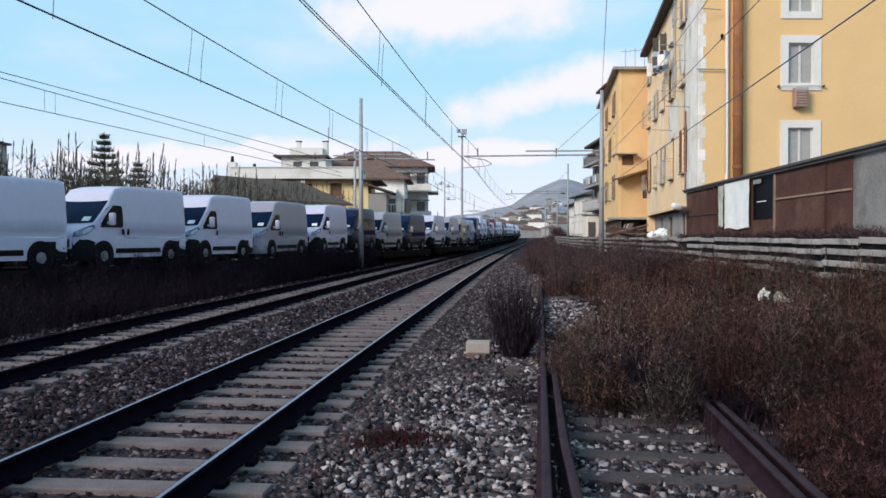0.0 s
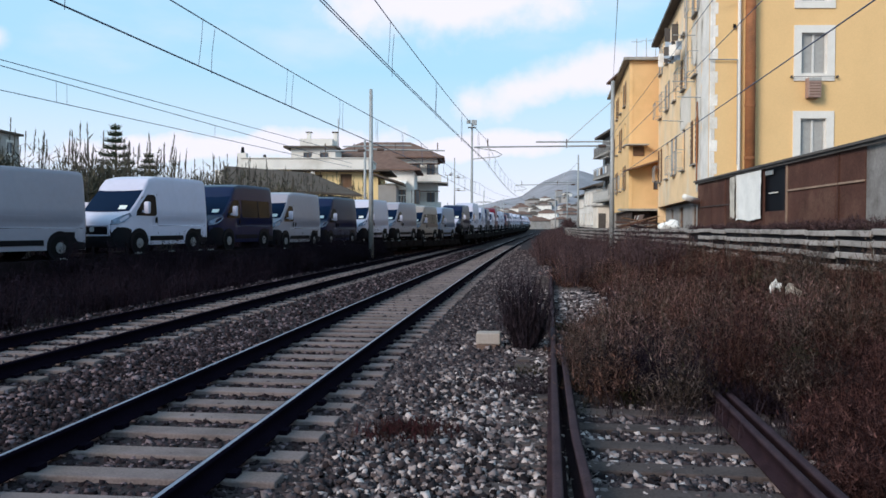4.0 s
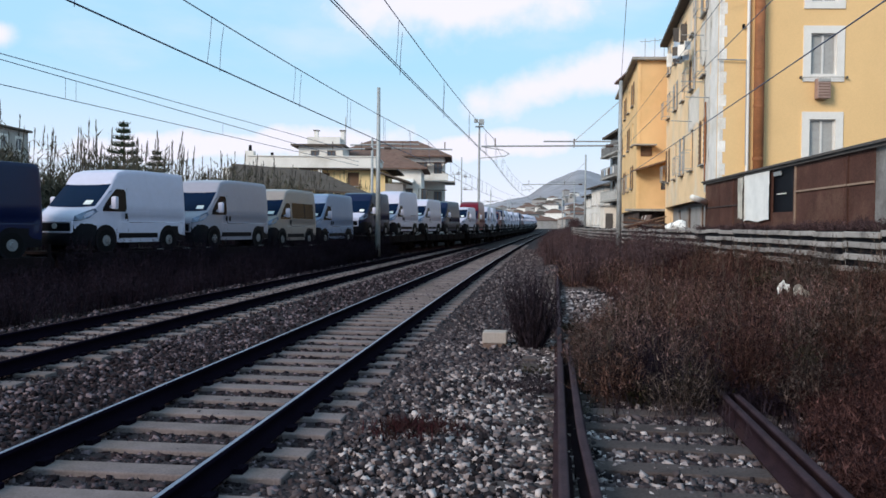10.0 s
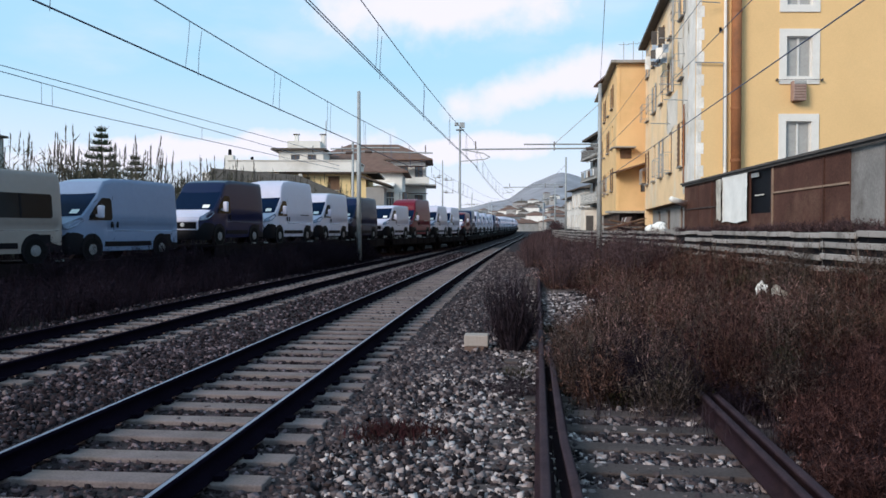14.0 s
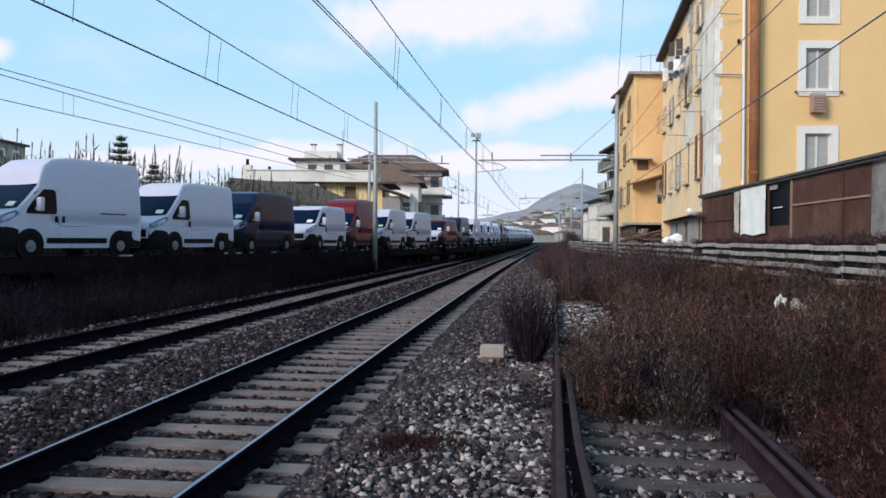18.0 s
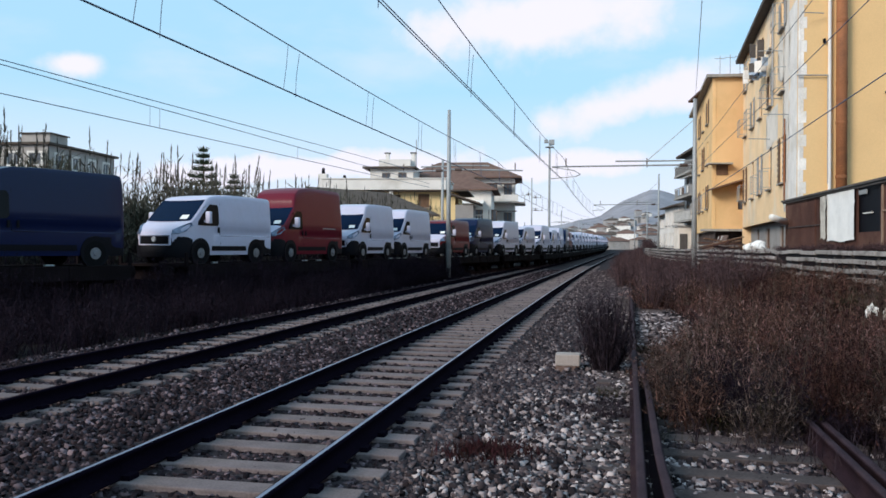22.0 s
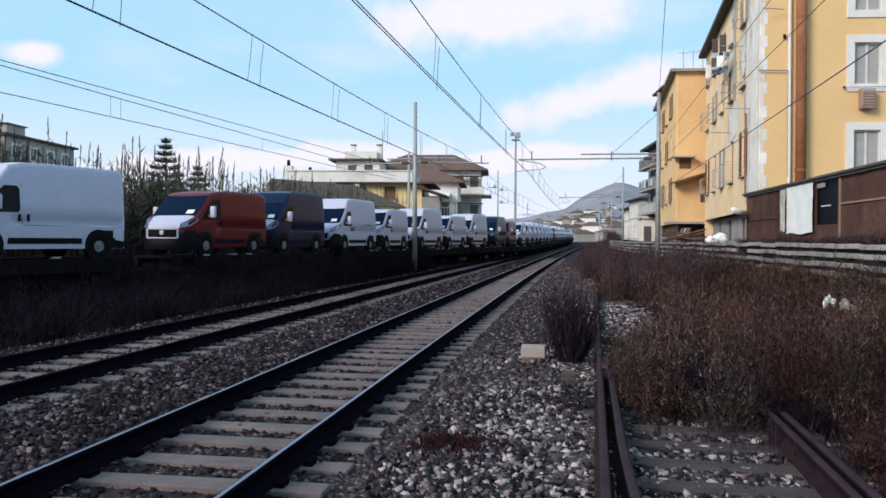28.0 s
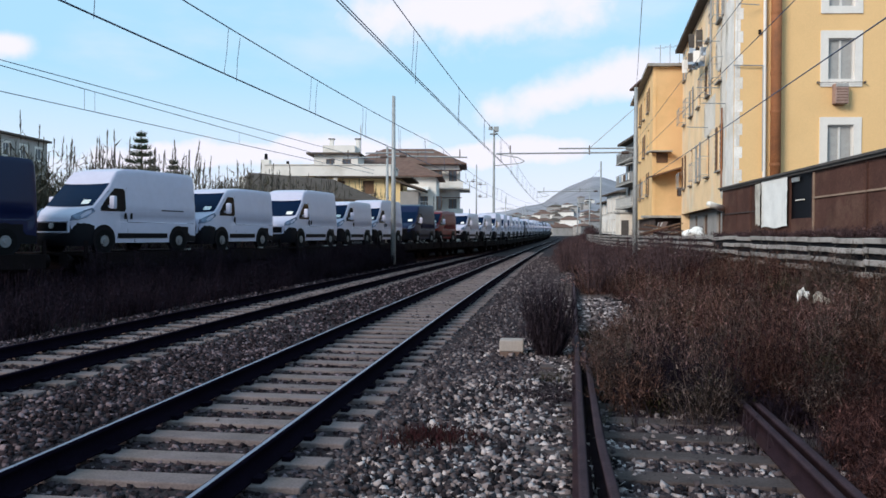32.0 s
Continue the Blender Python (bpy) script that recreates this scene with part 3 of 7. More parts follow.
# ---- ballast stones ----
def stones(name, n, place, size, material, label, seed, lift=0.0, flat=(0.45, 0.45)):
    """Broken stones: boxes with their corners knocked about, lying at random."""
    rng = np.random.default_rng(seed)
    base = np.array([(-1, -1, -1), (1, -1, -1), (1, 1, -1), (-1, 1, -1), (-1, -1, 1), (1, -1, 1), (1, 1, 1), (-1, 1, 1)], float) * 0.62
    quad = np.array([(4, 5, 6, 7), (0, 1, 5, 4), (1, 2, 6, 5), (2, 3, 7, 6), (3, 0, 4, 7)])
    x, y = place(rng, n)
    n = len(x)
    sz = (size[0] + (size[1] - size[0]) * rng.random(n) ** 1.6) * np.interp(y, [0, 8, 20, 60], [0.9, 1.0, 1.3, 2.0])
    v = base[None] * (0.72 + 0.5 * rng.random((n, 8, 1))) + rng.normal(0, 0.17, (n, 8, 3))
    v *= (sz / 2)[:, None, None] * np.stack([np.ones(n) * 1.1, 0.6 + 0.4 * rng.random(n), flat[0] + flat[1] * rng.random(n)], -1)[:, None, :]
    a = rng.random(n) * 6.283
    b = rng.normal(0, 0.5, n)
    ca, sa, cb, sb = np.cos(a), np.sin(a), np.cos(b), np.sin(b)
    vx, vy, vz = v[..., 0], v[..., 1], v[..., 2]
    vx, vz = vx * cb[:, None] + vz * sb[:, None], -vx * sb[:, None] + vz * cb[:, None]
    vx, vy = vx * ca[:, None] - vy * sa[:, None], vx * sa[:, None] + vy * ca[:, None]
    q = x - x_main(y)
    sunk = np.where((np.abs(q) < 1.35) | (np.abs(q + 4.02) < 1.35), 0.014, 0.0)
    z = ground_z(x, y) + lift - (sunk if lift == 0 else 0.0) + sz * (0.02 + 0.3 * rng.random(n) * np.where(sunk > 0, 0.45, 1.0))
    P = np.stack([vx + x[:, None], vy + y[:, None], vz + z[:, None]], -1).reshape(-1, 3)
    Fc = (quad[None] + 8 * np.arange(n)[:, None, None]).reshape(-1, 4)
    ob = raw(name, P, Fc, material)
    return tagged(ob, label, "gravel", kind="stuff")


def bed_side(y):
    return np.clip(x_siding(y) - x_main(y) + 0.9, 2.8, 5.5)


def near_left(rng, n):
    y = 3.4 + 9.6 * rng.random(n) ** 1.15
    return x_main(y) - 6.3 + 7.5 * rng.random(n), y


def near_right(rng, n):
    y = 3.4 + 9.6 * rng.random(n) ** 1.15
    return x_main(y) + 1.1 + (bed_side(y) - 1.1) * rng.random(n), y


def far_left(rng, n):
    y = 12.0 + 54 * rng.random(n) ** 1.7
    return x_main(y) - 6.3 + 7.5 * rng.random(n), y


def far_right(rng, n):
    y = 12.0 + 54 * rng.random(n) ** 1.7
    return x_main(y) + 1.1 + (bed_side(y) - 1.1) * rng.random(n), y


def behind_place(rng, n):
    y = -7 + 10.6 * rng.random(n)
    return x_main(y) - 6.2 + 10.6 * rng.random(n), y


def pale_place(rng, n):
    y = 3.6 + 10.0 * rng.random(n) ** 1.15
    x = x_siding(y) + rng.normal(-1.35, 0.74, n) * np.interp(y, [4, 14], [1.0, 0.6])
    thin = np.array([noise.noise(Vector((1.1 * p, 0.8 * q, 2.0))) for p, q in zip(x, y)]) > np.interp(y, [6.5, 8.5], [-0.28, -0.06])
    keep = (x - x_main(y) > 1.45) & (x < x_siding(y) - 0.45) & thin
    return x[keep], y[keep]


def siding_place(rng, n):
    y = 3.6 + 6.5 * rng.random(n)
    x = x_siding(y) + rng.uniform(-0.62, 0.68, n)
    return x, y


def beyond_place(rng, n):
    y = 3.6 + 4.5 * rng.random(n)
    return x_siding(y) + rng.uniform(0.95, 1.9, n), y


def patch_place(rng, n):
    y = rng.uniform(14.0, 23.0, n)
    x = x_siding(y) + rng.normal(0.1, 0.6, n)
    return x, y


def spilt_place(rng, n):
    """Stones lying on the sleepers of the second track and here and there on the main one."""
    y = 3.5 + 40 * rng.random(n) ** 1.5
    c = np.where(rng.random(n) < 0.97, -4.02, 0.0)
    return x_main(y) + c + rng.choice([-1.0, 0.0, 0.0, 1.0], n) + rng.normal(0, 0.22, n), y


stones("ballast", 2600, spilt_place, (0.04, 0.08), M_STONE_GREY, "crushed stone spilt over the sleepers", 5, 0.025)
stones("ballast", 28000, near_left, (0.045, 0.095), M_STONE_DIRTY, "dirty dark crushed-stone ballast of the tracks", 1)
stones("ballast", 17000, near_right, (0.045, 0.095), M_STONE_GREY, "loose grey crushed-stone ballast beside the main track", 10)
stones("ballast", 18500, far_left, (0.05, 0.09), M_STONE_DIRTY, "dirty crushed-stone ballast farther along the tracks", 8)
stones("ballast", 14500, far_right, (0.04, 0.075), M_STONE_GREY, "grey crushed-stone ballast farther along the main track", 11)
stones("ballast", 6500, behind_place, (0.045, 0.095), M_STONE_GREY, "crushed stone behind the viewpoint", 6)
stones("gravel", 11500, pale_place, (0.035, 0.095), M_STONE_PALE, "pale limestone gravel beside the siding", 2, 0.024)
stones("gravel", 3700, siding_place, (0.035, 0.095), M_STONE_PALE, "pale stones scattered between the rusty siding rails", 3, 0.005)
stones("gravel", 260, beyond_place, (0.04, 0.11), M_STONE_PALE, "pale stones outside the rusty siding rails", 9, 0.0)
stones("gravel", 4200, patch_place, (0.05, 0.12), M_STONE_PALE, "patch of whitish rubble on the siding", 4)

# ---- vehicles on the train ----
LENGTHS = {"short": (4.86, 2.93), "middle": (4.88, 2.95), "long": (5.30, 3.37)}
ROOFS = {  # height, profile of the roof cap behind the windscreen
    "low": [(1.30, 2.03), (1.52, 2.15), (1.95, 2.21), (2.7, 2.254)],
    "high": [(1.30, 2.03), (1.40, 2.21), (1.62, 2.42), (2.0, 2.51), (2.8, 2.54)],
    "tall": [(1.30, 2.03), (1.36, 2.26), (1.52, 2.56), (1.85, 2.76), (2.6, 2.86)]}


def van_forms(length, roof):
    L, wb = LENGTHS[length]
    prof = [(0.0, 0.68), (0.02, 0.94), (0.07, 1.04), (0.28, 1.17), (0.54, 1.30), (0.93, 1.67)] + ROOFS[roof]
    H = prof[-1][1]
    prof += [(L - 0.7, H), (L - 0.16, H - 0.008), (L - 0.05, H - 0.04), (L - 0.012, H - 0.10), (L, H - 0.2)]
    px, pz = np.array([p[0] for p in prof]), np.array([p[1] for p in prof])

    def top(x):
        return float(np.interp(x, px, pz))

    def half(x):
        return float(np.interp(x, [0, 0.05, 0.18, 0.45, 0.85, 1.4, L - 0.5, L - 0.05, L], [0.66, 0.79, 0.90, 0.98, 1.02, 1.03, 1.025, 1.0, 0.965]))

    def side(x, z):
        w = half(x)
        return w * (1 - 0.004 - 0.125 * max(0.0, (z - 1.15) / 1.45) ** 1.15) - 0.02 * max(0.0, (0.5 - z) / 0.22)
    return L, wb, H, px, top, half, side


VAN_MESH = {}


def van_mesh(key, make, material):
    """Each form is made once for a length, a roof and a paint, and then shared."""
    k = key + (material.name,)
    if k not in VAN_MESH:
        bm = make()
        me = bpy.data.meshes.new(key[0])
        bmesh.ops.recalc_face_normals(bm, faces=bm.faces)
        bm.to_mesh(me)
        bm.free()
        me.materials.append(material)
        if key[0] in ("body", "tyre", "rim", "mirror", "bumper", "windscreen"):
            me.polygons.foreach_set("use_smooth", [True] * len(me.polygons))
            me.set_sharp_from_angle(angle=radians(38))
        VAN_MESH[k] = me
    return VAN_MESH[k]


def make_van(color, length="long", roof="high", windows=False, track_slot=False, white_or_sheen_nose=False, painted=False):
    """A panel van; its origin is on the ground under the front axle, its nose towards -y."""
    L, wb, H, px, top, half, side = van_forms(length, roof)
    AX = 0.95
    tagline = {"white": "white", "pearl": "greyish white", "navy": "navy blue", "beige": "beige", "sky_blue": "pale blue", "red": "orange-red", "crimson": "crimson"}[color]
    shape = {"low": "low-roofed", "high": "high-roofed", "tall": "extra-high-roofed"}[roof]
    v = thing("minibus" if windows else "van", f"{tagline} {shape} {'minibus with dark side windows' if windows else 'panel van'}{' with bonnet shown white' if white_or_sheen_nose else ''} on a rail wagon", "van", "vans on the train")
    paint = PAINT[color]
    g = (length, roof)

    def P(x, y, z):  # along the van, across, up
        return Vector((y, x - AX, z + 0.05 * max(0.0, z - 0.55)))

    def body():
        bm = bmesh.new()
        xs = sorted(set([float(a) for a in px] + [0.2, 0.45, 0.75, 1.12, 1.58, 1.66, L - 0.35, L - 0.13] + list(np.linspace(3.4, L - 1.0, 4))))
        rings = []
        for x in xs:
            zt = top(x)
            pts = []
            for f, level in zip((0, 0.05, 0.15, 0.27, 0.29, 0.4, 0.42, 0.6, 0.75), (0.28, 0.4, 0.62, 0.90, 0.925, 1.10, 1.135, 1.45, 1.85)):
                z = min(level, 0.28 + f * 1.28 * (zt - 0.28))
                recess = 0.022 if 0.92 < z < 1.11 and 1.6 < x < L - 0.15 else 0.0
                pts.append((side(x, z) - recess, z))
            for f in (0.935, 0.965, 0.985, 0.996):
                z = 0.28 + f * (zt - 0.28)
                over = max(0.0, (f - 0.935) / 0.061)
                pts.append((side(x, z) * (1 - 0.050 * over * over), z))
            pts.append((side(x, zt) * 0.84, zt + 0.004))
            pts.append((side(x, zt) * 0.45, zt + 0.016))
            ring = [bm.verts.new(P(x, y, z)) for y, z in pts] + [bm.verts.new(P(x, -y, z)) for y, z in reversed(pts)]
            rings.append(ring)
        for a, b in zip(rings, rings[1:]):
            n = len(a)
            for i in range(n):
                bm.faces.new((a[i], a[(i + 1) % n], b[(i + 1) % n], b[i]))
        bm.faces.new(rings[0])
        bm.faces.new(list(reversed(rings[-1])))
        return bm
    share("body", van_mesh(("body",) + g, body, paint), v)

    def windscreen():
        bm = bmesh.new()
        grid = []
        for x in np.linspace(0.56, 1.275, 6):
            row = []
            for k in np.linspace(-1, 1, 9):
                w = side(x, top(x)) * 0.94
                row.append(bm.verts.new(P(x + 0.05 * abs(k) ** 3 - 0.012, k * w, top(x) + 0.016 - 0.012 * abs(k) ** 4 + 0.04 * abs(k) ** 3)))
            grid.append(row)
        for a, b in zip(grid, grid[1:]):
            for i in range(8):
                bm.faces.new((a[i], a[i + 1], b[i + 1], b[i]))
        return bm
    share("windscreen", van_mesh(("windscreen",) + g, windscreen, M_GLASS), v)

    def side_panel(pts, off, thick=0.02):
        """A flat piece laid on the flank; s is the side."""
        def make(s):
            bm = bmesh.new()
            out = [bm.verts.new(P(x, s * (side(x, z) + off), z)) for x, z in pts]
            inn = [bm.verts.new(P(x, s * (side(x, z) + off - thick - 0.01), z)) for x, z in pts]
            bm.faces.new(out)
            for i in range(len(pts)):
                j = (i + 1) % len(pts)
                bm.faces.new((out[i], inn[i], inn[j], out[j]))
            return bm
        return make

    def both(name, pts, off, material):
        for s in (-1, 1):
            share(name, van_mesh((name, s, str(pts)) + g, lambda s=s: side_panel(pts, off)(s), material), v)

    both("cab_window", [(0.84, 1.22), (1.80, 1.22), (1.87, 1.30), (1.87, 1.82), (1.80, 1.90), (1.45, 1.90), (1.10, 1.60), (0.86, 1.34)], 0.008, M_SIDEGLASS)
    both("side_strip", [(AX + 0.55, 0.42), (AX + wb - 0.55, 0.42), (AX + wb - 0.57, 0.58), (AX + 0.57, 0.58)], 0.014, M_BLACK)
    both("crease", [(2.1, 1.24), (L - 0.25, 1.24), (L - 0.25, 1.252), (2.1, 1.252)], 0.005, paint)
    if not windows:
        both("crease", [(2.1, 1.70), (L - 0.25, 1.70), (L - 0.25, 1.712), (2.1, 1.712)], 0.005, paint)
    # dark strip on the seam paints the shadow line under the upper panel
    both("panel_line", [(1.96, 0.896), (L - 0.16, 0.896), (L - 0.16, 0.912), (1.96, 0.912)], 0.004, M_WAGON)
    both("door_gap", [(1.93, 0.62), (1.942, 0.62), (1.942, 1.95), (1.93, 1.95)], 0.004, M_BLACK)
    both("door_handle", [(1.80, 1.0), (1.88, 1.0), (1.88, 1.18), (1.80, 1.18)], 0.022, M_BLACK)
    if length == "long" and not windows:
        both("sliding_handle", [(2.06, 1.0), (2.13, 1.0), (2.13, 1.18), (2.06, 1.18)], 0.022, M_BLACK)
    if windows:
        both("passenger_window", [(2.05, 1.25), (L - 0.42, 1.25), (L - 0.36, 1.31), (L - 0.36, 1.86), (L - 0.42, 1.92), (2.05, 1.92)], 0.008, M_SIDEGLASS)
        both("window_pillar", [(3.42, 1.25), (3.49, 1.25), (3.49, 1.92), (3.42, 1.92)], 0.012, M_BLACK)
    if track_slot:
        both("sliding_track", [(3.5, 1.28), (4.6, 1.28), (4.6, 1.315), (3.5, 1.315)], 0.006, M_GALV if color == "crimson" else M_BLACK)
    both("rear_arch", [(AX + wb + 0.2, 0.285), (L - 0.06, 0.285), (L - 0.03, 0.40), (L - 0.02, 0.80), (AX + wb + 0.2, 0.80)], 0.014, M_BLACK)

    def bumper():
        bm = bmesh.new()
        plan = [(0.60, 1, 0.78), (0.42, 1, 0.84), (0.25, 1, 0.86), (0.10, 1, 0.86), (0.0, 0.93, 0.82), (-0.045, 0.80, 0.58), (-0.06, 0.4, 0.57), (-0.06, 0, 0.57)]
        pts = []
        for x, k, zt in plan:
            w = half(max(x, 0.0)) + 0.018
            pts.append((x - 0.012, w * k, zt))
        pts = pts + [(x, -y, zt) for x, y, zt in reversed(pts[:-1])]
        rows = []
        for f, o in ((0.0, -0.04), (0.12, 0.0), (0.5, 0.015), (0.9, 0.0), (1.0, -0.03)):
            rows.append([bm.verts.new(P(x - o * 0.6, y * (1 + o * 0.4), 0.20 + f * (zt - 0.20))) for x, y, zt in pts])
        for a, b in zip(rows, rows[1:]):
            for i in range(len(pts) - 1):
                bm.faces.new((a[i], a[i + 1], b[i + 1], b[i]))
        return bm
    share("bumper", van_mesh(("bumper",) + g, bumper, paint if painted else M_BLACK), v)

    def grille():
        bm = bmesh.new()
        for i in range(5):
            box((0, -AX - 0.045 + 0.006 * i, 0.65 + 0.05 * i), (1.16 - 0.02 * i, 0.05, 0.03), bm=bm)
        box((0, -AX - 0.01, 0.755), (1.12, 0.06, 0.25), bm=bm)
        return bm
    gr = share("grille", van_mesh(("grille",) + g, grille, M_BLACK), v)

    def grille_frame():
        bm = bmesh.new()
        for z, w in ((0.605, 1.24), (0.915, 1.30)):
            box((0, -AX - 0.045 + (z - 0.55) * 0.06, z), (w, 0.06, 0.045), bm=bm, bevel=0.01)
        for s in (-1, 1):
            box((s * 0.625, -AX - 0.03, 0.76), (0.06, 0.06, 0.32), bm=bm, bevel=0.01)
        return bm
    share("grille_frame", van_mesh(("grille_frame",) + g, grille_frame, PAINT["white"] if color == "white" or white_or_sheen_nose else M_BLACK if color == "navy" else paint), v)
    share("badge", van_mesh(("badge",), lambda: tube((0, -AX - 0.09, 0.79), (0, -AX - 0.04, 0.79), 0.085, n=14), M_SILVER), gr)
    if white_or_sheen_nose:  # white bonnet; on navy vans it paints the sky's reflection
        def bonnet():
            bm = bmesh.new()
            grid = []
            for x in (0.004, 0.02, 0.07, 0.16, 0.28, 0.56):
                row = []
                for k in np.linspace(-1, 1, 9):
                    row.append(bm.verts.new(P(x - (0.012 if x < 0.1 else 0.0), k * side(x, top(x)) * 0.9, top(x) + 0.03 - (0.04 if abs(k) == 1 else 0))))
                grid.append(row)
            for a, b in zip(grid, grid[1:]):
                for i in range(8):
                    bm.faces.new((a[i], a[i + 1], b[i + 1], b[i]))
            return bm
        share("bonnet", van_mesh(("bonnet",) + g, bonnet, PAINT["white"]), v)

    for s in (-1, 1):
        def lamp(s=s):
            bm = bmesh.new()
            a = [(0.015, 0.66, 0.92), (0.11, 0.86, 0.94), (0.33, 0.965, 1.02), (0.64, 1.0, 1.20), (0.56, 0.98, 1.29), (0.28, 0.87, 1.19), (0.05, 0.68, 1.06)]
            o = [bm.verts.new(P(x - 0.03, s * (y + 0.012), z + 0.012)) for x, y, z in a]
            i = [bm.verts.new(P(x + 0.05, s * (y - 0.05), z - 0.02)) for x, y, z in a]
            bm.faces.new(o)
            for q in range(len(a)):
                r = (q + 1) % len(a)
                bm.faces.new((o[q], i[q], i[r], o[r]))
            return bm
        share("headlight", van_mesh(("headlight", s), lamp, M_LAMP), v)

        def mirror(s=s):
            bm = bmesh.new()
            box((s * 1.22, 1.12 - AX, 1.52), (0.2, 0.14, 0.40), bm=bm, bevel=0.045)
            box((s * 1.06, 1.15 - AX, 1.40), (0.2, 0.06, 0.08), bm=bm)
            return bm
        share("mirror", van_mesh(("mirror", s), mirror, PAINT["white"]), v)
        for ax in (0.0, wb):
            share("wheel_arch", van_mesh(("wheel_arch", s, ax) + g, lambda s=s, ax=ax: tube((s * 0.9, ax, 0.39), (s * (half(1.5) + 0.008), ax, 0.39), 0.45, n=24), M_BLACK), v)
            ty = share("tyre", van_mesh(("tyre", s, ax), lambda s=s, ax=ax: tube((s * 0.83, ax, 0.345), (s * 1.045, ax, 0.345), 0.345, n=22), M_TYRE), v)

            def rim(s=s, ax=ax):
                bm = tube((s * 0.98, ax, 0.345), (s * 1.058, ax, 0.345), 0.165, 0.165, n=16)
                tube((s * 1.05, ax, 0.345), (s * 1.085, ax, 0.345), 0.09, 0.07, n=10, bm=bm)
                return bm
            share("rim", van_mesh(("rim", s, ax), rim, M_RIM), ty)
    a = van_mesh(("paper_sheet",), lambda: box((0, 0, 0), (0.28, 0.19, 0.006), pose(0.60, 0.672 - AX, 1.525, 44, 0, 4)), M_PAPER)
    share("paper_sheet", a, v)
    return v


for k in ("navy", "red", "crimson", "sky_blue"):  # deep colours: little body sheen, a clear coat over it
    PAINT[k].node_tree.nodes["Principled BSDF"].inputs["Specular IOR Level"].default_value = 0.10

# u: place along the train of each front axle, metres behind the reference point
VANS = [
    (4.4, "white", "long", "high"), (10.1, "white", "long", "high"), (15.65, "white", "middle", "high"), (21.4, "pearl", "long", "high", False, False, False, True),
    (27.95, "white", "middle", "high"), (33.35, "navy", "middle", "high", True), (38.5, "pearl", "long", "high"), (44.2, "navy", "long", "high"),
    (50.75, "white", "middle", "high"), (56.4, "pearl", "long", "high"), (62.05, "beige", "middle", "high", True), (67.05, "sky_blue", "long", "high"),
    (74.2, "navy", "middle", "high", False, False, True), (79.8, "white", "long", "tall", False, True), (85.8, "white", "middle", "high"), (91.05, "navy", "long", "high", False, False, True),
    (98.35, "white", "short", "low"), (103.5, "crimson", "long", "tall", False, True, True), (109.9, "white", "middle", "high"), (115.15, "white", "long", "high"),
    (123.1, "red", "middle", "low", False, False, True), (128.3, "navy", "middle", "high", False, False, True), (134.4, "white", "long", "high", False, True), (140.25, "white", "middle", "low"),
    (146.75, "white", "long", "high"), (152.45, "white", "middle", "low"), (157.65, "white", "long", "high"), (165.0, "navy", "middle", "high"),
    (170.1, "red", "middle", "low", False, False, True), (177.4, "white", "middle", "low"), (183.3, "white", "middle", "low")]
rv = random.Random(7)
u = 189.4
while u < 376:
    VANS.append((u, rv.choice(["white"] * 6 + ["pearl", "pearl", "navy"]), rv.choice(["middle", "long"]), rv.choice(["low", "high", "high"])))
    u += 6.1
# metres that the train has gone, slowing gently
DRIFT = [(0, -6.16), (3, 6.43), (6, 18.92), (9, 31.21), (13, 47.24), (17, 62.97), (19, 70.72), (23, 86.01), (28, 104.85), (32, 119.67)]
PY = np.arange(2, 560, 0.1)
PX = x_train(PY)
PS = np.concatenate([[0], np.cumsum(np.hypot(np.diff(PX), np.diff(PY)))])
PS = PS - np.interp(11.28, PY, PS)


def on_path(s):
    y = float(np.interp(s, PS, PY))
    return float(x_train(y)), y, float(rise(y))


def deck_height(u):
    return 1.04 if u > 72.9 else 0.76 if 50 < u < 58 or 27 < u < 35 else 0.67


def path_rows(u, wb, z):
    """Poses of a carried thing whose front and rear supports run along the track."""
    rows = []
    for t in range(33):
        d = float(np.interp(t, [a for a, b in DRIFT], [b for a, b in DRIFT]))
        s = u - d
        a, b = on_path(s), on_path(s + wb)
        yaw = math.degrees(math.atan2(b[1] - a[1], b[0] - a[0])) - 90
        pitch = math.degrees(math.atan2(b[2] - a[2], wb))
        rows.append((t, pose(a[0], a[1], a[2] + z, pitch, 0, yaw)))
    return rows


MOVERS = []
made = {}
for row in VANS:
    key = row[1:]
    if key not in made:
        made[key] = make_van(*key)
        ob = made[key]
    else:
        ob = copy_thing(made[key], Matrix())
    MOVERS.append((ob, row[0], LENGTHS[row[2]][1], deck_height(row[0]) + 0.005))


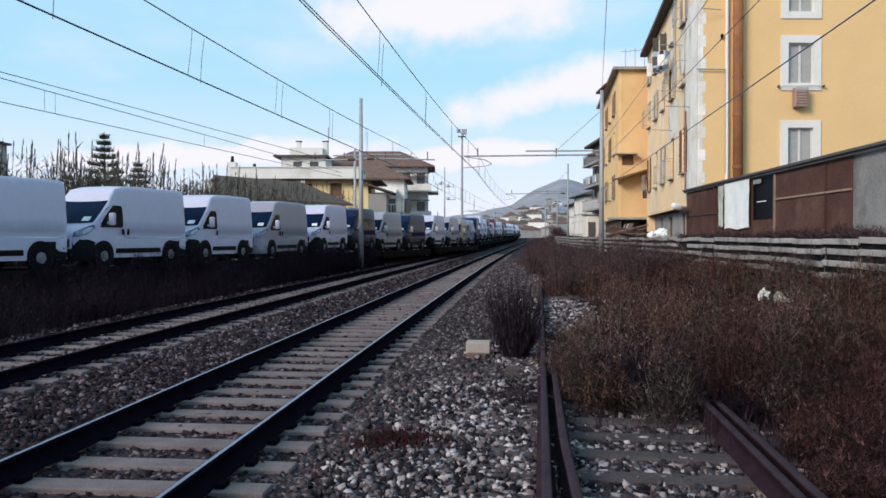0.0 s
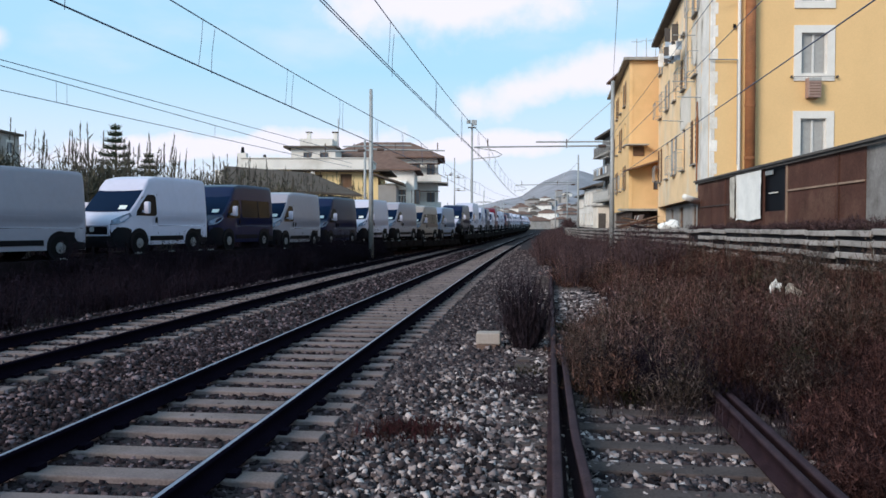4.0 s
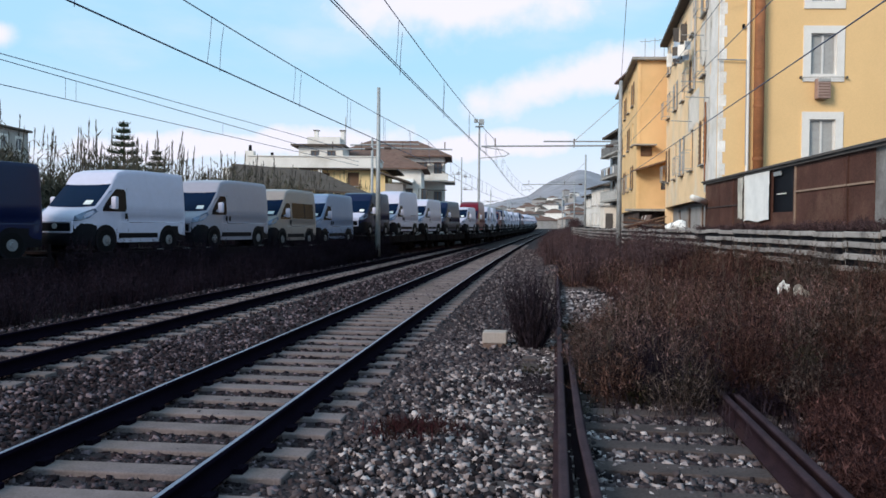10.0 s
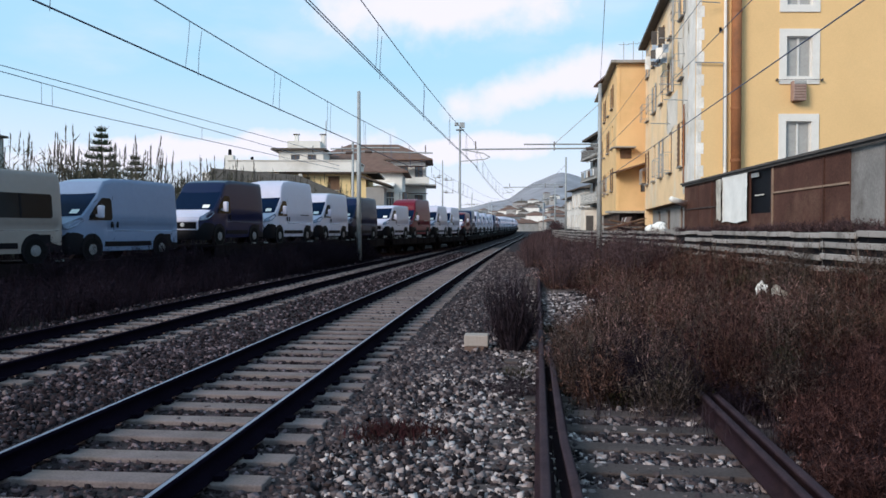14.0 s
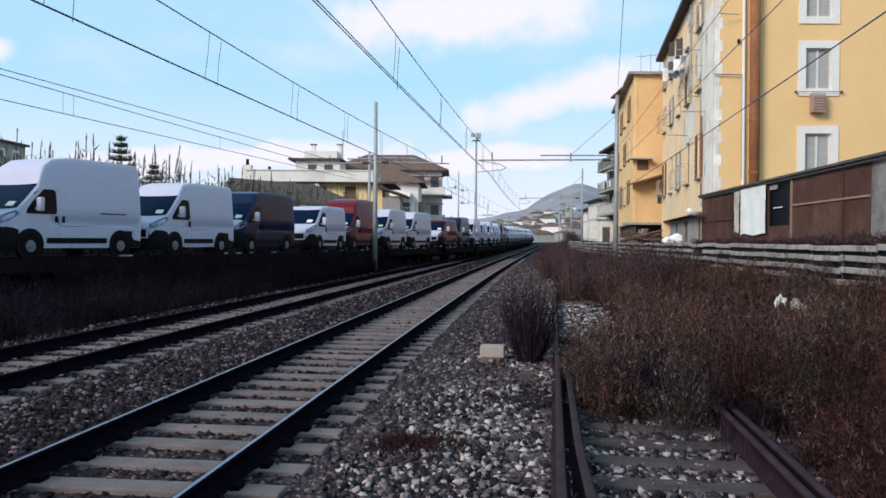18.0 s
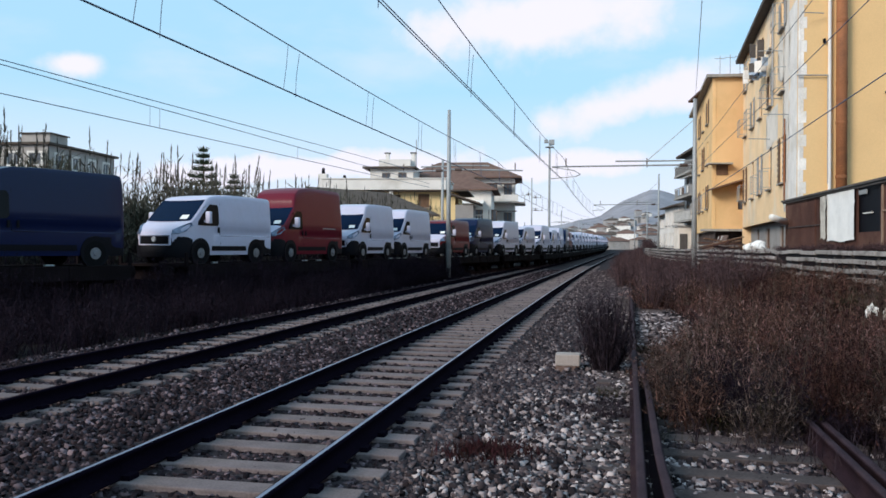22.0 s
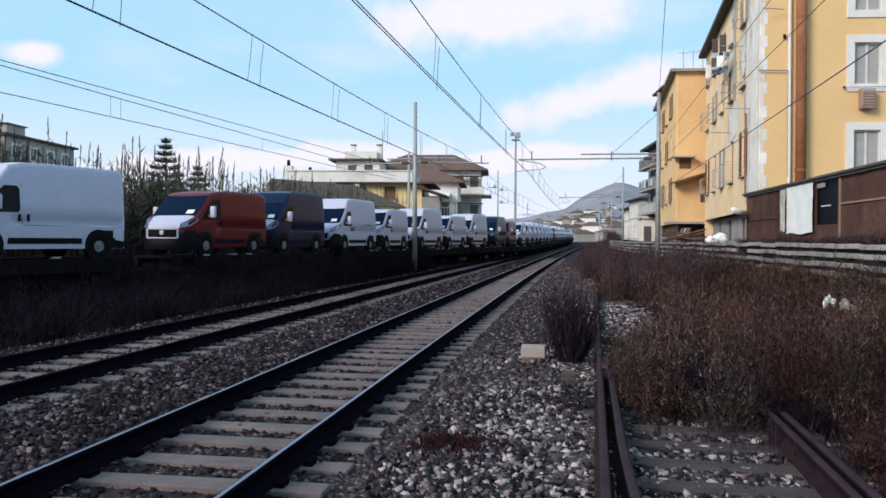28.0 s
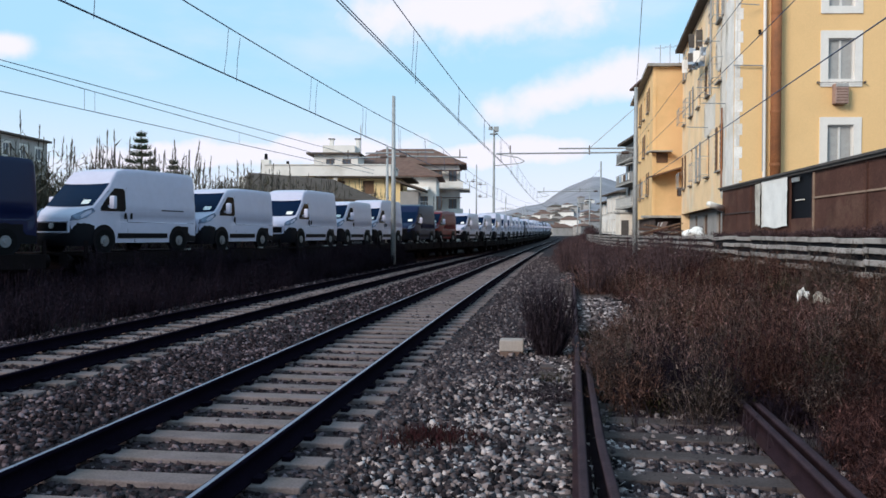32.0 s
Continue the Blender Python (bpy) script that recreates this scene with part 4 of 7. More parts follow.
def make_wagon(length, deck):
    """A flat car-carrying wagon; origin at rail height under its front end."""
    w = thing("flat_wagon", "near-black flat wagon carrying vans on the goods track", "rail wagon", "wagons of the train")
    bm = bmesh.new()
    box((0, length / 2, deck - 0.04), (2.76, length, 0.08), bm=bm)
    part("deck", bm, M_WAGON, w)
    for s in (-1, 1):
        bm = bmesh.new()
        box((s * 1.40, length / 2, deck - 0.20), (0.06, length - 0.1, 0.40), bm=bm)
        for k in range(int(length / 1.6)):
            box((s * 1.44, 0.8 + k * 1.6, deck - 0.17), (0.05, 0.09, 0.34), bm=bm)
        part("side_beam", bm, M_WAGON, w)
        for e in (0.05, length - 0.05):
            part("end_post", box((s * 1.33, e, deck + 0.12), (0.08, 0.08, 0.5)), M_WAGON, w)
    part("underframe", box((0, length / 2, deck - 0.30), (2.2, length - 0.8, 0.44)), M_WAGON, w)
    for yb in (2.2, length - 2.2):
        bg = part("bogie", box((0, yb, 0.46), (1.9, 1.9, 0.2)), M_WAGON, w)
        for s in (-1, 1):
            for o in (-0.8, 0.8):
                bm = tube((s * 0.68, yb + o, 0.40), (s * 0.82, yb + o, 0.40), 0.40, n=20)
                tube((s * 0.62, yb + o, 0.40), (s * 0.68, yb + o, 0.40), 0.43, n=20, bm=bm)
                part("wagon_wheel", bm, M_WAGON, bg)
    for e in (-0.32, length + 0.32):
        for s in (-1, 1):
            part("buffer", tube((s * 0.87, e - 0.28 * (1 if e > 0 else -1), deck - 0.2), (s * 0.87, e, deck - 0.2), 0.09, 0.2, n=12), M_WAGON, w)
    rw = random.Random(int(length * 100))
    for k in range(4):
        part("wheel_chock", box((1.12, rw.uniform(0.6, length - 0.6), deck + 0.03), (0.12, 0.26, 0.05), bevel=0.012), M_GALV, w)
    return w


for i in range(0, len(VANS) - 1, 2):
    a, b = VANS[i], VANS[i + 1]
    u0 = a[0] - 1.05
    u1 = b[0] + LENGTHS[b[2]][1] + 1.05
    if i + 2 < len(VANS):
        u1 = min(u1, VANS[i + 2][0] - 1.45)
    wg = make_wagon(u1 - u0, deck_height(a[0]))
    MOVERS.append((wg, u0, u1 - u0, 0.0))


# ---- overhead line ----
def wire(name, pts, r, label, parent=None):
    """A hanging wire as one thin tube through the points."""
    cu = bpy.data.curves.new(name, "CURVE")
    cu.dimensions = "3D"
    cu.bevel_depth, cu.bevel_resolution = r, 1
    sp = cu.splines.new("POLY")
    sp.points.add(len(pts) - 1)
    for p, q in zip(sp.points, pts):
        p.co = (*q, 1)
    cu.materials.append(M_WIRE)
    ob = new(name, cu)
    if parent:
        ob.parent = parent
        return ob
    return tagged(ob, label, "wire", "overhead wires")


def catenary(label, xfun, masts, z_contact, z_top, r=0.0105, twin=0.03, stagger=(-0.2, 0.2, -0.2, 0.2, -0.2), drop=(3.5, 7.5, 1.2)):
    """Contact wires, the bearing wire above them and the droppers between."""
    ys = np.arange(masts[0], masts[-1] + 0.1, 1.5)
    mids = np.array(masts, float)

    def sag(y):
        k = np.clip(np.searchsorted(mids, y) - 1, 0, len(mids) - 2)
        f = (y - mids[k]) / (mids[k + 1] - mids[k])
        stag = np.interp(y, mids, stagger[:len(mids)])
        return 4 * f * (1 - f), stag
    con, top = [], []
    for y in ys:
        s, g = sag(y)
        x = float(xfun(y))
        con.append((x + g, y, z_contact + float(rise(y))))
        top.append((x + g * 0.8, y, z_top - 0.28 * s + float(rise(y))))
    for k in ((-twin, twin) if twin else (0,)):
        wire("contact_wire", [(x + k, y, z) for x, y, z in con], r, label)
    wire("bearing_wire", top, r * 1.15, label)
    d = drop[0]
    while d < min(masts[-1], 100):
        s, g = sag(d)
        x = float(xfun(d))
        zc, zt = z_contact + float(rise(d)), z_top - 0.28 * s + float(rise(d))
        if zt - zc > 0.15:
            wire("dropper", [(x + g * 0.8, d, zt), (x + g * 0.9 + 0.012, d + 0.03, (zc + zt) / 2), (x + g, d + 0.05, zc)], 0.007, "short dropper wire between bearing and contact wire")
            wire("dropper", [(x + g * 0.8, d + drop[2], zt), (x + g * 0.9 - 0.012, d + drop[2] + 0.02, (zc + zt) / 2), (x + g, d + drop[2] + 0.1, zc)], 0.007, "short dropper wire between bearing and contact wire")
        d += drop[1]


catenary("overhead contact line of the main track", x_main, [0.0, 45.0, 90.0, 140.0, 200.0], 5.35, 6.65, stagger=(-0.72, 0.28, -0.2, 0.2, -0.2))
catenary("overhead contact line of the second track", lambda y: x_main(y) - 4.02, [1.0, 45.5, 92.0, 140.0, 200.0], 5.335, 6.65, r=0.012, twin=0.012, stagger=(-1.3, 0.45, -0.2, 0.2, -0.2), drop=(6.95, 5.7, 0.92))
GP, GQ = (-16.85, 8.0), (-6.1, 48.0)  # over the goods track


def over_goods(f, z0, z1):
    return (GP[0] + (GQ[0] - GP[0]) * f, GP[1] + (GQ[1] - GP[1]) * f, z0 + (z1 - z0) * f)


LOWW, MIDW, TOPW = (5.68, 5.27, 0.013), (6.65, 5.49, 0.013), (6.60, 6.04, 0.013)
for z0, z1, r in (LOWW, MIDW, TOPW):
    wire("line_wire", [over_goods(k / 12, z0, z1) for k in range(13)], r, "line wire along the goods track")
for f in (0.420, 0.431, 0.638):
    wire("dropper", [over_goods(f, *MIDW[:2]), over_goods(f, *LOWW[:2])], 0.007, "short dropper wire between two line wires")


def cable(a, b, sag, r, label):
    wire("cable", [(a[0] + (b[0] - a[0]) * k / 16, a[1] + (b[1] - a[1]) * k / 16, a[2] + (b[2] - a[2]) * k / 16 - sag * 4 * k / 16 * (1 - k / 16)) for k in range(17)], r, label)


cable((4.2, -1.0, 4.66), (8.45, 43.0, 4.17), 0.05, 0.011, "slack cable slung along the terrace side of the line")
cable((4.2, -1.0, 6.08), (8.45, 43.0, 5.67), 0.05, 0.009, "slack cable slung along the terrace side of the line")
cable((4.2, -1.0, 7.58), (8.45, 43.0, 6.54), 0.05, 0.008, "slack cable slung along the terrace side of the line")
cable((3.3, 16.0, 7.3), (8.52, 43.0, 9.3), 0.10, 0.009, "thin stay wire of the mast")


def mast(x, y, h, label, r=0.13, z0=-0.3, arms=(), material=None, tie=True):
    """A line mast with its cantilevers; arms: (reach to the right, height, reach of the curved pull-off arm)."""
    m = thing("line_mast", label, "mast", "line masts", m=pose(x, y, z0 + float(rise(y))))
    material = material or M_GALV
    part("pole", tube((0, 0, 0), (0, 0, h - z0), r, r * 0.62, n=10), material, m, smooth=True)
    part("footing", box((0, 0, -0.15), (0.7, 0.7, 0.5), bevel=0.04), M_CONC, m)
    for reach, z, pull in arms:
        s = 1 if reach > 0 else -1
        z -= z0
        arm = part("cantilever", tube((0, 0, z), (reach, 0, z - 0.08), 0.045, 0.04), material, m)
        part("insulator", tube((s * 0.35, 0, z - 0.01), (s * 0.75, 0, z - 0.02), 0.085, n=10), M_INSUL, arm)
        part("upper_tube", tube((0, 0, z + 0.22), (reach * 0.55, 0, z + 0.2), 0.04), material, m)
        if tie:
            part("tie_rod", tube((0, 0, z + 2.4), (reach * 0.34, 0, z + 0.15), 0.018), material, m)
        for k in (0.33, 0.9):
            part("hanger", tube((reach * k, 0, z - 0.12), (reach * k, 0, z + 0.36), 0.03), M_INSUL, m)
        if pull:
            bm = bmesh.new()
            e = reach - s * pull
            pts = [(reach, 0, z - 0.1), (e + s * 0.35, 0, z - 0.28), (e, 0, z - 0.48), (e + s * 0.25, 0, z - 0.6), (reach + s * 0.1, 0, z - 0.72)]
            for a, b in zip(pts, pts[1:]):
                tube(a, b, 0.022, n=6, bm=bm)
            part("pull_off_arm", bm, material, m)
    return m


mast(-4.66, 45.5, 9.5, "grey line mast with arms over two tracks", r=0.155, arms=((4.2, 6.1, 0), (-2.9, 6.05, 0)), tie=False)
mast(-6.6, 60.0, 8.2, "thin grey pole behind the goods track", r=0.135)
mast(8.52, 43.0, 9.5, "grey concrete line mast with a long cantilever over the main track", r=0.15, arms=((-7.4, 6.05, 1.5),), material=M_GALV)
mast(13.6, 87.0, 9.5, "grey line mast beside the main track", arms=((-6.8, 6.3, 1.2),))
mast(20.0, 140.0, 9.5, "distant line mast beside the main track", arms=((-6.5, 6.5, 0),))
mast(25.0, 195.0, 9.5, "distant line mast beside the main track", arms=((-6.5, 6.5, 0),))
mast(0.25, 115.0, 11.4, "line mast behind the goods train", arms=((1.6, 6.8, 0), (-1.4, 9.0, 0), (1.4, 8.6, 0)), tie=False)
mast(7.2, 185.0, 9.5, "distant line mast behind the goods train", arms=((3.5, 6.8, 0.8), (-3.0, 6.8, 0)), tie=False)
mast(15.0, 250.0, 9.5, "distant line mast behind the goods train", arms=((4.5, 6.8, 0), (-3.0, 6.8, 0)), tie=False)
mast(13.0, 205.0, 8.5, "distant line mast behind the goods train", arms=((3.5, 6.8, 0),), tie=False)

tower = thing("lighting_tower", "tall thin grey floodlight tower behind the train", "light tower", m=pose(3.35, 140.0, 0.3))
part("pole", tube((0, 0, 0), (0, 0, 19.6), 0.26, 0.16, n=10), M_GALV, tower)
part("floodlight", box((0.35, -0.3, 19.7), (0.9, 0.6, 0.9), bevel=0.05), M_GALV, tower)
part("floodlight", box((-0.6, 0, 19.9), (0.7, 0.5, 0.6), bevel=0.05), M_GALV, tower)
part("platform", box((0, 0, 18.9), (1.4, 1.4, 0.1)), M_GALV, tower)


# ---- buildings ----
def facade(name, p0, p1, z0, z1, holes, material, parent, depth=0.22):
    """A wall from p0 to p1 whose outer side is on the right of that way, with openings (u0, u1, z0, z1) cut in it."""
    p0, p1 = Vector((*p0, 0)), Vector((*p1, 0))
    d = (p1 - p0)
    L = d.length
    d /= L
    n = Vector((d.y, -d.x, 0))
    us = sorted({0.0, L, *[h[0] for h in holes], *[h[1] for h in holes]})
    zs = sorted({z0, z1, *[h[2] for h in holes], *[h[3] for h in holes]})
    us = [a for a in us if -1e-6 <= a <= L + 1e-6]
    zs = [a for a in zs if z0 - 1e-6 <= a <= z1 + 1e-6]
    bm = bmesh.new()
    V = {}

    def vert(u, z, k):
        key = (round(u, 4), round(z, 4), k)
        if key not in V:
            q = p0 + d * u - n * k
            V[key] = bm.verts.new((q.x, q.y, z))
        return V[key]
    for a, b in zip(us, us[1:]):
        for c, e in zip(zs, zs[1:]):
            if any(h[0] - 1e-6 <= a and b <= h[1] + 1e-6 and h[2] - 1e-6 <= c and e <= h[3] + 1e-6 for h in holes):
                continue
            bm.faces.new((vert(a, c, 0), vert(b, c, 0), vert(b, e, 0), vert(a, e, 0)))
            bm.faces.new((vert(a, e, depth), vert(b, e, depth), vert(b, c, depth), vert(a, c, depth)))
    for a, b, c, e in holes:
        for (q, r) in (((a, c), (b, c)), ((b, c), (b, e)), ((b, e), (a, e)), ((a, e), (a, c))):
            try:
                bm.faces.new((vert(*q, 0), vert(*r, 0), vert(*r, depth), vert(*q, depth)))
            except ValueError:
                pass
    for (q, r) in (((0, z0), (L, z0)), ((L, z0), (L, z1)), ((L, z1), (0, z1)), ((0, z1), (0, z0))):
        try:
            bm.faces.new((vert(*q, 0), vert(*r, 0), vert(*r, depth), vert(*q, depth)))
        except (ValueError, KeyError):
            pass
    bmesh.ops.recalc_face_normals(bm, faces=bm.faces)
    ob = part(name, bm, material, parent)

    def at(u, z, out=0.0):
        q = p0 + d * u + n * out
        return Matrix(((d.x, -n.x, 0, q.x), (d.y, -n.y, 0, q.y), (0, 0, 1, z), (0, 0, 0, 1)))
    return at


def window(parent, at, u0, u1, z0, z1, surround=0.0, shutter=None, casement=None, pane=None, sill=True, rail=False, leaves=2):
    """A window set back in its opening: frame, panes, and surround, shutters and sill outside. Local x along, y inward, z up."""
    w, h = u1 - u0, z1 - z0
    m = at((u0 + u1) / 2, z0)
    wd = new("window")
    wd.parent = parent
    wd.matrix_basis = m
    fr, pn = casement or M_FRAME, pane or M_PANE
    bm = bmesh.new()
    for s in (-1, 1):
        box((s * (w / 2 - 0.03), 0.12, h / 2), (0.06, 0.06, h), bm=bm)
        box((0, 0.12, h / 2 + s * (h / 2 - 0.03)), (w - 0.12, 0.06, 0.06), bm=bm)
    if leaves == 2:
        box((0, 0.115, h / 2), (0.08, 0.06, h - 0.12), bm=bm)
    part("window_frame", bm, fr, wd)
    step = (w - 0.12) / leaves
    for i in range(leaves):
        part("pane", box((-w / 2 + 0.06 + step * (i + 0.5), 0.135, h / 2), (step - 0.02, 0.012, h - 0.12)), pn[i % len(pn)] if isinstance(pn, tuple) else pn, wd)
    if surround:
        s = surround
        bm = bmesh.new()
        for k in (-1, 1):
            box((k * (w / 2 + s / 2 - 0.004), 0.022, h / 2), (s, 0.144, h), bm=bm)
        box((0, 0.022, h + s / 2 - 0.004), (w + 2 * s - 0.004, 0.146, s), bm=bm)
        box((0, 0.022, -s / 2 + 0.014), (w + 2 * s - 0.004, 0.146, s - 0.02), bm=bm)
        part("surround", bm, M_TRIM, wd)
    elif sill:
        part("window_sill", box((0, -0.05, -0.03), (w + 0.24, 0.22, 0.06)), M_CONC, wd)
    if shutter:
        for k in (-1, 1):
            xc, hw = k * (w / 2 + w / 4 + 0.02), w / 4
            zs_ = [h * q / 16 for q in range(17)]
            prof = [(-0.03, 0.0), (-0.03, h)] + [(-0.07 if q % 2 else -0.045, z) for q, z in reversed(list(enumerate(zs_)))]
            bm = bmesh.new()
            ra = [bm.verts.new((xc - hw, a, b)) for a, b in prof]
            rb = [bm.verts.new((xc + hw, a, b)) for a, b in prof]
            bm.faces.new(ra)
            bm.faces.new(list(reversed(rb)))
            for q in range(len(prof)):
                s2 = (q + 1) % len(prof)
                bm.faces.new((ra[q], rb[q], rb[s2], ra[s2]))
            bmesh.ops.recalc_face_normals(bm, faces=bm.faces)
            part("shutter", bm, shutter, wd)
    if rail:
        for z in (0.05, 0.95):
            part("window_rail", box((0, -0.42, z), (w + 0.5, 0.03, 0.03)), M_GALV, wd)
            for k in (-1, 1):
                part("rail_bracket", box((k * (w + 0.5) / 2, -0.20, z + 0.001), (0.025, 0.40, 0.025)), M_GALV, wd)
        for i in range(4):
            part("rail_bar", box((-(w + 0.4) / 2 + (w + 0.4) * i / 3, -0.42, 0.5), (0.022, 0.022, 0.87)), M_GALV, wd)
    return wd


def slab(pts, z0, z1):
    bm = bmesh.new()
    lo = [bm.verts.new((x, y, z0)) for x, y in pts]
    hi = [bm.verts.new((x, y, z1)) for x, y in pts]
    bm.faces.new(list(reversed(lo)))
    bm.faces.new(hi)
    n = len(pts)
    for i in range(n):
        bm.faces.new((lo[i], lo[(i + 1) % n], hi[(i + 1) % n], hi[i]))
    bmesh.ops.recalc_face_normals(bm, faces=bm.faces)
    return bm


def hip_roof(x0, x1, y0, y1, z, h, over=0.6, thick=0.14):
    x0, x1, y0, y1 = x0 - over, x1 + over, y0 - over, y1 + over
    bm = bmesh.new()
    k = min(x1 - x0, y1 - y0) / 2
    if x1 - x0 > y1 - y0:
        ridge = [(x0 + k, (y0 + y1) / 2, z + h), (x1 - k, (y0 + y1) / 2, z + h)]
    else:
        ridge = [((x0 + x1) / 2, y0 + k, z + h), ((x0 + x1) / 2, y1 - k, z + h)]
    e = [bm.verts.new((x, y, z)) for x, y in ((x0, y0), (x1, y0), (x1, y1), (x0, y1))]
    b = [bm.verts.new((x, y, z - thick)) for x, y in ((x0, y0), (x1, y0), (x1, y1), (x0, y1))]
    r = [bm.verts.new(p) for p in ridge]
    if x1 - x0 > y1 - y0:
        fs = [(e[0], e[1], r[1], r[0]), (e[1], e[2], r[1]), (e[2], e[3], r[0], r[1]), (e[3], e[0], r[0])]
    else:
        fs = [(e[0], e[1], r[0]), (e[1], e[2], r[1], r[0]), (e[2], e[3], r[1]), (e[3], e[0], r[0], r[1])]
    for f in fs:
        bm.faces.new(f)
    for i in range(4):
        bm.faces.new((b[i], b[(i + 1) % 4], e[(i + 1) % 4], e[i]))
    bm.faces.new(list(reversed(b)))
    bmesh.ops.recalc_face_normals(bm, faces=bm.faces)
    return bm


def box_house(h, x0, x1, y0, y1, z0, z1, material, front=(), right=(), left=(), yaw=0.0, **kw):
    """Four walls of a house; front faces -y, left faces -x, right faces +x. Openings as (u0, u1, z0, z1)."""
    at_f = facade("wall", (x0, y0), (x1, y0), z0, z1, [f[:4] for f in front], material, h)
    at_r = facade("wall", (x1, y0 + 0.003), (x1, y1), z0, z1, [f[:4] for f in right], material, h)
    facade("wall", (x1, y1), (x0, y1), z0, z1, [], material, h)
    at_l = facade("wall", (x0, y1), (x0, y0 + 0.003), z0, z1, [f[:4] for f in left], material, h)
    for at, ws in ((at_f, front), (at_r, right), (at_l, left)):
        for f in ws:
            window(h, at, *f[:4], **(f[4] if len(f) > 4 else kw))
    return at_f, at_r, at_l


# tall yellow apartment house on the terrace: end wall towards the camera, long side towards the line
YF = 32.5
apt = thing("apartment_house", "tall yellow rendered apartment house with white window surrounds and rusty pipes", "building")
CX = 10.37
surr = dict(surround=0.30, pane=(M_PANE, M_CURTAIN), casement=M_FRAME)
fw = []
for k, zz in enumerate((8.0, 4.75, 11.1)):
    fw.append((13.98 - CX, 15.02 - CX, zz - 0.15 if k == 0 else zz - 0.35, zz + 1.5 if k == 0 else zz + 1.32, dict(surr, pane=M_CURTAIN)))
fw.append((19.2 - CX, 20.2 - CX, 7.85, 9.5, surr))
fw.append((19.2 - CX, 20.2 - CX, 4.4, 5.85, surr))
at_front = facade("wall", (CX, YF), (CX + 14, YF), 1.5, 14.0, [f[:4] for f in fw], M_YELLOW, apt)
for f in fw:
    window(apt, at_front, *f[:4], **f[4])
SX, SY = 13.32, 52.2   # far end of the long side
LS = math.hypot(SX - CX, SY - YF)
side_holes = []
for zz, hh in ((4.55, 2.05), (8.55, 1.6), (11.3, 1.3)):
    for uu in (1.0, 4.6, 8.0, 11.6, 15.4):
        side_holes.append((uu, uu + 1.0, zz, zz + hh))
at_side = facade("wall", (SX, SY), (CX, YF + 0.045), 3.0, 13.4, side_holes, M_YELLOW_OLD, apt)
for i, f in enumerate(side_holes):
    window(apt, at_side, *f, shutter=(M_BROWN, None, M_CURTAIN, None)[i % 4], rail=i % 3 != 1, pane=M_PANE, casement=M_BROWN if i % 2 else M_FRAME)
PL = [(3.0, 4.2, 1.7, 2.8), (7.0, 8.6, 1.7, 2.8), (12.0, 13.2, 1.7, 2.8)]
at_pl = facade("plinth", (SX + 0.5, SY), (CX + 0.5, YF + 0.1), 1.5, 3.0, PL, M_GREYWALL, apt)
for f in PL:
    window(apt, at_pl, *f, sill=False, casement=M_BROWN)
facade("wall", (CX + 14, YF + 0.003), (CX + 14, SY), 1.5, 13.4, [], M_YELLOW, apt)
facade("wall", (CX + 14, SY), (SX, SY), 1.5, 13.4, [], M_YELLOW_OLD, apt)
part("roof", slab([(CX - 0.42, YF + 0.35), (CX + 14, YF + 0.35), (CX + 14, SY + 0.3), (SX - 0.42, SY + 0.3)], 13.4, 13.6), M_EAVE, apt)
part("gable", slab([(CX, YF), (CX + 14, YF), (CX + 14, YF + 0.3), (CX, YF + 0.3)], 14.0, 14.3), M_YELLOW, apt)
for k in range(26):  # whitewashed corner stones
    w = 0.30 if k % 2 else 0.19
    part("quoin", box((CX + w / 2 - 0.02, YF - 0.002, 1.75 + k * 0.46), (w, 0.02, 0.452)), M_QUOIN, apt)
    part("quoin", box((0, 0, 0), (w + 0.14, 0.06, 0.45), m=at_side(LS - w / 2 - 0.04, 1.75 + k * 0.46, -0.016)), M_QUOIN, apt)
part("drain_pipe", tube((11.50, YF - 0.1, 1.6), (11.45, YF - 0.1, 14.0), 0.065, n=10), M_TRIM, apt, "white drain pipe")
part("flue_pipe", tube((11.90, YF - 0.22, 1.6), (11.86, YF - 0.22, 14.0), 0.20, n=14), M_PIPE_RUST, apt, "broad rust-brown flue pipe", smooth=True)
for zz in (4.4, 6.5, 8.0, 10.4):
    part("pipe_collar", tube((11.88, YF - 0.22, zz), (11.88, YF - 0.22, zz + 0.12), 0.215, n=14), M_PIPE_RUST, apt)
bm = tube((10.25, YF - 0.12, 8.42), (11.4, YF - 0.12, 8.4), 0.025)
tube((11.4, YF - 0.12, 8.4), (11.42, YF - 0.12, 4.2), 0.025, bm=bm)
part("bent_pipe", bm, M_GALV, apt)
part("air_conditioner", box((14.40, YF - 0.2, 7.26), (0.52, 0.34, 0.80), bevel=0.03), M_COOLER, apt, "rust-stained air conditioner")
part("cooler_top", box((14.40, YF - 0.21, 7.58), (0.50, 0.36, 0.14), bevel=0.02), M_CURTAIN, apt)
for k in range(5):
    part("cooler_slat", box((14.40, YF - 0.375, 6.98 + 0.11 * k), (0.44, 0.02, 0.03)), M_BROWN, apt)
part("sill_bar", tube((13.55, YF - 0.14, 7.72), (15.42, YF - 0.14, 7.74), 0.011, n=6), M_EAVE, apt)
for k in (13.57, 15.4):
    part("bar_hook", box((k, YF - 0.09, 7.73), (0.04, 0.16, 0.08)), M_EAVE, apt)
bm = bmesh.new()
tube((10.3, YF - 0.5, 10.75), (11.2, YF - 0.2, 10.78), 0.02, bm=bm)
part("bracket", bm, M_GALV, apt)
box_bm = bmesh.new()
